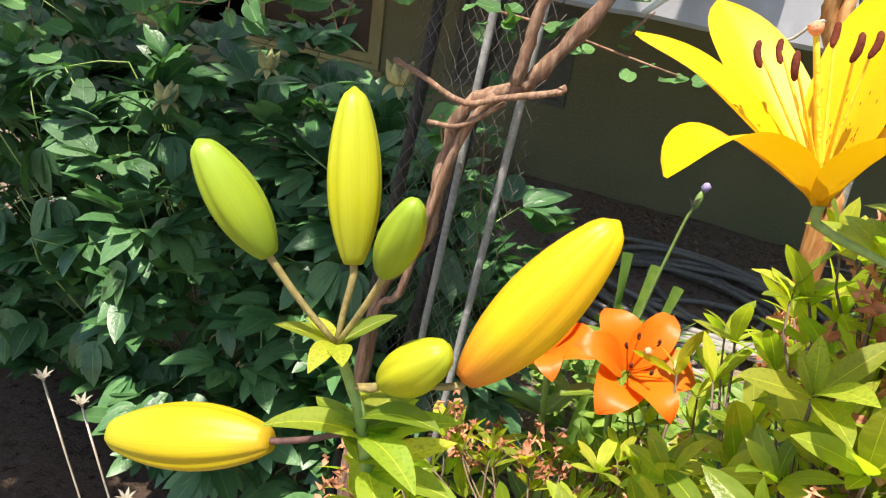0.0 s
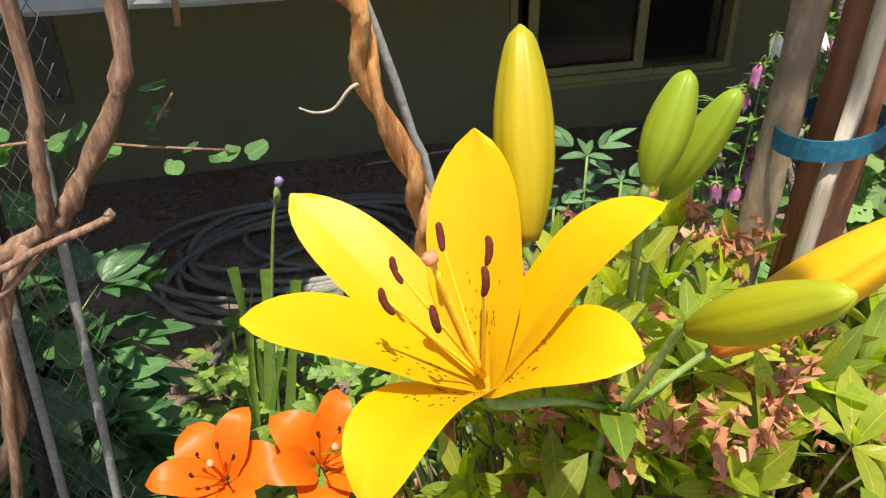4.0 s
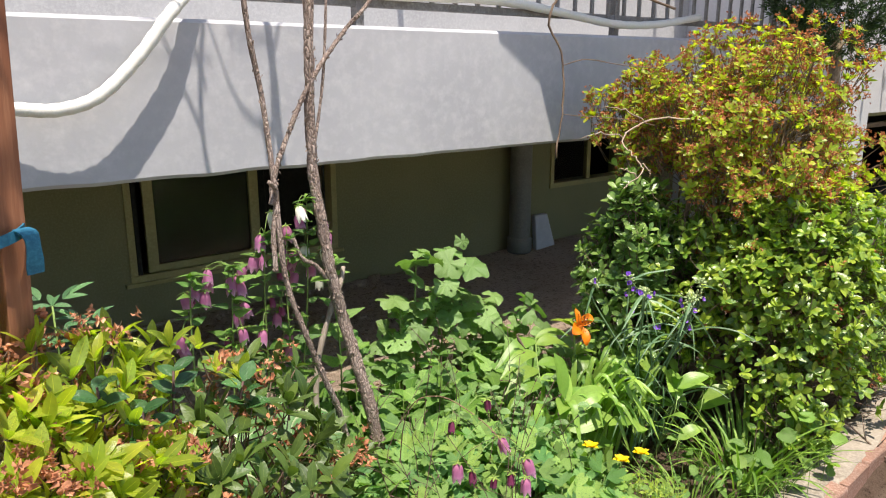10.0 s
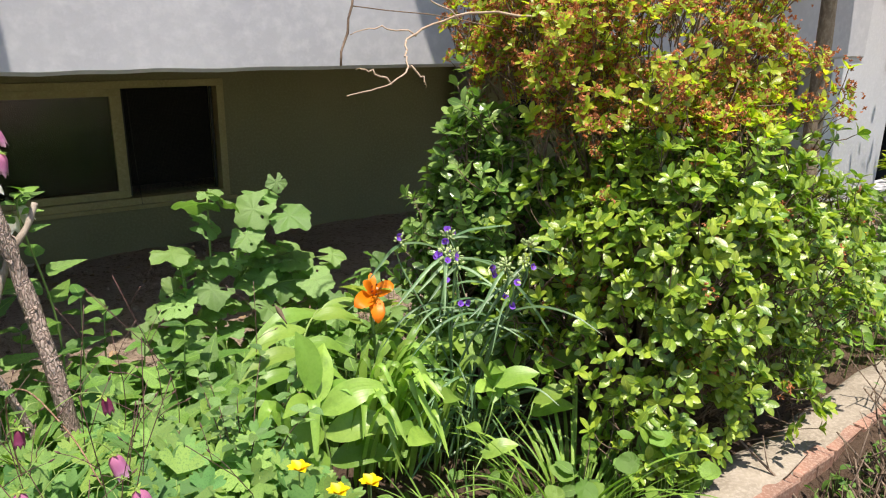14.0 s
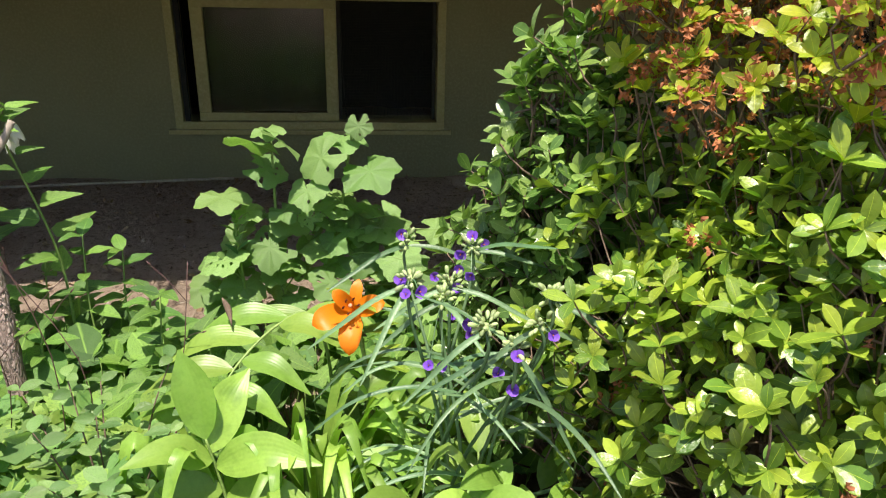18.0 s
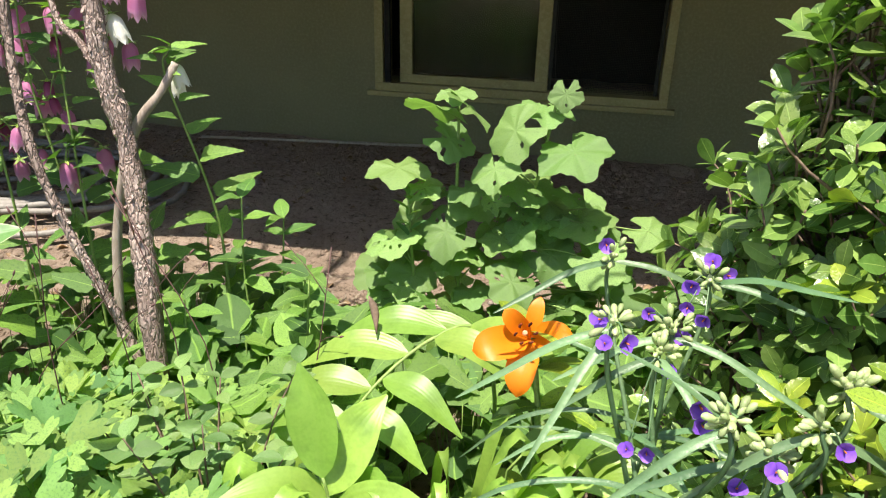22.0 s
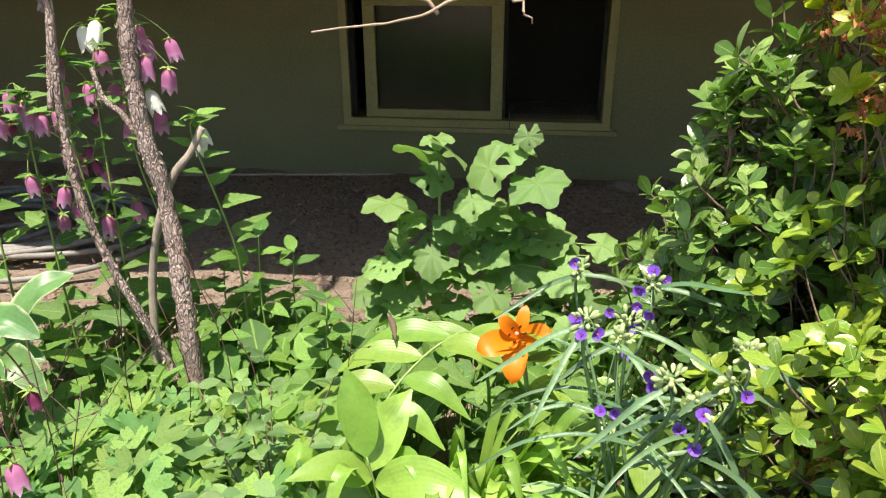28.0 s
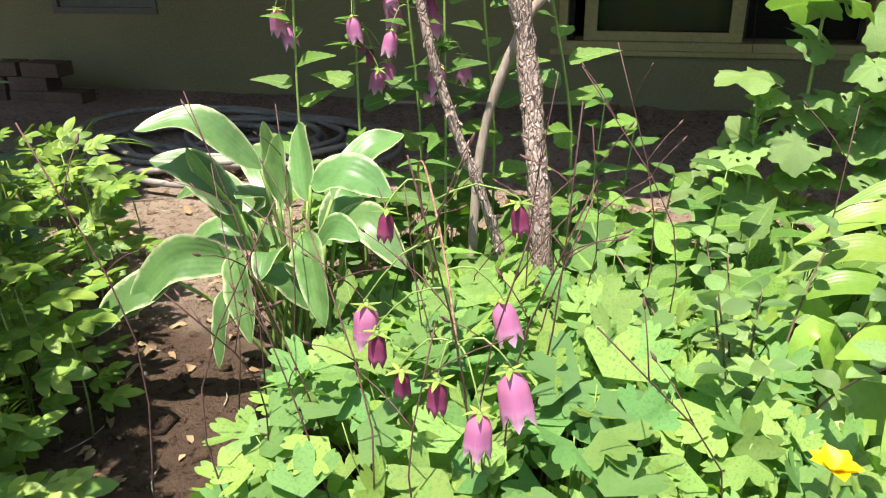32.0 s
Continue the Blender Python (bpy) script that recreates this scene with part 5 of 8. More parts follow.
def yellow_lilies():
    rng = np.random.default_rng(101)
    t = thing("yellow_lily", (-1.06, -2.8, 0.0), "yellow lily with one open flower and plump buds above an azalea", "flower", "yellow lilies")
    O, top = vec(-1.146, -2.876, 1.055), vec(-1.075, -2.87, 1.02)
    stem = spline([(-1.05, -2.8, 0.0), (-1.06, -2.82, 0.5), (-1.072, -2.85, 0.9), top], 16)
    tube("stem", stem, np.linspace(0.0042, 0.003, 16), M_STEM, t, 8)
    axis = unit(vec(-0.025, -0.004, 0.069))
    fl = tube("flower_stalk", spline([top, (-1.1, -2.868, 1.03), O - axis * 0.012, O], 8), np.linspace(0.0018, 0.0028, 8), M_STEM, t, 8)
    tips = {"A": (-1.221, -2.799, 1.132), "B": (-1.137, -2.823, 1.164), "C": (-1.074, -2.888, 1.147), "D": (-1.251, -2.876, 1.116), "E": (-1.111, -2.942, 1.114), "F": (-1.216, -2.944, 1.07)}
    how = {"A": (0.038, 0.1, 0.08), "B": (0.047, 0.1, 0.04), "C": (0.037, 0.1, 0.26), "D": (0.045, 0.1, 0.14), "E": (0.045, 0.14, 0.22), "F": (0.043, 0.22, 0.42)}
    specks = []
    for k, tp in tips.items():
        w, bend, curl = how[k]
        g = petal_geo(O, axis, tp, w, bend, curl)
        part("petal", geo_mesh("petal", g, M_PETAL), M_PETAL, t)
        if k in "BDEF":
            for _ in range(24):
                i, c = int(rng.integers(3, 7)), int(rng.integers(2, 7))
                p = g[0][i * 9 + c] + (g[0][(i + 1) * 9 + c] - g[0][i * 9 + c]) * rng.random() + (g[0][i * 9 + min(8, c + 1)] - g[0][i * 9 + c]) * rng.random()
                d = unit(g[0][(i + 1) * 9 + c] - g[0][i * 9 + c])
                v, f = tube_geo([p - d * 0.0011 + axis * 0.0004, p + axis * 0.0006, p + d * 0.0011 + axis * 0.0004], [0.0001, 0.00024, 0.0001], 5)
                specks.append((bare(v, f), (0, 0, 0), np.eye(3), 1.0))
    bulk("speckling", specks, M_SPOT, t, "small dark specks inside the petals")
    stamens(t, O, axis, 0.076, 0.023, 0.0125, M_FILA, M_STIG, vec(-0.1, 0.35, 1))
    buds = [((-1.115, -2.841, 1.111), (-1.107, -2.801, 1.204), 0.0145, M_BUDYY, "tall golden bud"), ((-1.075, -2.875, 1.15), (-1.061, -2.871, 1.197), 0.0098, M_BUDG, ""), ((-1.043, -2.842, 1.125), (-1.025, -2.859, 1.182), 0.0098, M_BUDG, ""), ((-1.064, -2.905, 1.092), (-1.045, -2.963, 1.142), 0.0115, M_BUDYG, ""), ((-1.026, -2.878, 1.053), (-0.953, -2.917, 1.139), 0.0155, M_BUDY, "large yellow bud flushed orange at its base")]
    for b, tp, R, m, lab in buds:
        bud(t, b, tp, R, m, lab)
        b = np.array(b)
        d = unit(np.array(tp) - b)
        tube("bud_stalk", spline([top - vec(0, 0, 0.01), (top + b) / 2 + vec(0, 0, -0.004), b - d * 0.008, b + d * 0.002], 8), np.linspace(0.0017, 0.0024, 8), M_STEM, t, 7)
    stem_leaves(rng, t, [top + vec(0, 0, 0.02), top, top - vec(0, 0, 0.02), vec(-1.074, -2.875, 1.09), vec(-1.07, -2.875, 1.11)], 15, 0.034)
    stem_leaves(rng, t, [p for p in stem[8:]], 5, 0.04, M_AZ2)

    t = thing("budding_lily", (-1.33, -2.98, 0.0), "yellow lily with six closed buds spreading from its stem", "flower", "yellow lilies")
    n3, n2, n1 = vec(-1.316, -3.0, 0.93), vec(-1.324, -3.0, 0.952), vec(-1.332, -3.003, 0.974)
    stem = spline([(-1.31, -2.95, 0.0), (-1.31, -2.97, 0.5), (-1.312, -2.99, 0.85), n3, n2, n1], 20)
    tube("stem", stem, np.linspace(0.0042, 0.0022, 20), M_STEM, t, 8)
    buds = [(n1, (-1.363, -3.013, 1.014), (-1.395, -3.02, 1.06), 0.0115, M_BUDG), (n1, (-1.331, -2.996, 1.013), (-1.348, -2.977, 1.085), 0.0118, M_BUDYG), (n1, (-1.312, -3.005, 1.018), (-1.299, -3.012, 1.058), 0.0092, M_BUDG), (n2, (-1.272, -2.993, 0.974), (-1.227, -2.974, 1.057), 0.0165, M_BUDY), (n3, (-1.363, -3.005, 0.905), (-1.455, -3.021, 0.88), 0.0175, M_BUDYY), (n2, (-1.308, -3.0, 0.96), (-1.279, -3.003, 0.992), 0.012, M_BUDYG)]
    for nd, b, tp, R, m in buds:
        bud(t, b, tp, R, m)
        b = np.array(b)
        d = unit(np.array(tp) - b)
        tube("bud_stalk", spline([nd, (nd + b) / 2 - vec(0, 0, 0.002), b - d * 0.006, b + d * 0.002], 8), np.linspace(0.0015, 0.0019, 8), M_REDSTEM if m is M_BUDYY else M_BUDSTALK, t, 7)
    stem_leaves(rng, t, [n1, n1, n2, n3, n3 - vec(0, 0, 0.02)], 13, 0.03)
    stem_leaves(rng, t, [p for p in stem[4:13]], 26, 0.045)


yellow_lilies()


def lily_bloom(t, O, axis, R, height, width, material, roll=0.0, curl=0.25, n_st=True):
    O, axis = np.array(O, float), unit(axis)
    s1 = unit(np.cross(axis, vec(0.3, 1, 0.2)))
    s2 = np.cross(axis, s1)
    for i in range(6):
        a = roll + i * 1.047
        rad = math.cos(a) * s1 + math.sin(a) * s2
        tp = O + axis * height * (0.75 - 0.35 * (i % 2)) + rad * R
        part("petal", geo_mesh("petal", petal_geo(O, axis, tp, width * (1.12 if i % 2 else 0.85), 0.24, curl + 0.2, taper=(0.42, 1.7)), material), material, t)
    if n_st:
        stamens(t, O, axis, R * 0.85, R * 0.28, 0.008, material, M_STIG, vec(0, -0.3, 1))


def orange_lilies():
    rng = np.random.default_rng(111)
    for O, ax, roll, base in (((-1.298, -2.585, 0.745), (-0.15, -0.45, 0.9), 0.2, (-1.26, -2.5, 0.0)), ((-1.214, -2.612, 0.765), (0.25, -0.5, 0.85), 0.6, (-1.2, -2.5, 0.0))):
        t = thing("orange_lily", base, "orange lily in full bloom beside a trellis", "flower", "orange lilies")
        O = vec(*O)
        lily_bloom(t, O, ax, 0.064, 0.052, 0.044, M_ORANGE, roll, 0.26)
        st = spline([base, (O[0] + 0.02, O[1] + 0.05, 0.45), O - unit(ax) * 0.03, O], 12)
        tube("stem", st, np.linspace(0.005, 0.003, 12), M_STEM, t, 7)
        stem_leaves(rng, t, [p for p in st[4:10]], 14, 0.06, M_AZ2)
    t = thing("orange_lily", (0.86, -2.15, 0.0), "orange lily flower drooping among broad green leaves", "flower", "orange lilies")
    O = vec(0.86, -2.15, 0.442)
    ax = unit(vec(-0.1, -0.75, 0.6))
    for tp, w, b, c in (((0.79, -2.19, 0.437), 0.044, 0.1, 0.4), ((0.851, -2.2, 0.383), 0.04, 0.12, 0.4), ((0.913, -2.17, 0.468), 0.036, 0.12, 0.35), ((0.825, -2.17, 0.492), 0.026, 0.15, 0.25), ((0.868, -2.13, 0.495), 0.022, 0.2, 0.2), ((0.897, -2.15, 0.44), 0.022, 0.2, 0.3)):
        part("petal", geo_mesh("petal", petal_geo(O, ax, tp, w, b, c), M_ORANGE2), M_ORANGE2, t)
    stamens(t, O, ax, 0.045, 0.012, 0.007, M_ORANGE2, M_STIG, vec(0.5, -0.2, 0.6))
    st = spline([(0.86, -2.15, 0.0), (0.88, -2.13, 0.25), O - ax * 0.02, O], 10)
    tube("stem", st, np.linspace(0.005, 0.0035, 10), M_STEM, t, 7)
    stem_leaves(rng, t, [p for p in st[1:8]], 26, 0.09, M_AZ2)


orange_lilies()

# ---- bellflowers ----
M_BELLP = toned("pink_bell", (0.5, 0.17, 0.31), (0.53, 0.19, 0.38), (0.68, 0.43, 0.57), 0.1, 0.5, trans=0.35, rough=0.55)
M_BELLD = toned("wine_bell", (0.16, 0.02, 0.06), (0.27, 0.05, 0.13), (0.38, 0.12, 0.24), 0.1, 0.6, trans=0.3, rough=0.6)
M_CALYX = leafy("calyx_sepal", (0.36, 0.46, 0.1), (0.2, 0.32, 0.07), (1.2, 1.5, 0.5), gloss=0.5, through_light=0.35)
M_BELLW = toned("white_bell", (0.62, 0.68, 0.42), (0.82, 0.82, 0.74), (0.85, 0.85, 0.8), 0.05, 0.3, trans=0.35, rough=0.55)


def bell_geo(L=0.044, R=0.0125, n=9, sides=20, open_=1.25):
    V, UV, F_ = [], [], []
    for i in range(n + 1):
        s = i / n
        r = R * (0.25 + 0.72 * min(1, s / 0.25) ** 0.6 + 0.22 * s) if s < 0.8 else R * (1.1 + (open_ - 1.1) * (s - 0.8) / 0.2)
        for k in range(sides):
            th = 2 * math.pi * k / sides
            lobe = 0.5 + 0.5 * math.cos(5 * th)
            rr = r * (1 + 0.06 * math.cos(5 * th) + 0.16 * lobe * max(0, (s - 0.8) / 0.2) ** 2)
            zz = -L * s * (1 - 0.26 * (1 - lobe) * max(0, (s - 0.6) / 0.4))
            V.append((rr * math.cos(th), rr * math.sin(th), zz))
            UV.append((k / sides, s))
    for i in range(n):
        for k in range(sides):
            k2 = (k + 1) % sides
            F_.append((i * sides + k, i * sides + k2, (i + 1) * sides + k2, (i + 1) * sides + k))
    return np.array(V), F_, np.array(UV)


BELLS = {}


def bell_meshes():
    for key, m in (("pink", M_BELLP), ("wine", M_BELLD), ("white", M_BELLW)):
        BELLS[key] = geo_mesh("bell", bell_geo(0.054 if key != "wine" else 0.038, 0.0138 if key != "wine" else 0.0085, open_=0.99 if key != "wine" else 0.75), m)
    sep = []
    for i in range(5):
        a = i * 1.257
        sep.append(moved(blade(0.02, 0.0062, 4, 0.6, 0.7, 0.2, -0.3 + 0.9 * (i % 2)), (0, 0, 0.001), facing(vec(math.cos(a), math.sin(a), -0.15 + 0.3 * (i % 2)))))
    v, f = tube_geo([(0, 0, -0.004), (0, 0, 0.0), (0, 0, 0.004)], [0.004, 0.0045, 0.002], 8)
    BELLS["calyx"] = geo_mesh("calyx", joined(sep + [bare(v, f)]), M_CALYX)


bell_meshes()


def hang_bell(rng, t, p, kind, stem_pt):
    """A bell whose middle hangs at p, with its calyx and stalk."""
    top = np.array(p, float) + vec(0, 0, 0.02)
    b = new("bell", BELLS[kind])
    b.matrix_basis = pose(*top, rng.normal() * 9, rng.normal() * 9, rng.random() * 360) @ Matrix.Scale(rng.uniform(0.85, 1.06), 4)
    adopt(b, t)
    c = new("calyx", BELLS["calyx"])
    c.parent = b
    q = np.array(stem_pt, float)
    tube("bell_stalk", spline([q, (q + top) / 2 + vec(0, 0, 0.02), top + vec(0, 0, 0.008), top], 7), np.linspace(0.0011, 0.0008, 7), M_STEM, t, 5)


def toothed(droop, width=0.27, n=13):
    """A long triangular leaf with a saw edge, one metre long, folded along its rib."""
    V, UV, F_ = [], [], []
    for i in range(n):
        s = i / (n - 1)
        w = width * min(1, s / 0.14) ** 0.7 * (1 - s) ** 0.85 * (1.0 if i % 2 else 0.84)
        z = -0.32 * droop * s * s
        for u in (-1, 0, 1):
            V.append((w * u, s - abs(u) * w * (0.1 if i % 2 else 0.0), z + 0.28 * w * abs(u)))
            UV.append((u, s))
    for i in range(n - 1):
        for k in range(2):
            F_.append((3 * i + k, 3 * i + k + 1, 3 * i + k + 4, 3 * i + k + 3))
    return np.array(V), F_, np.array(UV)


def bellflowers():
    rng = np.random.default_rng(121)
    spots = [(-0.32, 0.706), (-0.294, 0.684), (-0.311, 0.661), (-0.372, 0.579), (-0.216, 0.709), (-0.191, 0.695), (-0.17, 0.616), (-0.213, 0.57), (-0.231, 0.532), (-0.2, 0.507), (-0.181, 0.469), (-0.143, 0.545), (-0.133, 0.76), (-0.107, 0.751), (-0.063, 0.708), (-0.059, 0.482), (-0.028, 0.491), (-0.078, 0.471), (-0.075, 0.601), (-0.094, 0.626), (0.001, 0.68), (0.044, 0.876), (-0.032, 0.831), (-0.027, 0.756), (0.005, 0.741), (0.064, 0.698), (0.105, 0.849), (0.08, 0.824), (-0.12, 0.82), (-0.181, 0.698), (-0.271, 0.737), (-0.006, 0.892), (0.035, 0.76), (0.136, 0.66), (0.074, 0.755), (-0.07, 0.875)]
    white = {31, 32, 33, 34, 35}
    dark = {2, 8, 9, 14, 18, 19}
    bases = [(-0.36, -1.8), (-0.24, -1.78), (-0.12, -1.76), (0.02, -1.72), (0.17, -1.7), (-0.06, -1.8)]
    tops = [(-0.33, -1.8, 0.75), (-0.21, -1.8, 0.76), (-0.11, -1.8, 0.84), (0.03, -1.8, 0.93), (0.14, -1.75, 0.71), (-0.04, -1.8, 0.82)]
    leaf_t = [toothed(d) for d in (0.5, 1.0)]
    plants, lines = [], []
    for b, tp in zip(bases, tops):
        t = thing("bellflower", (*b, 0.0), "tall bellflower hung with spotted pink and white bells", "flower", "bellflowers")
        pts = spline([(*b, -0.03), (b[0] + 0.01, b[1] - 0.01, 0.35), (tp[0] - 0.01, tp[1], 0.65), tp], 24)
        tube("stem", pts, np.linspace(0.0036, 0.0014, 24), M_STEM, t, 7)
        items = []
        for i in range(22):
            p = pts[int(1 + i)]
            a = i * 2.4 + rng.random()
            d = unit(vec(math.cos(a), math.sin(a), 0.35))
            items.append((leaf_t[i % 2], p + d * 0.01, facing(d, vec(0, -0.6, 0.8)), rng.uniform(0.065, 0.1) * (1.3 if i < 12 else 0.7)))
        singles("leaf", items, M_CAM, t)
        plants.append(t)
        lines.append(pts)
    for i, (x, z) in enumerate(spots):
        p = vec(x, -1.78 + rng.normal() * 0.025, z)
        gaps = [np.hypot(l[:, 0] - x, (l[:, 2] - z - 0.06) * 0.8) for l in lines]
        j = int(np.argmin([g_.min() for g_ in gaps]))
        l = lines[j]
        k = int(np.argmin(gaps[j]))
        q = l[min(k, 23)]
        singles("leaf", [(leaf_t[i % 2], q + rng.normal(size=3) * 0.006, facing(unit(vec(rng.normal(), rng.normal() - 0.4, 0.4))), rng.uniform(0.03, 0.055)) for _ in range(3)], M_CAM, plants[j])
        hang_bell(rng, plants[j], p, "white" if i in white else "wine" if i in dark else "pink", l[min(k, 23)])
        if i % 3 == 0:
            hang_bell(rng, plants[j], p + vec(rng.normal() * 0.02, 0.03, -0.03), "pink" if i not in white else "white", l[min(k, 23)])
    t = thing("low_bellflower", (0.12, -2.42, 0.0), "low arching bellflower with drooping wine-pink bells", "flower", "bellflowers")
    arch = spline([(0.06, -2.2, 0.0), (0.03, -2.28, 0.4), (0.06, -2.38, 0.5), (0.11, -2.5, 0.46), (0.14, -2.57, 0.39)], 24)
    tube("stem", arch, np.linspace(0.0018, 0.0011, 24), M_VINE, t, 7, label="reddish arching stem")
    for x, y, z, kd in ((0.027, -2.5, 0.359, "pink"), (0.169, -2.5, 0.379, "pink"), (0.166, -2.595, 0.312, "pink"), (0.048, -2.53, 0.345, "wine"), (0.085, -2.57, 0.33, "wine"), (0.042, -2.46, 0.45, "wine"), (0.176, -2.44, 0.46, "wine"), (0.125, -2.585, 0.335, "wine"), (0.19, -2.57, 0.345, "pink")):
        k = int(np.argmin(np.linalg.norm(arch - vec(x, y, z + 0.05), axis=1)))
        hang_bell(rng, t, (x, y, z), kd, arch[k])
    items = []
    for i in range(8):
        p = arch[6 + 2 * i]
        a = i * 2.1
        d = unit(vec(math.cos(a), math.sin(a), 0.2))
        items.append((leaf_t[i % 2], p, facing(d), 0.038))
    singles("leaf", items, M_CAM, t)


bellflowers()


# ---- low leafy plants ----
def fan_leaf(seed, n=30):
    """A wedge-shaped leaflet from its stalk point, cut into three notched lobes."""
    rng = np.random.default_rng(seed)
    cut, ph = rng.uniform(0.6, 0.75), rng.random() * 6
    V, UV = [(0, 0, 0)], [(0, 0)]
    for r in (0.5, 1.0):
        for i in range(n + 1):
            th = (i / n - 0.5) * 2.1
            edge = (1 - cut * (1 - abs(math.cos(th * 4.0)) ** 0.55)) * (1 - 0.08 * th * th)
            edge *= 1 - 0.17 * max(0.0, math.cos(th * 8.0)) ** 10
            q = r * (edge if r == 1.0 else 0.5 + 0.5 * edge)
            V.append((q * math.sin(th), q * math.cos(th), 0.14 * q * q + 0.05 * q * math.sin(th * 5 + ph)))
            UV.append((th * 0.4, r))
    k = n + 1
    F_ = [(0, 1 + i, 2 + i) for i in range(n)] + [(1 + i, 1 + k + i, 2 + k + i, 2 + i) for i in range(n)]
    return np.array(V), F_, np.array(UV)


def columbine_leaf(seed):
    rng = np.random.default_rng(seed)
    parts = []
    for a in (0, 1.9, -1.9):
        d = vec(math.sin(a), math.cos(a), rng.normal() * 0.15)
        parts.append(moved(fan_leaf(seed * 3 + int(a + 2)), d * rng.uniform(0.1, 0.28), facing(d, vec(0, 0, 1) + rng.normal(size=3) * 0.2), 0.8 * rng.uniform(0.8, 1.1)))
    return joined(parts)


def columbine():
    rng = np.random.default_rng(131)
    t = thing("columbine_clump", (0.25, -2.4, 0.0), "dense clump of bright green three-lobed columbine leaves", "plant")
    tm = [columbine_leaf(i) for i in range(6)]
    items, stalks, low = [], [], []
    for i in range(520):
        x, y = rng.uniform(-0.28, 0.62), rng.uniform(-2.82, -2.0)
        e = ((x - 0.22) / 0.40) ** 2 + ((y + 2.42) / 0.42) ** 2
        if e > 1.05:
            continue
        hgt = 0.3 * max(0.25, 1 - 0.55 * e) * (0.8 if abs(x - 0.12) < 0.12 and y < -2.48 else 1.0) * rng.uniform(0.55, 1.08)
        p = vec(x, y, max(0.06, hgt))
        tilt = vec((x - 0.17) * 0.5, (y + 2.42) * 0.6 - 0.25, 1) + rng.normal(size=3) * 0.36
        a = rng.random() * 6.28
        it = (tm[rng.integers(6)], p, facing(vec(math.cos(a), math.sin(a), 0) - unit(tilt) * np.dot(vec(math.cos(a), math.sin(a), 0), unit(tilt)), tilt), rng.uniform(0.056, 0.086))
        (items if hgt > 0.15 and len(items) < 290 else low).append(it)
        stalks.append((spline([(0.17 + (x - 0.17) * 0.6, -2.42 + (y + 2.42) * 0.6, 0), (x * 0.9 + 0.02, y * 0.97 - 0.07, p[2] * 0.6), p], 5), 0.0014, 0.0009))
    singles("leaf", items, M_COL, t)
    bulk("lower_foliage", low, M_COL, t)
    tubes("leaf_stalkwork", stalks, M_STEM, t, 4)
    runs, heads = [], []
    for i in range(26):
        x, y = rng.uniform(-0.25, 0.2) if i < 20 else rng.uniform(0.2, 0.5), rng.uniform(-2.6, -2.1)
        z = rng.uniform(0.4, 0.6)
        pts = spline([(x, y, 0.1), (x + rng.normal() * 0.03, y, z * 0.6), (x + rng.normal() * 0.09, y + rng.normal() * 0.04, z)], 7)
        runs.append((pts, 0.0012, 0.0008))
        for k in (4, 5):
            d = unit(vec(rng.normal(), rng.normal() * 0.5, 0.8))
            q = pts[k] + d * rng.uniform(0.04, 0.09)
            runs.append((spline([pts[k], (pts[k] + q) / 2 + vec(0, 0, 0.005), q], 4), 0.0008, 0.0005))
            v, f = tube_geo([q, q + d * 0.004, q + d * 0.011], [0.0008, 0.0019, 0.0006], 6)
            heads.append((bare(v, f), (0, 0, 0), np.eye(3), 1.0))
    tubes("flower_stalkwork", runs, M_REDSTEM, t, 5, "thin dark purple seed stalks")
    bulk("seed_head_mass", heads, M_REDSTEM, t)


columbine()


def parsley():
    """Low feathery herb at the front of the bed."""
    rng = np.random.default_rng(137)
    t = thing("parsley_clump", (0.42, -2.62, 0.0), "low feathery yellow-green herb at the bed's edge", "herb")
    tm = [joined([moved(fan_leaf(50 + i * 5 + k, 14), (0.9 * math.sin(a) * r, 0.9 * math.cos(a) * r + 0.5, 0), facing(vec(math.sin(a), math.cos(a), 0.2)), 0.42) for k, (a, r) in enumerate(((0, 0.7), (0.9, 0.5), (-0.9, 0.5), (1.7, 0.4), (-1.7, 0.4)))]) for i in range(3)]
    items, stalks = [], []
    for i in range(190):
        r, a = math.sqrt(rng.random()), rng.random() * 6.28
        x, y = 0.47 + 0.3 * r * math.cos(a), -2.64 + 0.11 * r * math.sin(a)
        z = 0.04 + 0.17 * rng.random() * (1 - 0.4 * r)
        d = unit(vec(rng.normal(), rng.normal() - 0.3, 0.5))
        items.append((tm[i % 3], vec(x, y, z), facing(d, vec(0, -0.4, 1) + rng.normal(size=3) * 0.3), rng.uniform(0.018, 0.032)))
        stalks.append((spline([(x + rng.normal() * 0.02, y + 0.02, -0.02), (x, y, z * 0.6), (x, y, z)], 4), 0.0012, 0.0008))
    singles("leaf", items, M_HERB, t)
    tubes("stalkwork", stalks, M_STEM, t, 4)


parsley()


def heart(th):
    a = abs(th)
    return 0.55 + 0.3 * math.cos(th) + 0.22 * max(0.0, math.cos(th)) ** 10 if a < 2.5 else 0.31 + 0.6 * (a - 2.5) if a < 2.9 else 0.3


def palmate(th):
    a = abs(th)
    if a > 2.85:
        return 0.3
    return 0.88 + 0.09 * math.cos(th * 4.6) - 0.035 * math.cos(th * 16)


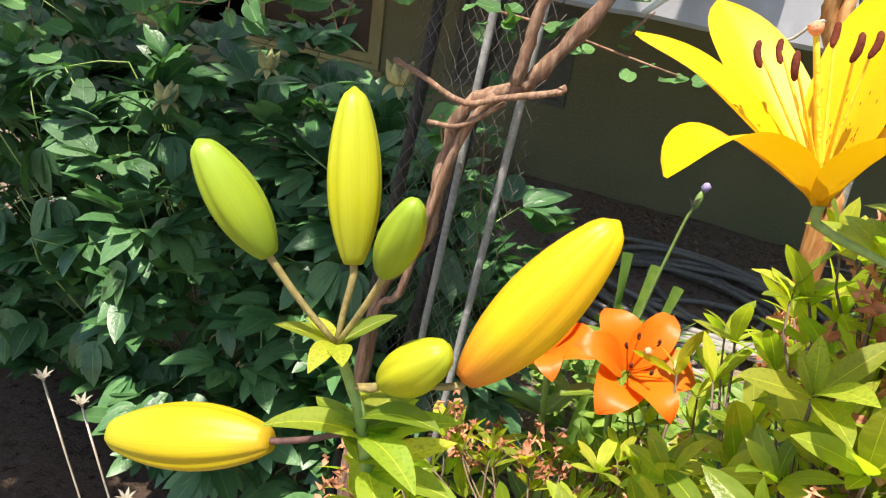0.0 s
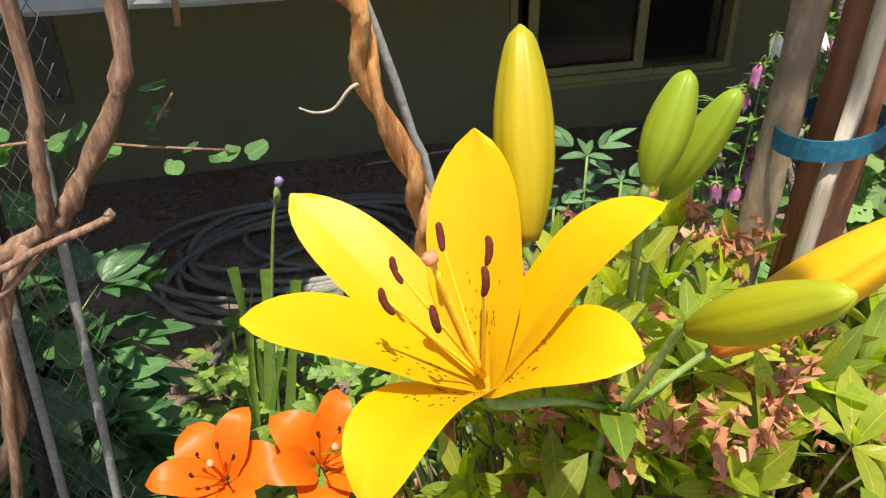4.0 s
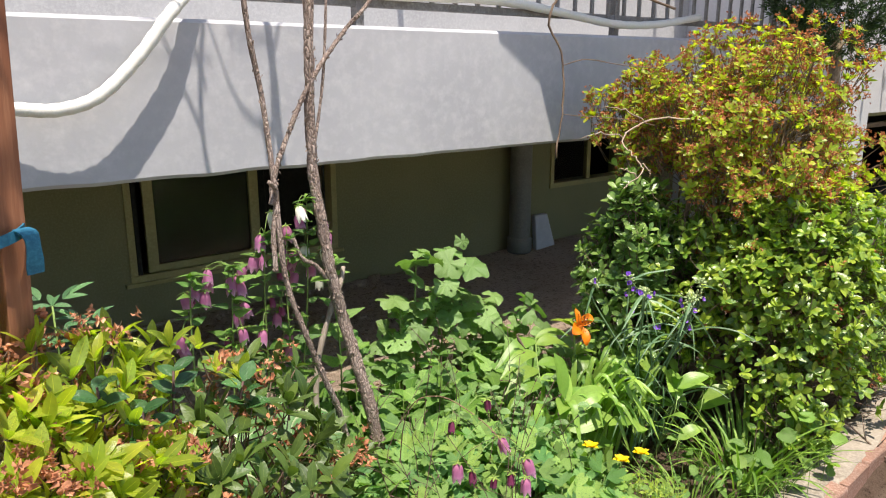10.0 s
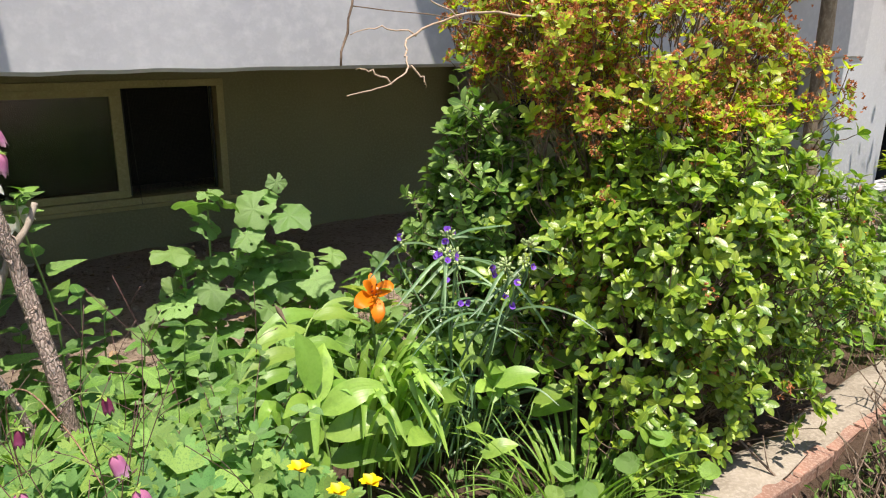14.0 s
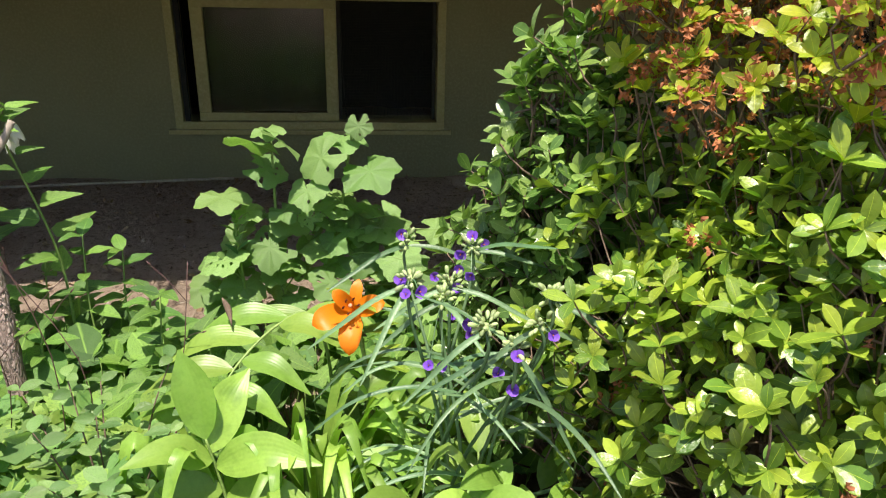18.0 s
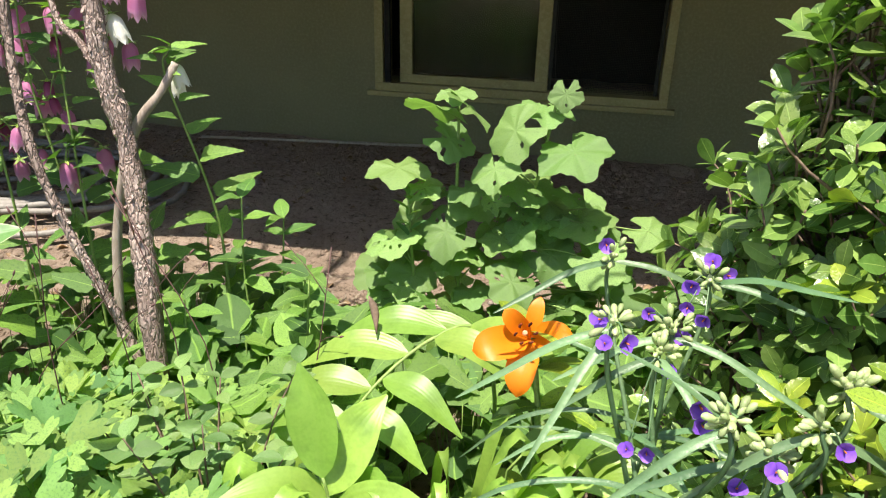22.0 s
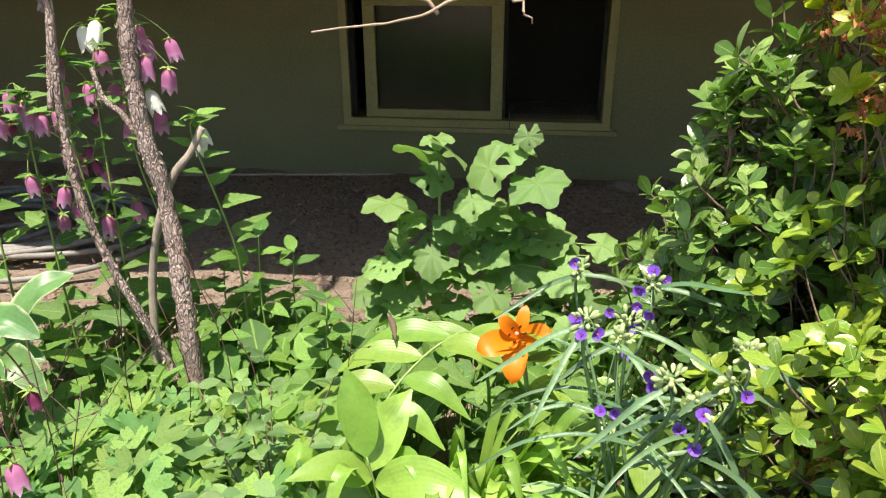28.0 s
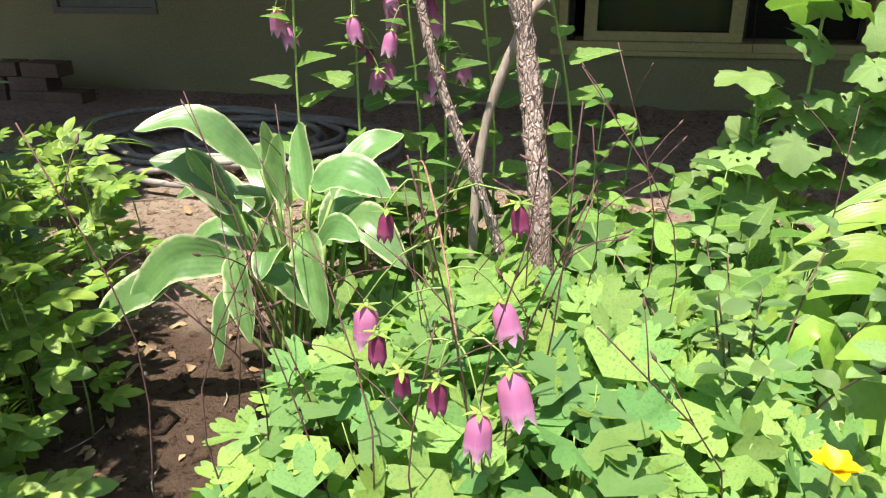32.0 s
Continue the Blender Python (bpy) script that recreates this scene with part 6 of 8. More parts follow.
def ground_weeds():
    """Mixed low leaves between the larger plants."""
    rng = np.random.default_rng(141)
    heart_t = [lobed(1.0, heart, 20, 0.3, 0.08, i, 2) for i in range(2)]
    oval_t = [blade(1, 0.55, 5, 0.85, 0.8, 0.25, 0.6, seed=i) for i in range(2)]
    saw_t = [toothed(d, 0.36) for d in (0.4, 0.9)]
    patches = [("violet_patch", (0.3, -1.85), (0.38, 0.36), 190, 0.22, heart_t, 0.062, M_CAM, "patch of dark green heart-shaped leaves round tree trunks"),
               ("nettle_patch", (0.58, -1.85), (0.36, 0.28), 190, 0.25, saw_t, 0.1, M_CAM, "low patch of pointed green leaves"),
               ("weed_patch", (-0.02, -1.78), (0.5, 0.28), 200, 0.25, saw_t, 0.098, M_CAM, "low leafy weeds in front of a house wall"),
               ("herb_patch", (0.95, -2.6), (0.45, 0.2), 130, 0.15, oval_t, 0.045, M_CAM, "bright green low herbs along a garden edge"),
               ("strawberry_patch", (-0.7, -2.62), (0.2, 0.2), 70, 0.28, heart_t, 0.035, M_COL, "low bright leaves beneath an azalea"),
               ("verge_plants", (2.9, -2.35), (1.0, 0.3), 620, 0.26, oval_t, 0.07, M_GRASS, "mixed green verge plants beside a brick kerb"),
               ("open_verge_plants", (5.7, -1.75), (0.7, 0.35), 380, 0.4, oval_t, 0.09, M_GRASS, "mixed green plants before a dark house opening"),
               ("kerb_patch", (1.24, -2.74), (0.24, 0.12), 60, 0.26, heart_t, 0.042, M_GRASS, "low round leaves beside a brick kerb"),
               ("shade_patch", (0.98, -1.95), (0.26, 0.36), 200, 0.22, heart_t, 0.045, M_CAM, "dark low leaves under an evergreen shrub"),
               ("lobed_leaf_patch", (1.1, -1.62), (0.24, 0.2), 80, 0.36, [lobed(1.0, palmate, 30, -0.15, 0.05, 5, 3)], 0.045, M_MAL, "low patch of lobed light green leaves"),
               ("path_weeds", (2.05, -3.0), (0.5, 0.12), 240, 0.12, oval_t, 0.035, M_CAM, "small green weeds along the outside of a brick kerb"),
               ("far_verge_plants", (4.5, -2.0), (0.9, 0.45), 500, 0.34, oval_t, 0.085, M_GRASS, "mixed green plants growing before a white house")]
    for nm, (cx, cy), (rx, ry), n, hmax, tm, size, m, label in patches:
        t = thing(nm, (cx, cy, 0.0), label, "plants")
        items, stalks = [], []
        for i in range(n):
            r, a = math.sqrt(rng.random()), rng.random() * 6.28
            x, y = cx + rx * r * math.cos(a), cy + ry * r * math.sin(a)
            z = bed_z(x, y) + hmax * rng.uniform(0.2, 1.0) * (1 - 0.5 * r * r)
            tilt = vec(rng.normal() * 0.6, -0.35 + rng.normal() * 0.55, 1)
            d = unit(np.cross(tilt, rng.normal(size=3)))
            items.append((tm[rng.integers(len(tm))], vec(x, y, z), facing(d, tilt), size * rng.uniform(0.65, 1.2)))
            stalks.append((spline([(x + rng.normal() * 0.02, y, bed_z(x, y) - 0.02), (x, y, z * 0.6), (x, y, z)], 4), 0.0014, 0.0009))
        if n < 260:
            singles("leaf", items, m, t)
        else:
            bulk("foliage", items, m, t)
        tubes("stalkwork", stalks, M_STEM, t, 4)


ground_weeds()


def mallow():
    rng = np.random.default_rng(151)
    t = thing("mallow_plant", (0.68, -1.5, 0.0), "tall mallow with large round lobed leaves eaten in holes", "plant")
    tm = []
    for i in range(6):
        g = lobed(1.0, palmate, 54, -0.18, 0.05, i, 6)
        ang = np.arctan2(g[0][:, 0], g[0][:, 1])
        g[0][:, 2] += 0.1 * np.hypot(g[0][:, 0], g[0][:, 1]) * np.abs(np.sin(ang * 2.3))
        gone = set()
        for _ in range((0, 3, 7, 1, 4, 0)[i]):
            f0 = int(rng.integers(54 * 2, 54 * 5))
            gone |= {f0, f0 + 1} | ({f0 + 54, f0 + 55} if rng.random() < 0.5 else set())
        tm.append((g[0], [f for k_, f in enumerate(g[1]) if k_ not in gone], g[2]))
    stems = [spline([(0.66, -1.5, -0.03), (0.64, -1.51, 0.3), (0.64, -1.52, 0.6)], 14), spline([(0.76, -1.49, -0.03), (0.79, -1.51, 0.3), (0.84, -1.52, 0.63)], 14), spline([(0.57, -1.52, -0.03), (0.55, -1.54, 0.2), (0.54, -1.55, 0.4)], 10)]
    for s in stems:
        tube("stem", s, np.linspace(0.005, 0.003, len(s)), M_STEM, t, 8)
    spots = [(0.599, 0.584, 0.066), (0.674, 0.594, 0.056), (0.632, 0.514, 0.056), (0.756, 0.551, 0.066), (0.815, 0.587, 0.061), (0.885, 0.52, 0.074), (0.518, 0.447, 0.066), (0.729, 0.478, 0.053), (0.793, 0.422, 0.071), (0.666, 0.37, 0.061), (0.615, 0.314, 0.066), (0.546, 0.196, 0.058), (0.447, 0.174, 0.066), (0.65, 0.11, 0.058), (0.913, 0.359, 0.071), (0.817, 0.308, 0.061), (0.775, 0.242, 0.058), (0.86, 0.279, 0.058), (0.64, 0.617, 0.04), (0.854, 0.623, 0.034), (0.512, 0.292, 0.061), (0.958, 0.3, 0.061), (0.717, 0.303, 0.061)]
    spots += [(rng.uniform(0.45, 0.92), rng.uniform(0.08, 0.42), rng.uniform(0.035, 0.055)) for _ in range(60)] + [(rng.uniform(0.84, 1.1), rng.uniform(0.1, 0.36), rng.uniform(0.032, 0.05)) for _ in range(30)]
    stalks = []
    for i, (x, z, r) in enumerate(spots):
        y = (-1.54 if i < 23 else -1.5) + rng.normal() * 0.03 - 0.12 * max(0, 0.3 - z)
        s = stems[int(np.argmin([abs(q[:, 0] - x).min() + (0.2 if q[-1, 2] < z - 0.1 else 0) for q in stems]))]
        k = int(np.argmin(abs(s[:, 2] - (z - 0.04))))
        p = vec(x, y, z)
        out = unit(vec(x - s[k][0], y - s[k][1] - 0.03, -0.1) + rng.normal(size=3) * 0.2)
        tilt = vec(out[0] * 0.35, -0.62, 0.75) + rng.normal(size=3) * 0.22
        out = unit(vec(out[0], out[1] - 0.35, -0.25))
        singles("leaf", [(tm[i % 6], p - out * r * 0.15, facing(out, tilt), r * 1.1)], M_MAL, t)
        stalks.append((spline([s[k], (s[k] + p) / 2 + vec(0, 0, 0.015), p], 6), 0.0022, 0.0014))
    tubes("leaf_stalkwork", stalks, M_STEM, t, 5)
    items = []
    for i in range(10):
        a = i * 2.4
        items.append((LB_T[0], vec(0.545, -1.56, 0.41 - 0.012 * i), facing(vec(math.cos(a), math.sin(a), 0.8)), 0.045))
    singles("young_leaf", items, M_COL, t)


mallow()


def broad_leaves():
    rng = np.random.default_rng(161)
    t = thing("daylily_clump", (0.84, -2.28, 0.0), "fan of arching bright green strap leaves", "plant")
    for i in range(44):
        a = rng.normal() * 0.9 - 0.9
        b = vec(0.82 + rng.normal() * 0.05, -2.26 + rng.normal() * 0.05, -0.01)
        reach, top = rng.uniform(0.1, 0.22), rng.uniform(0.22, 0.36)
        out = vec(math.cos(a), math.sin(a) * 0.8, 0)
        tipz = top - rng.uniform(-0.02, 0.12)
        ctrl = [b, b + out * reach * 0.25 + vec(0, 0, top * 0.62), b + out * reach * 0.65 + vec(0, 0, top), b + out * reach * 1.15 + vec(0, 0, tipz)]
        laid("leaf", curved(ctrl, rng.uniform(0.017, 0.027), 12, 1, 0.62, 0.5, 0.45, up=tuple(vec(0, -0.4, 0.6) - out * 0.8), seed=i), M_SOL, t)
    t = thing("strap_leaf_plant", (0.6, -2.3, 0.0), "few broad drooping strap leaves beside columbine", "plant")
    for i, c in enumerate(([(0.6, -2.28, -0.01), (0.565, -2.3, 0.2), (0.51, -2.31, 0.3), (0.476, -2.33, 0.15)], [(0.61, -2.26, -0.01), (0.62, -2.3, 0.22), (0.6, -2.36, 0.31), (0.57, -2.43, 0.2)], [(0.62, -2.25, -0.01), (0.66, -2.27, 0.24), (0.7, -2.31, 0.3), (0.74, -2.36, 0.24)], [(0.6, -2.25, -0.01), (0.56, -2.22, 0.22), (0.52, -2.2, 0.28), (0.47, -2.2, 0.22)], [(0.61, -2.24, -0.01), (0.6, -2.24, 0.2), (0.59, -2.25, 0.34)])):
        laid("leaf", curved(c, 0.034, 14, 2, 0.75, 0.6, 0.3, up=(-0.25, -0.6, 0.75), seed=i), M_SOL, t)

    def seal(base, st, leaves, w):
        tube("stem", st, np.linspace(0.004, 0.002, len(st)), M_STEM, base, 7)
        for i, (k, d, L, up) in enumerate(leaves):
            p, d = st[k], unit(d)
            sag = vec(0, 0, 0.16 * L)
            laid("leaf", curved([p, p + d * L * 0.6 + sag, p + d * L * 1.25 - sag * 0.3], w * rng.uniform(0.8, 1.0), 12, 3, 0.72, 0.95, 0.22, 0.06, up, i), M_SOL, base)

    t = thing("solomons_seal", (0.8, -1.98, 0.0), "arching plant with paired wide ribbed leaves", "plant", "solomon's seals")
    st = spline([(0.8, -1.98, -0.02), (0.8, -2.0, 0.24), (0.77, -2.04, 0.38), (0.71, -2.1, 0.385), (0.65, -2.17, 0.345), (0.62, -2.22, 0.3)], 22)
    lv = []
    for i in range(9):
        k = 8 + int(i * 1.6)
        if i % 2:
            lv.append((k, vec(0.85, -0.3, -0.05 - 0.05 * i), 0.13 - 0.004 * i, (0.15, -0.35, 0.95)))
        else:
            lv.append((k, vec(-1.0, -0.05, -0.22), 0.165 - 0.006 * i, (-0.1, -0.35, 0.95)))
    seal(t, st, lv, 0.056)
    tube("seed_pod", spline([(0.64, -2.12, 0.4), (0.632, -2.1, 0.425), (0.622, -2.095, 0.445)], 6), [0.001, 0.003, 0.0055, 0.006, 0.004, 0.001], M_TWIG, t, 8, 0.1, 4, "dry brown seed pod")
    t = thing("solomons_seal", (0.67, -2.3, 0.0), "upright plant with wide oval pleated leaves", "plant", "solomon's seals")
    st = spline([(0.675, -2.3, -0.02), (0.655, -2.31, 0.12), (0.64, -2.31, 0.22), (0.625, -2.31, 0.3)], 18)
    seal(t, st, [(17, vec(-0.2, 0.15, 1.0), 0.13, (0.1, -1.0, 0.3)), (14, vec(-0.75, -0.5, 0.35), 0.12, (-0.3, -0.5, 0.8)), (13, vec(0.95, -0.25, 0.22), 0.15, (0.1, -0.75, 0.7)), (10, vec(-0.8, -0.35, -0.05), 0.13, (-0.3, -0.7, 0.7)), (9, vec(0.9, -0.4, 0.02), 0.155, (0.1, -0.7, 0.75)), (6, vec(-0.9, -0.4, -0.05), 0.13, (-0.1, -0.6, 0.8)), (5, vec(0.9, -0.35, -0.02), 0.14, (0.1, -0.6, 0.8)), (15, vec(0.35, 0.5, 0.7), 0.12, (0.1, -0.8, 0.5))], 0.074)
    t = thing("oval_leaf_clump", (0.98, -2.2, 0.0), "clump of smooth oval green leaves under a spiderwort", "plant")
    for i in range(34):
        x, y, z = rng.uniform(0.86, 1.22), rng.uniform(-2.52, -2.12), rng.uniform(0.1, 0.3)
        a = rng.uniform(0, 6.28)
        d = unit(vec(math.cos(a), math.sin(a) * 0.7 - 0.2, 0.35))
        L = rng.uniform(0.08, 0.13)
        p = vec(x, y, z)
        tube("stalk", spline([(x * 0.6 + 0.4, y * 0.6 - 0.92, -0.01), (x - d[0] * 0.03, y, z * 0.7), p], 5), 0.0018, M_STEM, t, 5)
        laid("leaf", curved([p, p + d * L * 0.5 + vec(0, 0, 0.012), p + d * L], L * 0.46, 8, 2, 0.85, 0.7, 0.2, 0.05, (d[0] * -0.3, -0.45, 1), i), M_SOL, t)


broad_leaves()


def hosta():
    rng = np.random.default_rng(171)
    t = thing("hosta", (-0.27, -2.12, 0.0), "hosta with pale-edged ribbed leaves in bare soil", "plant")
    spec = [((-0.40, -2.22, 0.23), (-0.534, -2.273, 0.141), 0.078, 0.02), ((-0.285, -2.22, 0.275), (-0.48, -2.25, 0.17), 0.074, 0.05), ((-0.262, -2.15, 0.4), (-0.41, -2.235, 0.476), 0.055, 0.045), ((-0.295, -2.17, 0.33), (-0.42, -2.2, 0.42), 0.062, 0.03),
            ((-0.224, -2.18, 0.36), (-0.2, -2.2, 0.472), 0.054, 0.0), ((-0.275, -2.24, 0.3), (-0.233, -2.3, 0.18), 0.07, 0.02), ((-0.18, -2.2, 0.32), (-0.136, -2.25, 0.19), 0.072, 0.03), ((-0.29, -2.25, 0.24), (-0.3, -2.29, 0.12), 0.04, 0.015), ((-0.205, -2.1, 0.36), (-0.07, -2.1, 0.35), 0.074, 0.03),
            ((-0.31, -2.1, 0.31), (-0.49, -2.05, 0.3), 0.055, 0.04), ((-0.3, -2.16, 0.29), (-0.353, -2.2, 0.445), 0.055, 0.0), ((-0.25, -2.02, 0.3), (-0.32, -1.88, 0.4), 0.07, 0.02), ((-0.2, -2.03, 0.31), (-0.1, -1.92, 0.4), 0.07, 0.03), ((-0.3, -2.02, 0.28), (-0.45, -1.88, 0.33), 0.065, 0.04), ((-0.245, -2.1, 0.32), (-0.27, -2.11, 0.465), 0.056, 0.0), ((-0.16, -2.12, 0.3), (-0.03, -2.17, 0.26), 0.068, 0.04)]
    for i in range(6):
        b = vec(rng.uniform(-0.36, -0.14), rng.uniform(-2.22, -2.0), rng.uniform(0.14, 0.33))
        spec.append((tuple(b), tuple(b + vec(rng.uniform(-0.12, 0.05), rng.uniform(-0.08, 0.0), rng.uniform(-0.1, 0.09))), 0.058, 0.02))
    for i in range(6):
        a = i * 2.4
        b = vec(-0.25 + 0.06 * math.cos(a), -2.1 + 0.05 * math.sin(a), 0.22 + 0.06 * rng.random())
        spec.append((tuple(b), tuple(b + vec(0.12 * math.cos(a), 0.1 * math.sin(a), rng.uniform(-0.06, 0.08))), 0.056, 0.03))
    for i, (b, tp, w, arch) in enumerate(spec):
        b, tp = np.array(b), np.array(tp)
        root = vec(-0.26 + rng.normal() * 0.025, -2.12 + rng.normal() * 0.025, -0.02)
        tube("leaf_stalk", spline([root, root * 0.45 + b * 0.55 + vec(0, 0, 0.03), b], 7), np.linspace(0.0042, 0.003, 7), M_STEM, t, 6)
        mid = (b + tp) / 2 + vec(0, 0, arch)
        g = curved([b, mid, tp], w * 0.97, 14, 5, 0.8, 0.62, 0.24, 0.1, (-0.1, -0.6, 0.8) if abs(tp[2] - b[2]) < 0.1 else (-0.35, -0.9, 0.25), i)
        laid("leaf", g, M_HOS, t)


hosta()


def spiderwort():
    rng = np.random.default_rng(181)
    t = thing("spiderwort", (1.03, -2.32, 0.0), "spiderwort with long strap leaves, pale buds and small violet flowers", "flower")
    violet = toned("violet_petal", (0.1, 0.03, 0.36), (0.24, 0.09, 0.64), (0.34, 0.17, 0.72), trans=0.35, rough=0.5)
    pale = leafy("pale_sepal", (0.5, 0.58, 0.3), (0.37, 0.47, 0.2), (1.1, 1.3, 0.7), gloss=0.5, through_light=0.3)
    clusters = [(1.134, -2.435, 0.607), (1.123, -2.435, 0.568), (1.045, -2.46, 0.579), (1.092, -2.43, 0.527), (0.951, -2.14, 0.569), (0.998, -2.33, 0.557), (1.012, -2.3, 0.565), (0.95, -2.35, 0.595), (1.055, -2.21, 0.585)]
    blooms = [(1.024, -2.43, 0.569), (1.028, -2.435, 0.553), (1.139, -2.445, 0.554), (1.069, -2.43, 0.485), (1.092, -2.43, 0.458), (1.093, -2.445, 0.521), (0.943, -2.37, 0.581), (0.96, -2.375, 0.589), (0.938, -2.34, 0.59), (1.025, -2.285, 0.548), (1.022, -2.25, 0.483),
              (0.992, -2.24, 0.549), (1.032, -2.24, 0.562), (1.036, -2.22, 0.58), (1.05, -2.25, 0.556), (1.057, -2.2, 0.6), (1.074, -2.2, 0.586), (0.995, -2.38, 0.47), (0.976, -2.38, 0.47), (0.941, -2.145, 0.585)]
    span = [[vec(1, -0.25, -0.1), vec(0.9, 0.1, -0.35)], [vec(1, -0.1, -0.25), vec(-0.8, -0.2, -0.3)], [vec(-0.9, -0.25, -0.35), vec(-0.5, 0.3, 0.35)], [vec(-1, -0.2, -0.25), vec(0.5, -0.3, -0.6)], [vec(1, -0.2, 0.05), vec(-0.7, -0.3, 0.1)], [vec(-1, -0.3, -0.3), vec(0.3, -0.6, 0.1)], [vec(0.9, -0.5, 0.1), vec(-0.8, -0.2, -0.2)], [vec(-1, -0.1, -0.15), vec(-0.4, -0.7, -0.4)], [vec(1, -0.15, 0.1), vec(0.7, -0.5, 0.5)]]
    v, f = tube_geo([(0, -0.004, 0), (0, 0, 0), (0, 0.004, 0)], [0.002, 0.005, 0.002], 8)
    hub_me = mesh_of("bud_cluster", v, f, pale)
    v, f = tube_geo([(0, 0, 0), (0, 0.005, 0.0), (0, 0.010, 0.001), (0, 0.0135, 0.001), (0, 0.0155, 0.001)], [0.0008, 0.0032, 0.0038, 0.0028, 0.0006], 8)
    bud_me = mesh_of("bud", v, f, pale)

    def strap(p, d, L, w=0.011, droop=0.5):
        d = unit(d)
        side = tuple(vec(-d[0] * 0.7, -0.35, 0.9))
        c = [p, p + d * L * 0.35 + vec(0, 0, 0.04 * L), p + d * L * 0.7 - vec(0, 0, 0.05 * droop * L), p + d * L - vec(0, 0, 0.22 * droop * L)]
        laid("leaf", curved(c, w, 14, 1, 0.5, 0.42, 0.5, up=side, seed=int(L * 1e4)), M_SPI, t)

    for i, c in enumerate(clusters):
        p = vec(*c)
        base = vec(1.03 + rng.normal() * 0.035, -2.31 + rng.normal() * 0.03, -0.01)
        st = spline([base, base * 0.55 + p * 0.45 + vec(0, 0.01, 0.05), p - vec(0, 0, 0.06), p - vec(0, 0, 0.004)], 20)
        tube("stalk", st, np.linspace(0.0036, 0.0022, 20), M_SPI, t, 7)
        for d in span[i]:
            strap(p - vec(0, 0, 0.008), d + rng.normal(size=3) * 0.08 - vec(0, 0, 0.25), rng.uniform(0.11, 0.17), 0.0085, 0.3)
        for k in range(5):
            q = st[1 + int(k * 2.4)]
            a = rng.uniform(2.6, 5.2) if k % 3 else rng.uniform(-1.2, 0.9)
            strap(q, vec(math.cos(a), math.sin(a) * 0.7, rng.uniform(0.1, 0.5)), rng.uniform(0.16, 0.27), rng.uniform(0.006, 0.0085), rng.uniform(1.0, 2.0))
        ob = new("bud_cluster", hub_me)
        ob.matrix_basis = m4(p, facing(rng.normal(size=3)), 1.0)
        adopt(ob, t)
        for _ in range(26 if i in (0, 2, 3) else 15):
            d = unit(rng.normal(size=3) + vec(0, -0.1, 0.25))
            bo = new("bud", bud_me)
            bo.parent = ob
            bo.matrix_basis = m4(d * rng.uniform(0.003, 0.014), facing(d), rng.uniform(0.65, 1.05))
    for i in range(18):
        a = rng.random() * 6.28
        strap(vec(1.03 + 0.07 * math.cos(a), -2.32 + 0.06 * math.sin(a), rng.uniform(0.0, 0.18)), vec(math.cos(a), math.sin(a) * 0.7 - 0.2, rng.uniform(0.5, 1.0)), rng.uniform(0.2, 0.3), 0.008, rng.uniform(1.2, 2.2))
    pet = blade(1, 1.15, 6, 0.8, 0.5, 0.15, -0.5, cols=3, wave=0.12)
    bloom = joined([moved(pet, (0, 0, 0), facing(vec(math.cos(a), math.sin(a), 0.5), vec(0, 0, 1)), 0.0105) for a in (0, 2.09, 4.19)])
    bloom_me = geo_mesh("bloom", bloom, violet)
    v, f = tube_geo([(0, 0, 0), (0, 0, 0.004), (0, 0, 0.006)], [0.0005, 0.0008, 0.0003], 7)
    eye_me = mesh_of("anther", v, f, M_BUDY)
    for x, y, z in blooms:
        p = vec(x, y, z)
        c = vec(*min(clusters, key=lambda h: math.dist(h, (x, y, z))))
        tube("bloom_stalk", spline([c, (c + p) / 2 + vec(0, 0.004, 0.006), p], 6), 0.0009, M_SPI, t, 5)
        ob = new("bloom", bloom_me)
        look_to = unit(vec(rng.normal() * 0.5, -1, 0.45 + rng.normal() * 0.4))
        ob.matrix_basis = m4(p, facing(np.cross(look_to, unit(rng.normal(size=3))), look_to), rng.uniform(1.0, 1.3))
        adopt(ob, t)
        e = new("anther", eye_me)
        e.parent = ob


spiderwort()


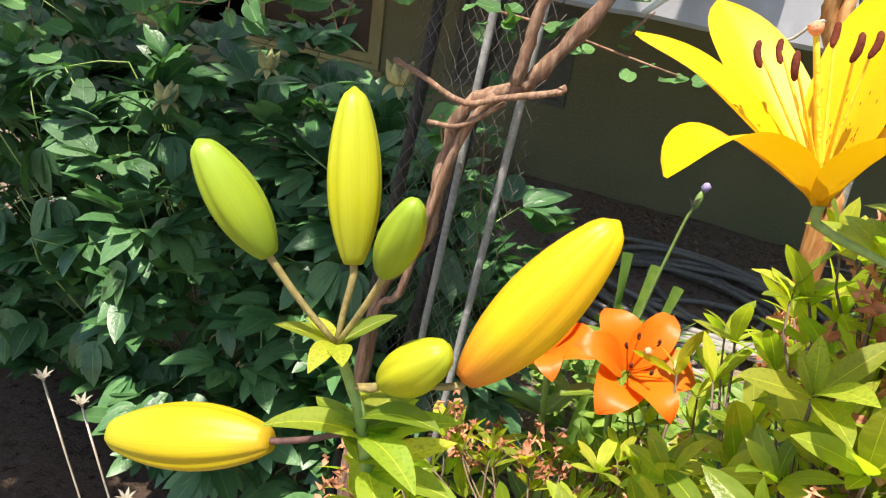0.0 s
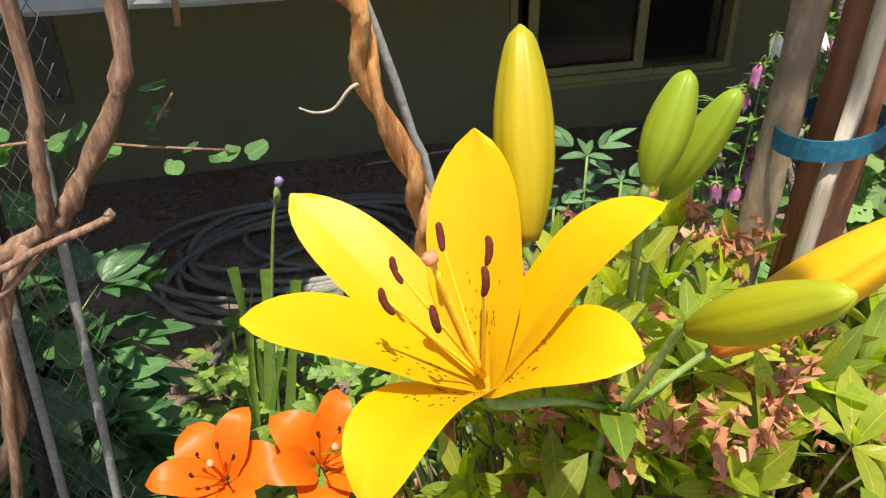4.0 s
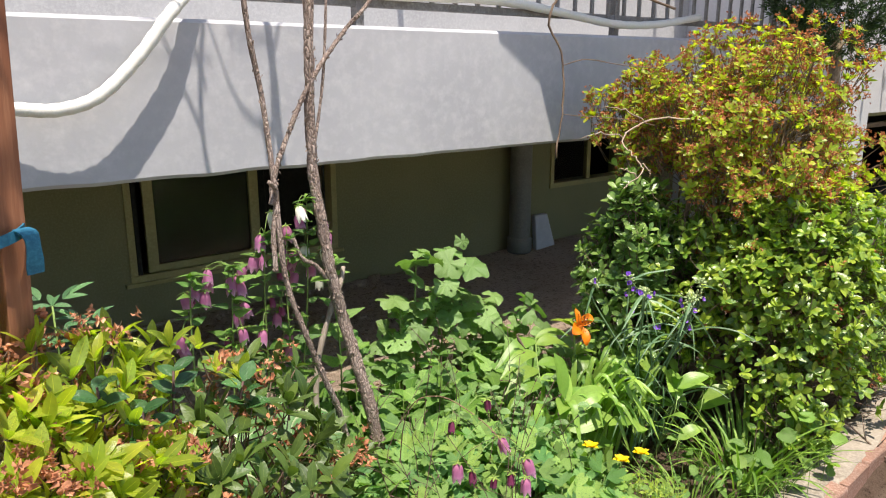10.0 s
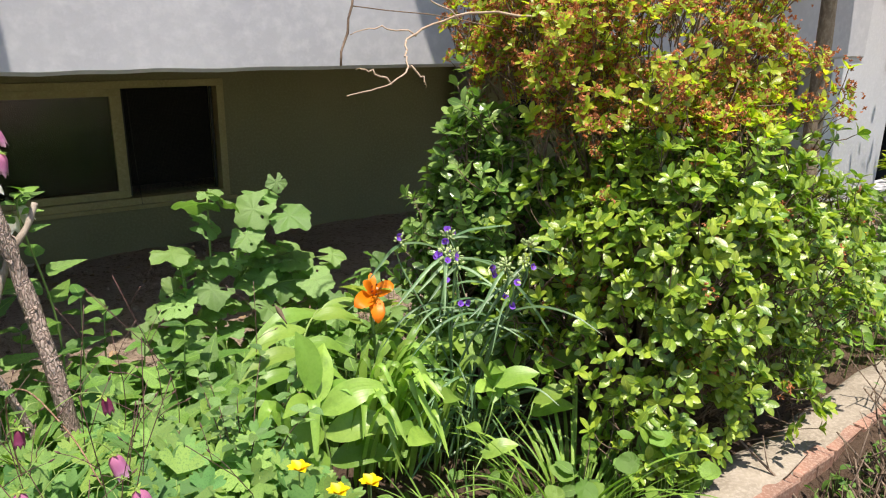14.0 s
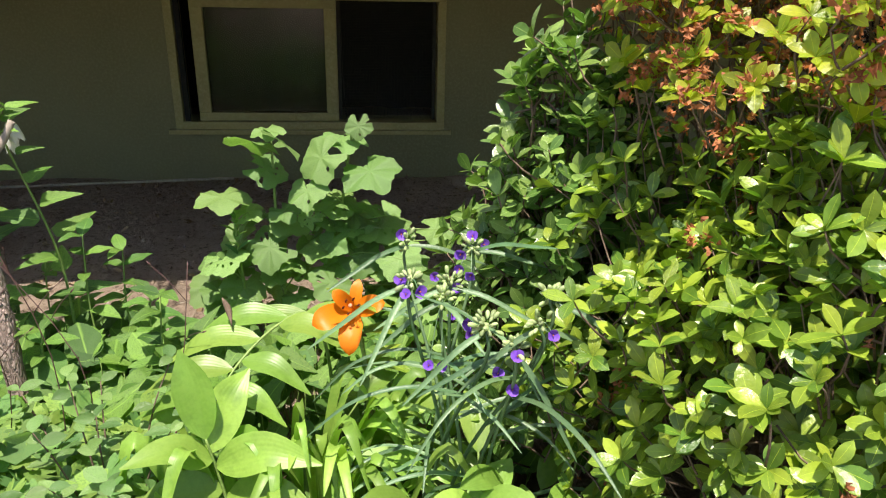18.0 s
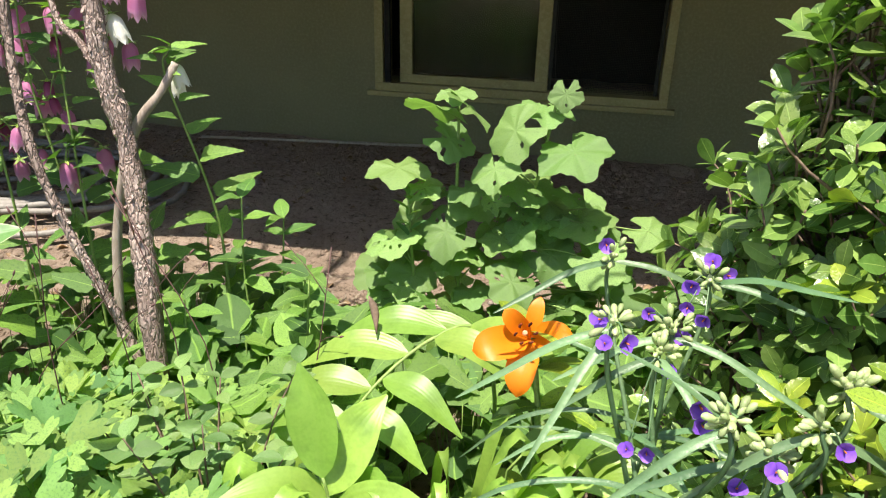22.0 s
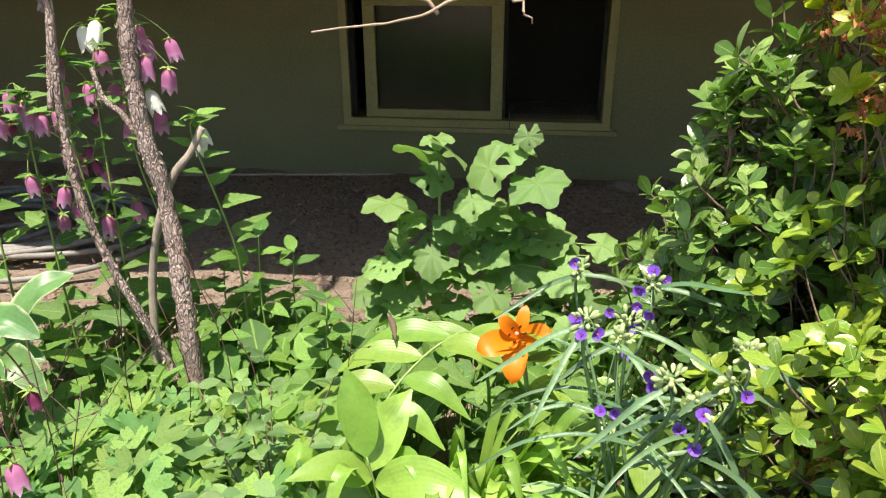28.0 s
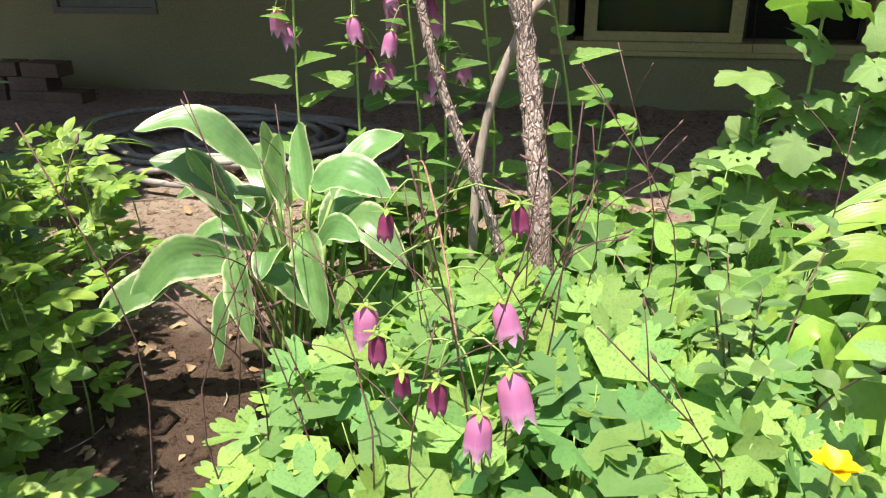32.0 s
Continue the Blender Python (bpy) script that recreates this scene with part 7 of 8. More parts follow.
def grasses():
    rng = np.random.default_rng(191)
    tm = [blade(1, 0.028, 9, 0.6, 0.45, 0.5, d, cols=1, seed=i) for i, d in enumerate((0.5, 1.2, 2.0))]
    for nm, (cx, cy), r, n, hgt, label in (("grass_clump", (1.12, -2.66), 0.13, 110, 0.27, "clump of fine bright green grass by a kerb"), ("grass_clump", (-1.33, -1.52), 0.06, 16, 0.34, "few pale grass blades by bare soil"), ("grass_clump", (0.86, -2.62), 0.1, 50, 0.18, "tuft of bright green grass among herbs")):
        t = thing(nm, (cx, cy, 0.0), label, "grass", "grass clumps")
        items = []
        for i in range(n):
            a, q = rng.random() * 6.28, r * math.sqrt(rng.random())
            d = unit(vec(math.cos(a) * 0.5, math.sin(a) * 0.5, 1.1))
            items.append((tm[rng.integers(3)], vec(cx + q * math.cos(a), cy + q * math.sin(a), bed_z(cx, cy) - 0.01), facing(d, vec(-math.cos(a), -math.sin(a), 0.4)), hgt * rng.uniform(0.6, 1.4)))
        singles("blade", items, M_GRASS, t)
    yellow = toned("lemon_petal", (0.8, 0.55, 0.01), (0.85, 0.62, 0.01), (0.85, 0.66, 0.02), trans=0.3)
    pet = blade(1, 0.75, 4, 0.8, 0.6, 0.4, 0.5, cols=2)
    for x, y, z in ((0.49, -2.53, 0.27), (0.6, -2.62, 0.25), (0.54, -2.6, 0.24), (2.93, -2.41, 0.3), (3.01, -2.57, 0.28), (3.11, -2.27, 0.3), (3.3, -2.4, 0.36), (4.3, -2.0, 0.62)):
        t = thing("yellow_poppy", (x, y, 0.0), "small cup-shaped yellow flower on a thin stalk", "flower", "yellow flowers")
        for i in range(8):
            a = i * 2.4
            part("petal", geo_mesh("petal", moved(pet, (x, y, z), facing(vec(math.cos(a), math.sin(a), 0.4 + 0.1 * i)), 0.027), yellow), yellow, t)
        tube("stalk", spline([(x + 0.01, y + 0.02, -0.01), (x, y, z * 0.6), (x, y, z)], 6), 0.0014, M_STEM, t, 5)


grasses()


def left_herbs():
    rng = np.random.default_rng(201)
    t = thing("chrysanthemum_clump", (-0.98, -2.0, 0.0), "clump of ferny green chrysanthemum leaves by bare soil", "plant")
    tm = []
    for i in range(3):
        L = [moved(blade(1, 0.5, 5, 0.9, 0.65, 0.2, 0.5, seed=i), (0, y0, 0), facing(vec(math.sin(a), math.cos(a), 0)), s) for y0, a, s in ((0.5, 0, 0.55), (0.35, 0.7, 0.5), (0.35, -0.7, 0.5), (0.12, 0.95, 0.42), (0.12, -0.95, 0.42), (0, 0, 0.6))]
        tm.append(joined(L))
    items, stalks = [], []
    for k, (cx, cy, rx, ry, h, n) in enumerate(((-0.95, -2.2, 0.2, 0.25, 0.3, 120), (-1.2, -1.75, 0.22, 0.22, 0.36, 100), (-0.78, -2.5, 0.16, 0.2, 0.18, 60), (-0.75, -2.3, 0.12, 0.16, 0.5, 40), (-0.72, -2.42, 0.22, 0.26, 0.34, 150), (-0.52, -2.66, 0.18, 0.16, 0.24, 110), (-0.95, -1.95, 0.25, 0.2, 0.4, 110))):
        for i in range(n):
            a, r = rng.random() * 6.28, math.sqrt(rng.random())
            x, y = cx + rx * r * math.cos(a), cy + ry * r * math.sin(a)
            z = h * rng.uniform(0.15, 1.0) * (1 - 0.4 * r * r)
            d = unit(vec(math.cos(a), math.sin(a), 0.25) + rng.normal(size=3) * 0.3)
            items.append((tm[rng.integers(3)], vec(x, y, z), facing(d, vec(0, -0.4, 1) + rng.normal(size=3) * 0.3), rng.uniform(0.055, 0.095)))
            if i % 4 == 0:
                stalks.append((spline([(x, y, -0.01), (x + 0.01, y, z * 0.5), (x, y, z)], 4), 0.002, 0.0014))
    singles("leaf", items[:290], M_MUM, t)
    bulk("lower_foliage", items[290:], M_MUM, t)
    tubes("stalkwork", stalks, M_STEM, t, 5)


left_herbs()


# ---- trellis, vines and the unseen leaf canopy that shades the peony ----
M_POST = surface("black_post", (0.025, 0.025, 0.025), (0.015, 0.015, 0.015), (0.06, 0.055, 0.05), grain=150, blotch=20, rough=0.6)
M_POLE = surface("grey_pole", (0.3, 0.3, 0.29), (0.22, 0.22, 0.21), (0.4, 0.4, 0.39), grain=150, blotch=20, rough=0.5)
M_WIRE = surface("dull_wire", (0.1, 0.09, 0.08), (0.06, 0.055, 0.05), (0.16, 0.14, 0.12), grain=200, blotch=20, rough=0.6)
M_VLEAF = leafy("vine_leaf", (0.14, 0.3, 0.08), (0.06, 0.17, 0.05), (1.2, 1.5, 0.5), gloss=0.45, through_light=0.35, vein=0.4)
ROUND_T = [lobed(1.0, lambda th: 0.62 + 0.3 * math.cos(th) + 0.06 * math.cos(3 * th), 18, 0.2, 0.06, i, 2) for i in range(3)]


def trellis():
    t = thing("trellis", (-1.5, -2.4, 0.0), "black posts and grey poles holding diamond wire netting", "trellis")
    Y = -2.4
    for x0, x1 in ((-1.533, -1.60), (-1.455, -1.53)):
        tube("post", spline([(x1 - 0.05, Y, -0.1), (x1, Y, 0.5), (x0 + 0.0, Y, 1.18), (x0 + 0.06, Y, 2.3)], 12), 0.0085, M_POST, t, 8)
    for a, b in (((-1.405, 1.16), (-1.446, 0.52)), ((-1.467, 1.08), (-1.498, 0.57))):
        kx = (a[0] - b[0]) / (a[1] - b[1])
        tube("pole", [(a[0] + kx * (z - a[1]), Y - 0.02, z) for z in (-0.1, 0.5, 1.1, 2.0)], 0.0052, M_POLE, t, 8, label="thin grey pole")
    runs = []
    for i in range(-40, 56):
        for sg in (1, -1):
            pts = []
            for k in range(90):
                z = 0.28 + k * 0.012
                x = -1.56 + i * 0.0135 + sg * (k * 0.0068)
                lean = -0.06 * (1.1 - z)
                if -1.565 < x < -1.385:
                    pts.append((x + lean + 0.0015 * math.sin(k * 3), Y + 0.012 * sg * 0.2 - 0.01 + 0.01 * math.sin(z * 9 + i), z))
            if len(pts) > 2:
                runs.append((np.array(pts), 0.00055, 0.00055))
    tubes("netting", runs, M_WIRE, t, 4, "fine diamond wire netting")


trellis()


def leaf_run(rng, pts, n, size, spread=0.02, templates=ROUND_T, hang=-0.25):
    out = []
    for i in range(n):
        p = np.asarray(pts[int(rng.integers(len(pts)))]) + rng.normal(size=3) * spread
        a = rng.random() * 6.28
        d = unit(vec(math.cos(a), math.sin(a), hang + rng.normal() * 0.25))
        out.append((templates[int(rng.integers(len(templates)))], p, facing(d, vec(0, -0.4, 1) + rng.normal(size=3) * 0.3), size * rng.uniform(0.6, 1.25)))
    return out


def climbing_vine():
    rng = np.random.default_rng(211)
    t = thing("climbing_vine", (-1.56, -2.46, 0.0), "old climbing vine with peeling brown stems and an unseen leaf cover added for shade", "vine", "vines")
    Y = -2.48
    main = spline([(-1.56, Y, -0.05), (-1.56, Y, 0.35), (-1.545, Y, 0.67), (-1.495, Y, 0.77), (-1.48, Y, 0.88), (-1.465, Y, 0.95), (-1.41, Y, 0.985), (-1.384, Y, 1.013), (-1.335, Y, 1.09), (-1.318, Y, 1.16), (-1.33, Y + 0.03, 1.4), (-1.42, Y + 0.06, 1.8), (-1.55, Y + 0.1, 2.2), (-1.8, Y + 0.1, 2.32), (-2.3, -2.45, 2.4)], 70)
    tube("stem", main, np.linspace(0.0105, 0.0062, 70) * (1 + 0.2 * np.sin(np.arange(70) * 1.7)), M_VINE, t, 12, 0.25, 1)
    tube("stem", spline([(-1.41, Y - 0.008, 0.99), (-1.40, Y - 0.01, 1.06), (-1.39, Y - 0.01, 1.153), (-1.40, Y, 1.6), (-1.5, Y + 0.1, 2.25)], 30), np.linspace(0.007, 0.005, 30), M_VINE, t, 9, 0.22, 2)
    tube("stem", spline([(-1.43, Y - 0.012, 0.975), (-1.46, Y - 0.012, 0.92), (-1.485, Y - 0.012, 0.82), (-1.51, Y - 0.012, 0.7), (-1.55, Y - 0.01, 0.6), (-1.57, Y, 0.0)], 26), 0.0052, M_VINE, t, 8, 0.25, 3)
    tube("cut_twig", spline([(-1.549, Y - 0.02, 0.99), (-1.51, Y - 0.025, 0.98), (-1.46, Y - 0.025, 0.962), (-1.42, Y - 0.022, 0.975), (-1.36, Y - 0.02, 0.995), (-1.358, Y - 0.02, 1.002)], 18), np.linspace(0.003, 0.0042, 18), M_VINE, t, 8, 0.12, 4, "pale cut twig")
    tube("cut_twig", spline([(-1.50, Y - 0.02, 0.93), (-1.46, Y - 0.02, 0.935), (-1.415, Y - 0.015, 0.97)], 10), 0.003, M_VINE, t, 7, 0.12, 5)
    tube("cut_twig", spline([(-1.30, Y, 1.36), (-1.272, -2.45, 1.25), (-1.275, -2.45, 1.142)], 8), 0.003, M_VINE, t, 7, 0.12, 6)
    near, runs = [], []
    # sprigs that hang beside the trellis
    for pts, n, s in (([(-1.46, Y, 1.06), (-1.4, -2.44, 1.05), (-1.33, -2.45, 1.04), (-1.25, -2.46, 1.03)], 18, 0.018), ([(-1.50, -2.46, 0.93), (-1.49, -2.47, 0.9)], 3, 0.032), ([(-1.33, -2.46, 1.3), (-1.25, -2.45, 1.19), (-1.215, -2.45, 1.205), (-1.17, -2.45, 1.235)], 1, 0.02), ([(-1.31, -2.45, 1.06), (-1.29, -2.45, 1.085)], 4, 0.016), ([(-1.62, -2.4, 1.15), (-1.66, -2.42, 1.0)], 9, 0.03), ([(-1.5, -2.36, 1.15), (-1.46, -2.34, 0.7)], 26, 0.028)):
        line = spline(pts, 8)
        runs.append((line, 0.0019, 0.0012))
        near += leaf_run(rng, line, n, s, 0.008)
    # shoots dangling before the peony
    for x, y, z0, z1 in ((-1.72, -2.42, 1.3, 0.99), (-1.80, -2.4, 1.3, 0.99), (-1.9, -2.4, 1.35, 0.98), (-2.0, -2.45, 1.3, 1.0), (-2.12, -2.45, 1.35, 0.9), (-2.2, -2.42, 1.3, 0.86), (-1.85, -2.4, 1.35, 1.04)):
        line = spline([(x + 0.03, y, 2.25), (x, y, z0), (x + rng.normal() * 0.05, y, (z0 + z1) / 2), (x + rng.normal() * 0.06, y, z1)], 22)
        runs.append((line, 0.002, 0.0008))
        near += leaf_run(rng, line[8:], 22, 0.034, 0.02)
    for x0, y0, x1, y1 in ((-1.5, -2.4, -2.9, -2.7), (-1.6, -2.4, -3.0, -2.1), (-1.5, -2.4, -1.9, -1.7), (-1.5, -2.35, -1.4, -1.65), (-2.3, -2.45, -3.2, -2.5), (-1.6, -2.4, -2.5, -1.8)):
        line = spline([(x0, y0, 2.2), ((x0 + x1) / 2, (y0 + y1) / 2, 2.4), (x1, y1, 2.35)], 14)
        runs.append((line, 0.008, 0.003))
    tw = spline([(-1.255, -2.45, 1.18), (-1.24, -2.45, 1.19), (-1.215, -2.45, 1.2)], 6)
    near += leaf_run(rng, tw, 9, 0.042, 0.006, LB_T, 0.1)
    heart_t = [lobed(1.0, heart, 24, -0.12, 0.05, i, 3) for i in range(3)]
    drop = spline([(-1.66, -2.44, 1.3), (-1.72, -2.44, 1.1), (-1.86, -2.44, 0.99), (-2.0, -2.44, 1.0)], 10)
    runs.append((drop, 0.002, 0.001))
    for i, (x, y, z, r) in enumerate([(-1.853, -2.44, 1.076, 0.05), (-1.908, -2.44, 1.019, 0.036), (-1.823, -2.44, 1.03, 0.036), (-1.759, -2.44, 1.03, 0.022), (-1.705, -2.44, 1.041, 0.022), (-1.668, -2.44, 1.076, 0.018), (-1.647, -2.44, 1.073, 0.014), (-1.584, -2.44, 1.082, 0.042), (-1.786, -2.44, 1.002, 0.022), (-1.818, -2.44, 0.986, 0.018), (-1.921, -2.44, 0.987, 0.018), (-2.032, -2.44, 1.003, 0.03)]):
        p = vec(x, y, z)
        k = drop[int(np.argmin(np.linalg.norm(drop - p, axis=1)))]
        runs.append((spline([k, (k + p) / 2 + vec(0, 0, 0.01), p], 5), 0.0012, 0.0008))
        near.insert(0, (heart_t[i % 3], p, facing(unit(vec(rng.normal() * 0.5, -0.2, -0.8)), vec(rng.normal() * 0.3, -1, 0.5)), r))
    singles("leaf", near[:290], M_VLEAF, t)
    tubes("shootwork", runs, M_VINE, t, 6)
    # Unseen leaf cover, added and trimmed to shade peony, soil and slab face.
    cover = []
    for i in range(3300):
        x, y = rng.uniform(-3.4, -1.3), rng.uniform(-2.98, -1.58)
        if i % 3 == 0:
            x, y = rng.uniform(-3.2, -1.85), rng.uniform(-3.65, -2.9)
        if i % 7 == 1:
            x, y = rng.uniform(-2.6, -1.3), rng.uniform(-2.0, -1.55)
        if x > -1.62 and y < -2.25:
            continue
        if noise.noise(Vector((x * 3.3, y * 3.3, 1.7))) < -0.24:
            continue
        cover.append((ROUND_T[i % 3], vec(x, y, 2.35 + rng.normal() * 0.12), facing(unit(vec(rng.normal(), rng.normal(), -0.3)), vec(rng.normal() * 0.4, rng.normal() * 0.4, 1)), rng.uniform(0.045, 0.075)))
    bulk("canopy_foliage", cover, M_VLEAF, t)


climbing_vine()


def twisted_vine():
    t = thing("twisted_vine", (-1.04, -2.6, 0.0), "orange peeling vine twisted round a thin grey cane", "vine", "vines")
    Y = -2.57
    line = spline([(-1.045, Y, -0.05), (-1.06, Y, 0.5), (-1.089, Y, 0.912), (-1.096, Y, 0.987), (-1.104, Y, 1.033), (-1.136, Y, 1.112), (-1.14, Y, 1.165), (-1.163, Y, 1.196), (-1.174, Y, 1.234), (-1.2, Y, 1.5), (-1.3, -2.5, 2.2)], 120)
    for k, r in ((0, 0.0072), (math.pi, 0.0055)):
        ph = np.arange(120) * 0.24 + 0.6 * np.sin(np.arange(120) * 0.13) + k
        pts = line + np.column_stack([np.cos(ph) * 0.0055, np.sin(ph) * 0.0055, np.zeros(120)])
        tube("strand", pts, r * (1 + 0.1 * np.sin(np.arange(120) * 0.45 + k)), M_ORVINE, t, 12, 0.13, 7 + int(k), "orange-brown peeling strand")
    tube("cane", spline([(-1.06, Y + 0.012, -0.05), (-1.078, Y + 0.012, 0.9), (-1.105, Y + 0.012, 1.08), (-1.17, Y + 0.01, 1.28), (-1.22, Y + 0.01, 1.5)], 16), 0.0042, M_POLE, t, 8, label="thin grey cane")
    tube("tendril", spline([(-1.14, Y, 1.115), (-1.152, Y - 0.004, 1.112), (-1.165, Y, 1.096), (-1.18, Y, 1.094), (-1.192, Y, 1.099)], 14), np.linspace(0.0017, 0.0008, 14), M_CANE, t, 6, 0.1, 3)
    tube("tendril", spline([(-1.155, Y - 0.008, 1.20), (-1.157, Y - 0.01, 1.188), (-1.155, Y - 0.01, 1.178)], 6), 0.001, M_CANE, t, 5)


twisted_vine()


# ---- bed by the wall: hose, bricks, sticks, litter ----
M_HOSE = surface("grey_hose", (0.24, 0.225, 0.2), (0.16, 0.145, 0.13), (0.32, 0.3, 0.275), grain=80, blotch=8, rough=0.55, relief=0.001)


def hose_coil():
    rng = np.random.default_rng(221)
    t = thing("hose_coil", (-1.1, -0.92, 0.03), "grey garden hose coiled loosely on bare soil", "hose")
    pts = []
    N = 11
    for i in range(N * 28):
        a = 2 * math.pi * i / 28
        k = int(i / 28)
        rr = 0.27 + 0.42 * noise.noise(Vector((i / 28 * 0.8, 3.3, 0))) + 0.02 * (k % 4)
        cx = -1.08 + 0.42 * noise.noise(Vector((i / 23, 0.3, 8)))
        cy = -0.88 + 0.24 * noise.noise(Vector((i / 23, 9.4, 8)))
        pts.append((cx + rr * 1.12 * math.cos(a), cy + rr * 0.78 * math.sin(a), 0.03 + 0.0035 * k + 0.06 * abs(noise.noise(Vector((i / 17, 5, 1))))))
    end = [(-1.0, -1.22, 0.06), (-1.2, -1.22, 0.045), (-1.31, -1.25, 0.028), (-1.38, -1.36, 0.02), (-1.42, -1.49, 0.02)]
    tail = spline(end, 24)
    tube("coil", pts, 0.0105, M_HOSE, t, 8)
    tube("free_end", tail, 0.0105, M_HOSE, t, 9, label="loose end of the hose")


hose_coil()


def brick_stack():
    bm = box(-0.1, 0.1, -0.05, 0.05, 0, 0.062, 0.004)
    me = bpy.data.meshes.new("old_brick")
    bm.to_mesh(me)
    bm.free()
    me.materials.append(surface("brown_brick", (0.13, 0.085, 0.062), (0.09, 0.06, 0.045), (0.19, 0.135, 0.1), grain=120, blotch=9, rough=0.9, relief=0.004, per_island=0.3))
    for x, z, r in ((-2.585, 0.0, 2), (-2.36, 0.0, -1), (-2.18, 0.0, 1), (-2.57, 0.0635, -2), (-2.35, 0.0635, 1.5), (-2.5, 0.127, 3), (-2.27, 0.127, -2)):
        o = new("loose_brick", me)
        o.matrix_basis = pose(x, -0.28, z + 0.005, 0, 0, r)
        tagged(o, "weathered red brick in a low stack against the wall", "brick", "stacked bricks")


brick_stack()


def iris():
    rng = np.random.default_rng(231)
    t = thing("iris", (-1.23, -1.92, 0.0), "iris stalk with a faded violet bud and cut leaves", "flower")
    st = spline([(-1.25, -1.92, -0.03), (-1.235, -1.92, 0.4), (-1.205, -1.92, 0.66), (-1.188, -1.919, 0.74)], 14)
    tube("stem", st, np.linspace(0.004, 0.0025, 14), M_STEM, t, 7)
    tube("seed_bud", [(-1.192, -1.919, 0.715), (-1.19, -1.919, 0.725), (-1.188, -1.919, 0.74), (-1.186, -1.919, 0.752)], [0.003, 0.0065, 0.0065, 0.003], M_STEM, t, 8)
    vio = surface("faded_violet", (0.3, 0.24, 0.42), (0.2, 0.15, 0.3), (0.4, 0.34, 0.5), grain=300, blotch=60, rough=0.8)
    tube("faded_bloom", [(-1.186, -1.919, 0.75), (-1.184, -1.92, 0.757), (-1.182, -1.922, 0.764), (-1.181, -1.923, 0.769)], [0.003, 0.0075, 0.007, 0.002], vio, t, 8, 0.3, 2, "withered violet bloom")
    dry = blade(1, 0.3, 4, 0.8, 0.7, 0.4, 0.5)
    singles("dry_sheath", [(dry, st[11], facing(vec(0.2, -0.3, 1)), 0.035), (dry, st[11], facing(vec(-0.3, -0.3, 1)), 0.03), (dry, st[10], facing(vec(0.5, 0.1, 1)), 0.03)], M_CANE, t)
    cutb = blade(1, 0.045, 6, 0.3, 0.35, 0.25, 0.1, tip=0.4)
    items = [(cutb, vec(-1.33 + 0.022 * i, -1.93 + rng.normal() * 0.02, 0.0), facing(vec(0.1 + rng.normal() * 0.06, 0.02, 1), vec(0, -1, 0)), rng.uniform(0.38, 0.6)) for i in range(5)]
    singles("cut_leaf", items, M_GRASS, t)


iris()


def wall_cane():
    t = thing("bamboo_cane", (-0.35, -0.15, 0.03), "thin pale cane lying along the foot of a wall", "cane")
    tube("shaft", [(-0.72, -0.2, 0.045), (-0.3, -0.16, 0.05), (0.25, -0.12, 0.058)], 0.006, M_CANE, t, 8)
    for x in (-0.5, -0.25, 0.0):
        tube("node_ring", [(x - 0.004, -0.18 + (x + 0.5) * 0.08, 0.0475 + (x + 0.5) * 0.012), (x + 0.004, -0.18 + (x + 0.5) * 0.08, 0.0475 + (x + 0.5) * 0.012)], 0.0075, M_CANE, t, 8)


wall_cane()


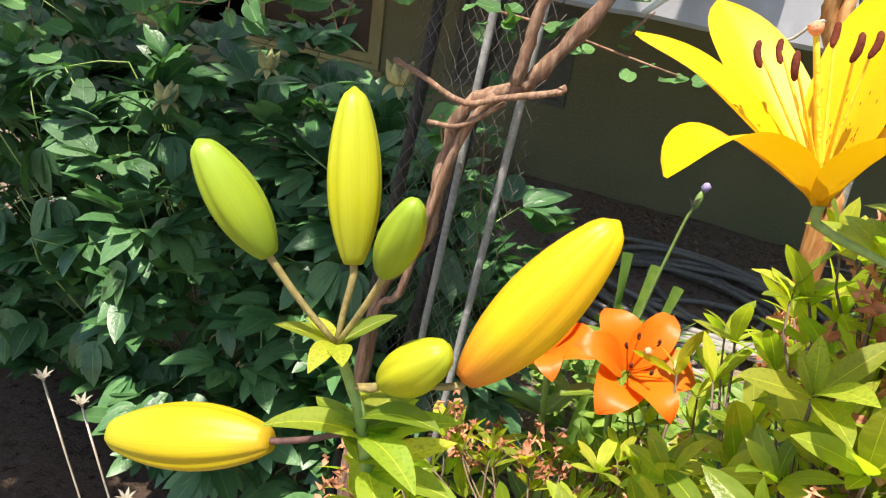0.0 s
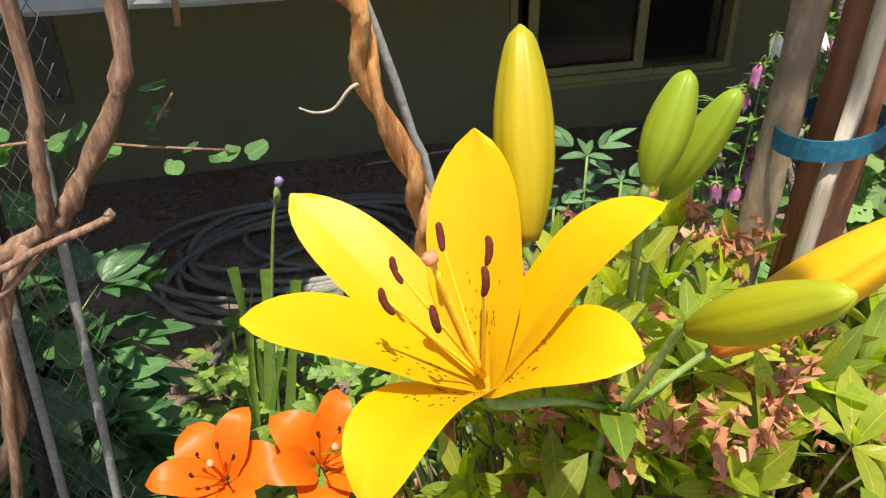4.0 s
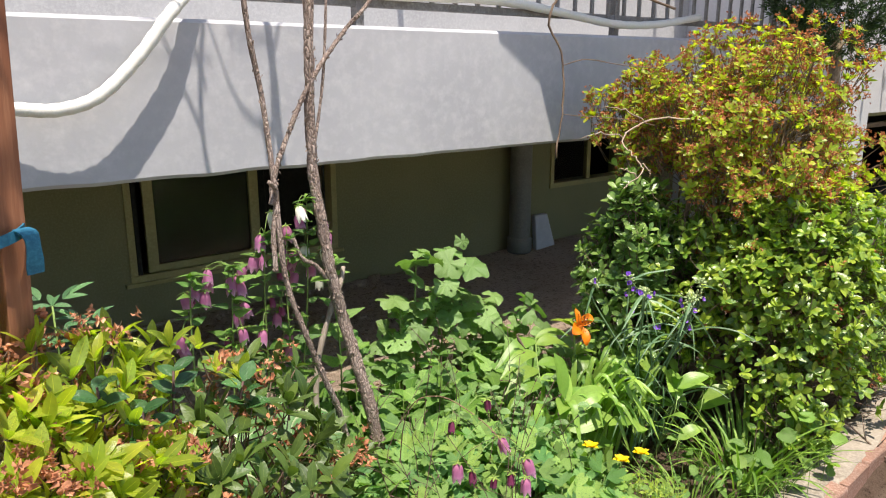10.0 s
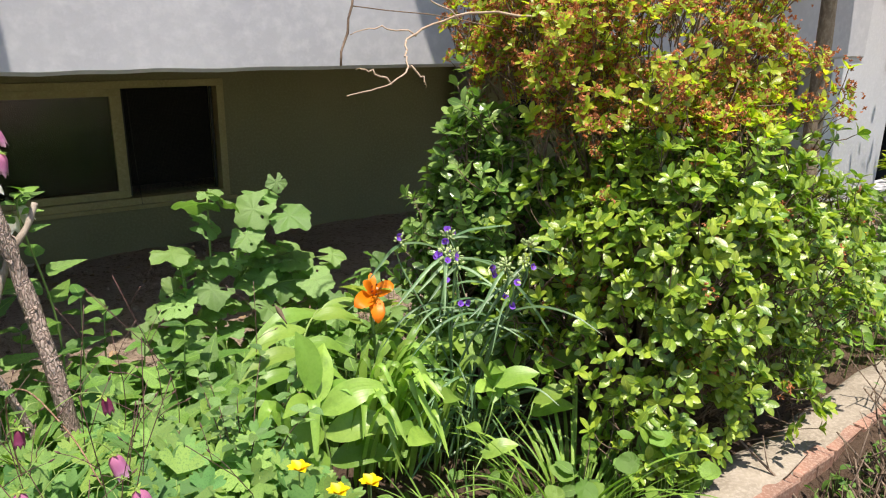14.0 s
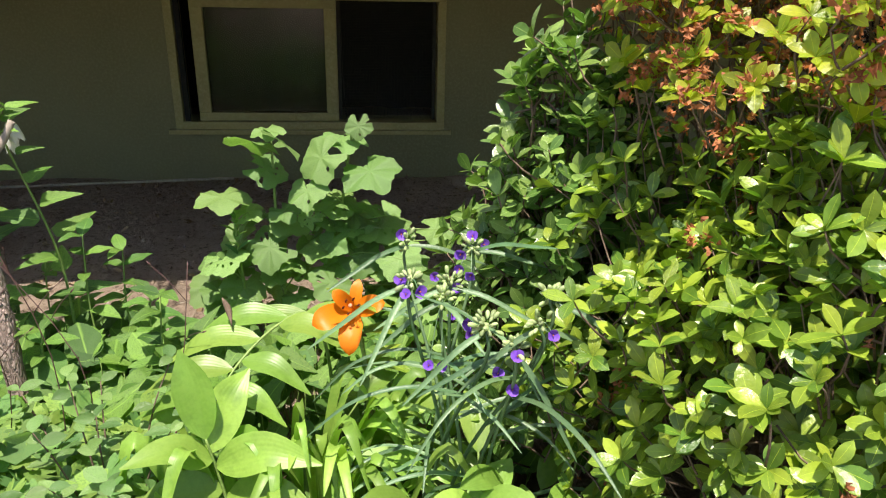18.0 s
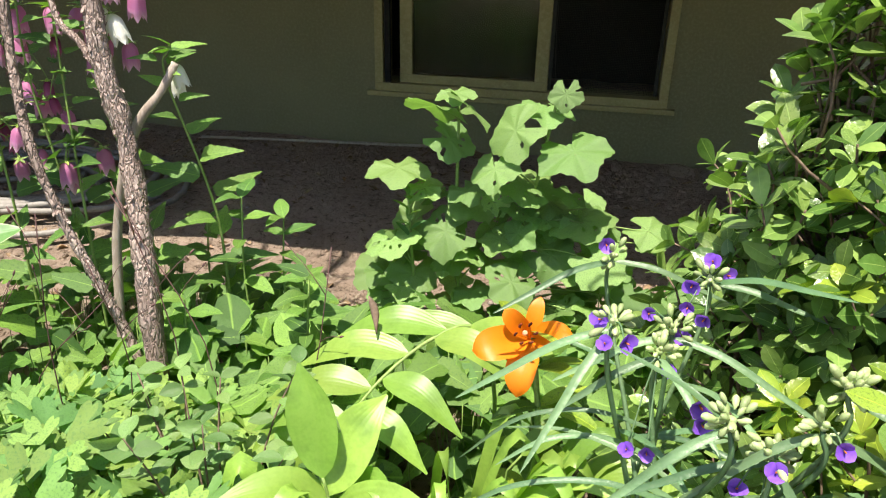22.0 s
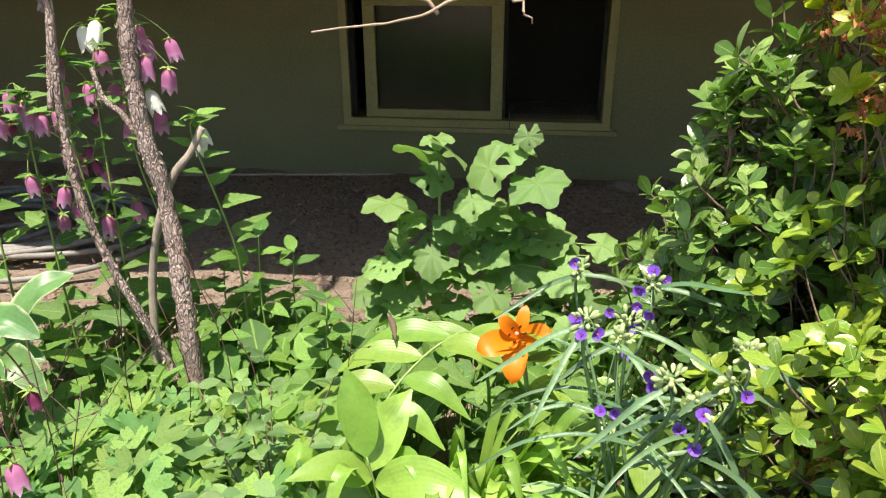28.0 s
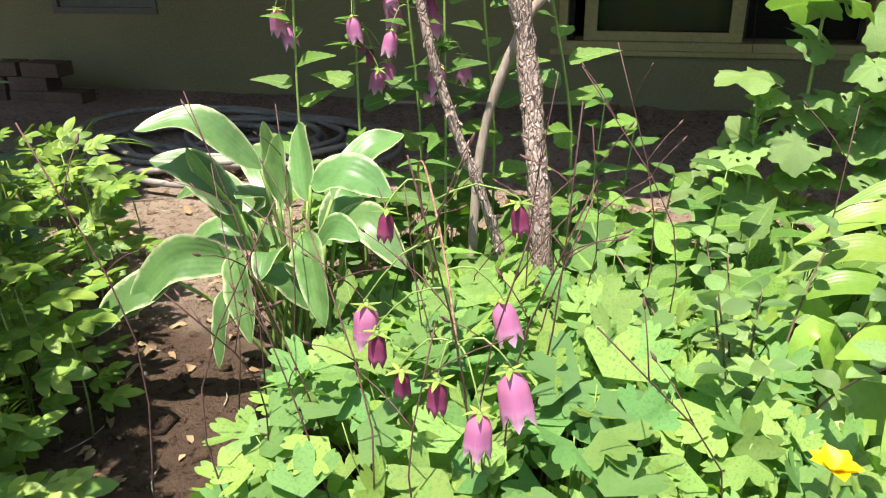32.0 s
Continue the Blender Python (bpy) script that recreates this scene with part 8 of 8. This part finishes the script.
def litter():
    rng = np.random.default_rng(241)
    crumb = []
    for i in range(3):
        bm = bmesh.new()
        bmesh.ops.create_icosphere(bm, subdivisions=1, radius=1)
        V = np.array([v.co[:] for v in bm.verts]) * (1 + 0.28 * rng.normal(size=(len(bm.verts), 1))) * vec(1, 0.85, 0.6)
        crumb.append(bare(V, [tuple(v.index for v in f.verts) for f in bm.faces]))
        bm.free()
    spots = []
    for i in range(9500):
        u = rng.random()
        x = rng.uniform(-1.6, 1.5)
        y = rng.uniform(-1.65, -0.05) if u < 0.7 else rng.uniform(-2.9, -1.6)
        if u >= 0.7:
            x = rng.uniform(-1.4, -0.2)
        spots.append((crumb[i % 3], vec(x, y, bed_z(x, y)), facing(rng.normal(size=3)), 0.0026 * math.exp(abs(rng.normal()) * 0.85)))
    t = thing("soil_crumbs", (0, -1.2, 0.0), "loose crumbs of dry brown soil", "soil", kind="stuff")
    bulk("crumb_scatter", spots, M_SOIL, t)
    pale = surface("pale_stone", (0.3, 0.25, 0.21), (0.2, 0.165, 0.135), (0.4, 0.35, 0.3), grain=120, blotch=15, rough=0.9, per_island=0.3)
    for i in range(46):
        x, y = rng.uniform(-1.5, 1.2), rng.uniform(-1.6, -0.15)
        if i > 34:
            x, y = rng.uniform(-0.9, -0.45), rng.uniform(-2.6, -1.9)
        o = new("pebble", PEB[i % 3]) if PEB else None
        if not o:
            PEB.extend(geo_mesh("pebble", c, pale) for c in crumb)
            o = new("pebble", PEB[i % 3])
        o.matrix_basis = m4((x, y, bed_z(x, y) + 0.002), facing(vec(rng.normal(), rng.normal(), 0)), rng.uniform(0.004, 0.011))
        tagged(o, "small pale pebble lying on garden soil", "pebble", "pebbles")
    dead = leafy("dead_leaf", (0.42, 0.30, 0.18), (0.24, 0.15, 0.08), (1.1, 1.0, 0.8), gloss=0.85, through_light=0.2)
    lt = [blade(1, 0.4, 5, 0.9, 0.8, 0.5, d, wave=0.4, seed=i) for i, d in enumerate((0.6, 1.4, -0.8))]
    bits, straw = [], []
    for i in range(620):
        x, y = rng.uniform(-1.5, 1.3), rng.uniform(-1.75, -0.1)
        if i % 3 == 0:
            x, y = rng.uniform(-1.3, -0.35), rng.uniform(-2.85, -1.7)
        bits.append((lt[i % 3], vec(x, y, bed_z(x, y) + 0.006), facing(vec(rng.normal(), rng.normal(), 0.1), vec(rng.normal() * 0.3, rng.normal() * 0.3, 1)), rng.uniform(0.015, 0.05)))
    for i in range(260):
        x, y = rng.uniform(-0.2, 1.2), -1.42 + rng.normal() * 0.1
        if i % 3 == 0:
            x, y = rng.uniform(-1.4, -0.3), rng.uniform(-2.6, -1.2)
        a, L = rng.random() * 6.28, rng.uniform(0.03, 0.1)
        z = bed_z(x, y) + 0.006
        straw.append((spline([(x, y, z), (x + L * 0.5 * math.cos(a), y + L * 0.5 * math.sin(a), z + 0.006 * rng.random()), (x + L * math.cos(a + 0.2), y + L * math.sin(a + 0.2), bed_z(x + L * math.cos(a), y + L * math.sin(a)) + 0.004)], 5), 0.0014, 0.0007))
    t = thing("leaf_litter", (0, -1.2, 0.0), "scattered dead leaves and straw on soil", "litter", kind="stuff")
    bulk("dead_leaf_scatter", bits, dead, t)
    tubes("straw", straw, M_CANE, t, 4)


PEB = []
litter()


# ---- leafy things between the larger plants ----
def fill_plants():
    rng = np.random.default_rng(251)
    lobe = []
    for i in range(3):
        L = [moved(blade(1, 0.3, 5, 0.8, 0.75, 0.25, 0.5, seed=i), (0, y0, 0), facing(vec(math.sin(a), math.cos(a), 0)), s) for y0, a, s in ((0.4, 0, 0.6), (0.25, 0.6, 0.55), (0.25, -0.6, 0.55), (0.02, 0.9, 0.45), (0.02, -0.9, 0.45))]
        lobe.append(joined(L))
    t = thing("mugwort_plant", (-0.78, -2.2, 0.0), "tall grey-green herb with deeply cut leaves behind a stake", "plant")
    items = []
    for x, y, z in ((-0.741, -2.2, 0.86), (-0.69, -2.22, 0.82), (-0.79, -2.2, 0.78), (-0.85, -2.18, 0.8), (-0.92, -2.2, 0.72)):
        st = spline([(x * 0.6 - 0.31, y, -0.02), (x, y, z * 0.5), (x, y, z)], 12)
        tube("stem", st, np.linspace(0.0035, 0.002, 12), M_STEM, t, 6)
        for i in range(15):
            p = st[11 - int(i * 0.55)]
            a = i * 2.4
            d = unit(vec(math.cos(a), math.sin(a), 0.55 - 0.04 * i))
            items.append((lobe[i % 3], p, facing(d, vec(0, -0.2, 1)), rng.uniform(0.06, 0.11)))
    singles("leaf", items, M_PEO, t)
    t = thing("glossy_shrub", (-0.78, -2.75, 0.0), "dark glossy oval leaves poking through an azalea", "shrub")
    ov = [blade(1, 0.58, 6, 0.9, 0.75, 0.25, d, cols=2, seed=i) for i, d in enumerate((0.2, 0.6))]
    gl = leafy("glossy_leaf", (0.07, 0.17, 0.05), (0.04, 0.11, 0.04), (1.1, 1.4, 0.6), gloss=0.2, through_light=0.2, vein=0.6)
    items = []
    for x, y, z in ((-0.90, -2.85, 0.955), (-0.82, -2.86, 0.95), (-0.77, -2.85, 0.90), (-0.72, -2.82, 0.93), (-0.62, -2.8, 0.88)):
        tube("stem", spline([(-0.78, -2.75, 0), (x * 0.5 - 0.38, y + 0.05, 0.5), (x, y, z)], 8), np.linspace(0.004, 0.0016, 8), M_REDSTEM, t, 6)
        for i in range(6):
            a = i * 2.2 + x * 9
            items.append((ov[i % 2], vec(x, y, z - 0.008 * i), facing(unit(vec(math.cos(a), math.sin(a), 0.55)), vec(0, -0.4, 1)), rng.uniform(0.03, 0.045)))
    singles("leaf", items, gl, t)
    t = thing("snowberry_shrub", (0.46, -2.3, 0.0), "low wiry shrub with small round grey-green leaves", "shrub")
    items, runs = [], []
    for k in range(15):
        x, y, z = rng.uniform(0.28, 0.62), rng.uniform(-2.5, -2.15), rng.uniform(0.22, 0.41)
        st = spline([(0.46, -2.3, -0.02), (x * 0.6 + 0.18, y * 0.6 - 0.92, z * 0.7), (x, y, z)], 9)
        runs.append((st, 0.0022, 0.001))
        for i in range(9):
            p = st[8 - int(i * 0.6)]
            a = i * 2.4 + k
            items.append((ov[i % 2], p, facing(unit(vec(math.cos(a), math.sin(a), 0.2)), vec(0, -0.3, 1) + rng.normal(size=3) * 0.35), rng.uniform(0.026, 0.042)))
    singles("leaf", items, M_SNOW, t)
    tubes("twigwork", runs, M_TWIG, t, 5)
    # tall shoots left of the mallow
    t = thing("balsam_plant", (0.3, -1.7, 0.0), "slim leafy shoots with toothed pointed leaves", "plant")
    pt = [blade(1, 0.45, 7, 0.75, 0.75, 0.2, d, cols=1, wave=0.15, seed=i) for i, d in enumerate((0.4, 0.9))]
    items = []
    for x, y, z in ((0.24, -1.72, 0.42), (0.3, -1.66, 0.36), (0.38, -1.75, 0.3), (0.1, -1.62, 0.32), (0.45, -1.9, 0.36), (0.2, -1.9, 0.28)):
        st = spline([(x + 0.02, y, -0.02), (x - 0.01, y, z * 0.5), (x, y, z)], 10)
        tube("stem", st, np.linspace(0.003, 0.0016, 10), M_STEM, t, 6)
        for i in range(14):
            a = i * 2.4 + x * 7
            items.append((pt[i % 2], st[9 - int(i * 0.6)], facing(unit(vec(math.cos(a), math.sin(a), 0.35 - 0.03 * i)), vec(0, -0.2, 1)), rng.uniform(0.05, 0.085)))
    singles("leaf", items, M_CAM, t)
    # withered stalks in front of the peony
    for x, y, z in ((-1.70, -2.86, 0.71), (-1.655, -2.86, 0.70), (-1.60, -2.87, 0.62)):
        t = thing("withered_stalk", (x + 0.06, y, 0.0), "dry straw-coloured stalk with a withered flower head", "stalk", "withered stalks")
        tube("stem", spline([(x + 0.09, y, -0.05), (x + 0.06, y, z * 0.6), (x, y, z)], 8), 0.0011, M_CANE, t, 6)
        dd = blade(1, 0.25, 4, 0.8, 0.7, 0.4, 0.8)
        singles("dry_petal", [(dd, vec(x, y, z), facing(vec(math.cos(a), math.sin(a), 2.6)), 0.016) for a in range(6)], M_CANE, t)
    t = thing("garden_peg", (-1.64, -2.88, 0.0), "thin metal peg standing in the soil", "peg")
    tube("rod", [(-1.645, -2.88, -0.05), (-1.64, -2.88, 0.2), (-1.636, -2.88, 0.5)], 0.0025, M_POLE, t, 7)
    tube("cap", [(-1.636, -2.88, 0.498), (-1.636, -2.88, 0.505)], 0.0034, M_POLE, t, 7)


M_SNOW = leafy("snowberry_leaf", (0.25, 0.38, 0.12), (0.13, 0.25, 0.08), (1.2, 1.4, 0.6), gloss=0.3, through_light=0.35)
fill_plants()


def dry_branch():
    t = thing("dry_branch", (1.3, -2.0, 0.9), "dead bare branch caught in a tall azalea", "branch")
    pale = surface("dead_wood", (0.4, 0.3, 0.22), (0.28, 0.2, 0.14), (0.5, 0.4, 0.3), grain=120, blotch=14, rough=0.9)
    tube("limb", spline([(1.35, -2.3, 1.12), (1.1, -2.24, 1.14), (0.935, -2.24, 1.09), (0.85, -2.34, 1.05), (0.8, -2.42, 1.015), (0.72, -2.44, 0.99), (0.64, -2.475, 0.982)], 34) + np.random.default_rng(5).normal(size=(34, 3)) * 0.0028, np.linspace(0.0032, 0.001, 34), pale, t, 7, 0.15, 1)
    for pts in ([(0.82, -2.4, 1.03), (0.85, -2.41, 1.0), (0.862, -2.4, 0.983)], [(0.935, -2.24, 1.09), (0.86, -2.2, 1.1), (0.8, -2.18, 1.085)], [(0.76, -2.43, 1.0), (0.72, -2.42, 1.02), (0.69, -2.42, 1.025)], [(1.05, -2.24, 1.13), (0.98, -2.2, 1.17), (0.9, -2.18, 1.18)]):
        tube("twig", spline(pts, 12) + np.random.default_rng(6).normal(size=(12, 3)) * 0.0025, np.linspace(0.0024, 0.0009, 12), pale, t, 6, 0.15, 2)
    tube("dark_twig", spline([(1.3, -2.15, 1.5), (1.0, -2.0, 1.6), (0.86, -1.975, 1.47), (0.91, -2.0, 1.317), (0.885, -2.02, 1.15), (0.84, -2.038, 1.01)], 26) + np.random.default_rng(7).normal(size=(26, 3)) * 0.004, np.linspace(0.0045, 0.003, 26), M_TWIG, t, 7, 0.15, 3, "dark hanging twig")
    tube("twig", spline([(0.905, -2.0, 1.31), (1.0, -2.02, 1.33), (1.15, -2.05, 1.31), (1.3, -2.1, 1.3)], 8), 0.0018, M_TWIG, t, 6)
    tube("twig", spline([(0.885, -2.02, 1.15), (0.98, -2.05, 1.14), (1.1, -2.1, 1.13), (1.25, -2.15, 1.1)], 8), 0.0016, M_TWIG, t, 6)


dry_branch()


# ---- beyond the kerb ----
def hedges():
    rng = np.random.default_rng(261)
    t = thing("dead_hedge", (2.5, -3.15, -0.2), "clipped hedge of bare brown twigs", "hedge")
    runs = []
    for i in range(760):
        x, y = rng.uniform(1.7, 3.0), rng.uniform(-3.75, -3.0)
        z0 = -0.2
        top = rng.uniform(0.02, 0.26) - 0.12 * max(0, 2.2 - x)
        dx, dy = rng.normal() * 0.13, rng.normal() * 0.13
        p1 = vec(x + dx * 0.4, y + dy * 0.4, z0 + (top - z0) * 0.5)
        p2 = vec(x + dx, y + dy, top)
        runs.append((np.array([(x, y, z0), p1, p2]), 0.0058, 0.0026))
        for k in range(4):
            q = p1 + (p2 - p1) * rng.random()
            d = unit(vec(rng.normal(), rng.normal(), 0.9))
            runs.append((np.array([q, q + d * 0.03, q + d * rng.uniform(0.05, 0.12) + vec(0, 0, 0.02)]), 0.0026, 0.0012))
    tubes("twigwork", runs, M_DEADTWIG, t, 4)
    lt = [blade(1, 0.5, 4, 0.9, 0.8, 0.2, 0.4)]
    bulk("foliage", [(lt[0], vec(rng.uniform(1.8, 3.4), rng.uniform(-3.5, -2.95), rng.uniform(0.0, 0.32)), facing(rng.normal(size=3), vec(0, 0, 1)), rng.uniform(0.015, 0.032)) for _ in range(1100)], M_BOXH, t)
    t = thing("box_hedge", (4.3, -2.85, -0.2), "small-leaved clipped green hedge beyond a kerb", "hedge")
    items, runs = [], []
    for k, (c, r, n) in enumerate((((2.95, -3.12, 0.08), (0.34, 0.26, 0.36), 600), ((3.2, -3.05, 0.1), (0.4, 0.27, 0.38), 700), ((3.8, -2.93, 0.15), (0.5, 0.28, 0.36), 800), ((4.6, -2.75, 0.15), (0.55, 0.28, 0.36), 600), ((5.5, -2.6, 0.15), (0.6, 0.3, 0.38), 500))):
        for pos, ax in shoots(rng, c, r, n, -0.5, 0.65, 0.14, seed=80 + k):
            items += whorl(rng, pos, ax, lt, 6, 0.026, (30, 80), 0.006)
            runs.append((np.array([pos - ax * 0.14, pos - ax * 0.06, pos]), 0.0018, 0.001))
    bulk("foliage", items, M_BOXH, t)
    tubes("twigwork", runs, M_TWIG, t, 4)
    woody_core(rng, t, (4.3, -2.85, -0.2), (4.3, -2.85, 0.1), (1.1, 0.2, 0.25), 40, M_TWIG)
    t = thing("nandina_bush", (4.2, -2.1, 0.0), "airy bush of narrow yellow-green leaves in tiers", "shrub")
    nar = [blade(1, 0.28, 4, 0.85, 0.8, 0.2, d, seed=i) for i, d in enumerate((0.3, 0.8))]
    items, runs = [], []
    for k in range(46):
        a, r = rng.random() * 6.28, 0.26 * math.sqrt(rng.random())
        p = vec(4.2 + 1.3 * r * math.cos(a), -2.1 + r * math.sin(a), rng.uniform(0.3, 0.82))
        runs.append((spline([(4.2, -2.1, -0.02), (4.2 + (p[0] - 4.2) * 0.5, -2.1 + (p[1] + 2.1) * 0.5, p[2] * 0.6), p], 6), 0.004, 0.0016))
        for g in range(3):
            items += whorl(rng, p - vec(0, 0, 0.03 * g), vec(0, 0, 1), nar, 8, 0.07, (45, 95))
    bulk("foliage", items, M_AZ, t)
    tubes("stemwork", runs, M_TWIG, t, 5)


M_DEADTWIG = surface("dead_hedge_twig", (0.15, 0.105, 0.075), (0.06, 0.042, 0.03), (0.28, 0.21, 0.16), grain=150, blotch=8, rough=0.95, per_island=0.35)
M_BOXH = leafy("box_leaf", (0.16, 0.3, 0.06), (0.07, 0.17, 0.035), (1.2, 1.5, 0.5), gloss=0.4, through_light=0.3)
hedges()


def kerb():
    """A low brick edging with a pale mortar strip behind it."""
    rng = np.random.default_rng(271)
    line = spline([(-3.2, -2.93, 0), (-0.5, -2.93, 0), (1.12, -2.86, 0), (2.04, -2.785, 0), (3.48, -2.596, 0), (5.27, -2.21, 0), (6.2, -1.98, 0)], 400)
    s = np.concatenate([[0], np.cumsum(np.linalg.norm(np.diff(line, axis=0), axis=1))])
    k = tagged(new("kerb"), "low edging of weathered red bricks with a pale mortar strip", "kerb", kind="structure")
    n = np.gradient(line, axis=0)
    n = np.column_stack([-n[:, 1], n[:, 0], n[:, 2]])
    n /= np.linalg.norm(n, axis=1)[:, None]
    V, F_ = [], []
    prof = [(-0.03, -0.12), (-0.03, -0.008), (-0.02, 0.004), (0.02, 0.006), (0.065, 0.004), (0.095, 0.0), (0.12, -0.014), (0.14, -0.045)]
    for i in range(400):
        for d, z in prof:
            j = 0.012 * noise.noise(Vector((line[i][0] * 7, d * 30, 4)))
            q = line[i] + n[i] * (d + j)
            V.append((q[0], q[1], z + 0.02 * noise.noise(Vector((line[i][0] * 5, d * 9, 1))) - 0.004))
    w = len(prof)
    for i in range(399):
        F_ += [(i * w + c, i * w + c + 1, (i + 1) * w + c + 1, (i + 1) * w + c) for c in range(w - 1)]
    part("mortar_strip", mesh_of("mortar_strip", V, F_, M_PAVE), M_PAVE, k, "pale crumbling mortar")
    meshes = []
    for i in range(4):
        bm = box(-0.093, 0.093, -0.052, 0.0, -0.17, 0.0, 0.005)
        for v in bm.verts:
            v.co += Vector(rng.normal(size=3) * 0.0016)
        me = bpy.data.meshes.new("brick")
        bm.to_mesh(me)
        bm.free()
        me.materials.append(M_KERB)
        meshes.append(me)
    pos = 0.1
    while pos < s[-1] - 0.1:
        q = np.array([np.interp(pos, s, line[:, c]) for c in range(3)])
        q2 = np.array([np.interp(pos + 0.05, s, line[:, c]) for c in range(3)])
        o = new("brick", meshes[int(rng.integers(4))])
        o.matrix_basis = pose(q[0], q[1], -0.004 + rng.normal() * 0.006, rng.normal() * 1.2, rng.normal() * 0.8, math.degrees(math.atan2(q2[1] - q[1], q2[0] - q[0])) + rng.normal() * 1.2)
        adopt(o, k)
        pos += 0.197


kerb()
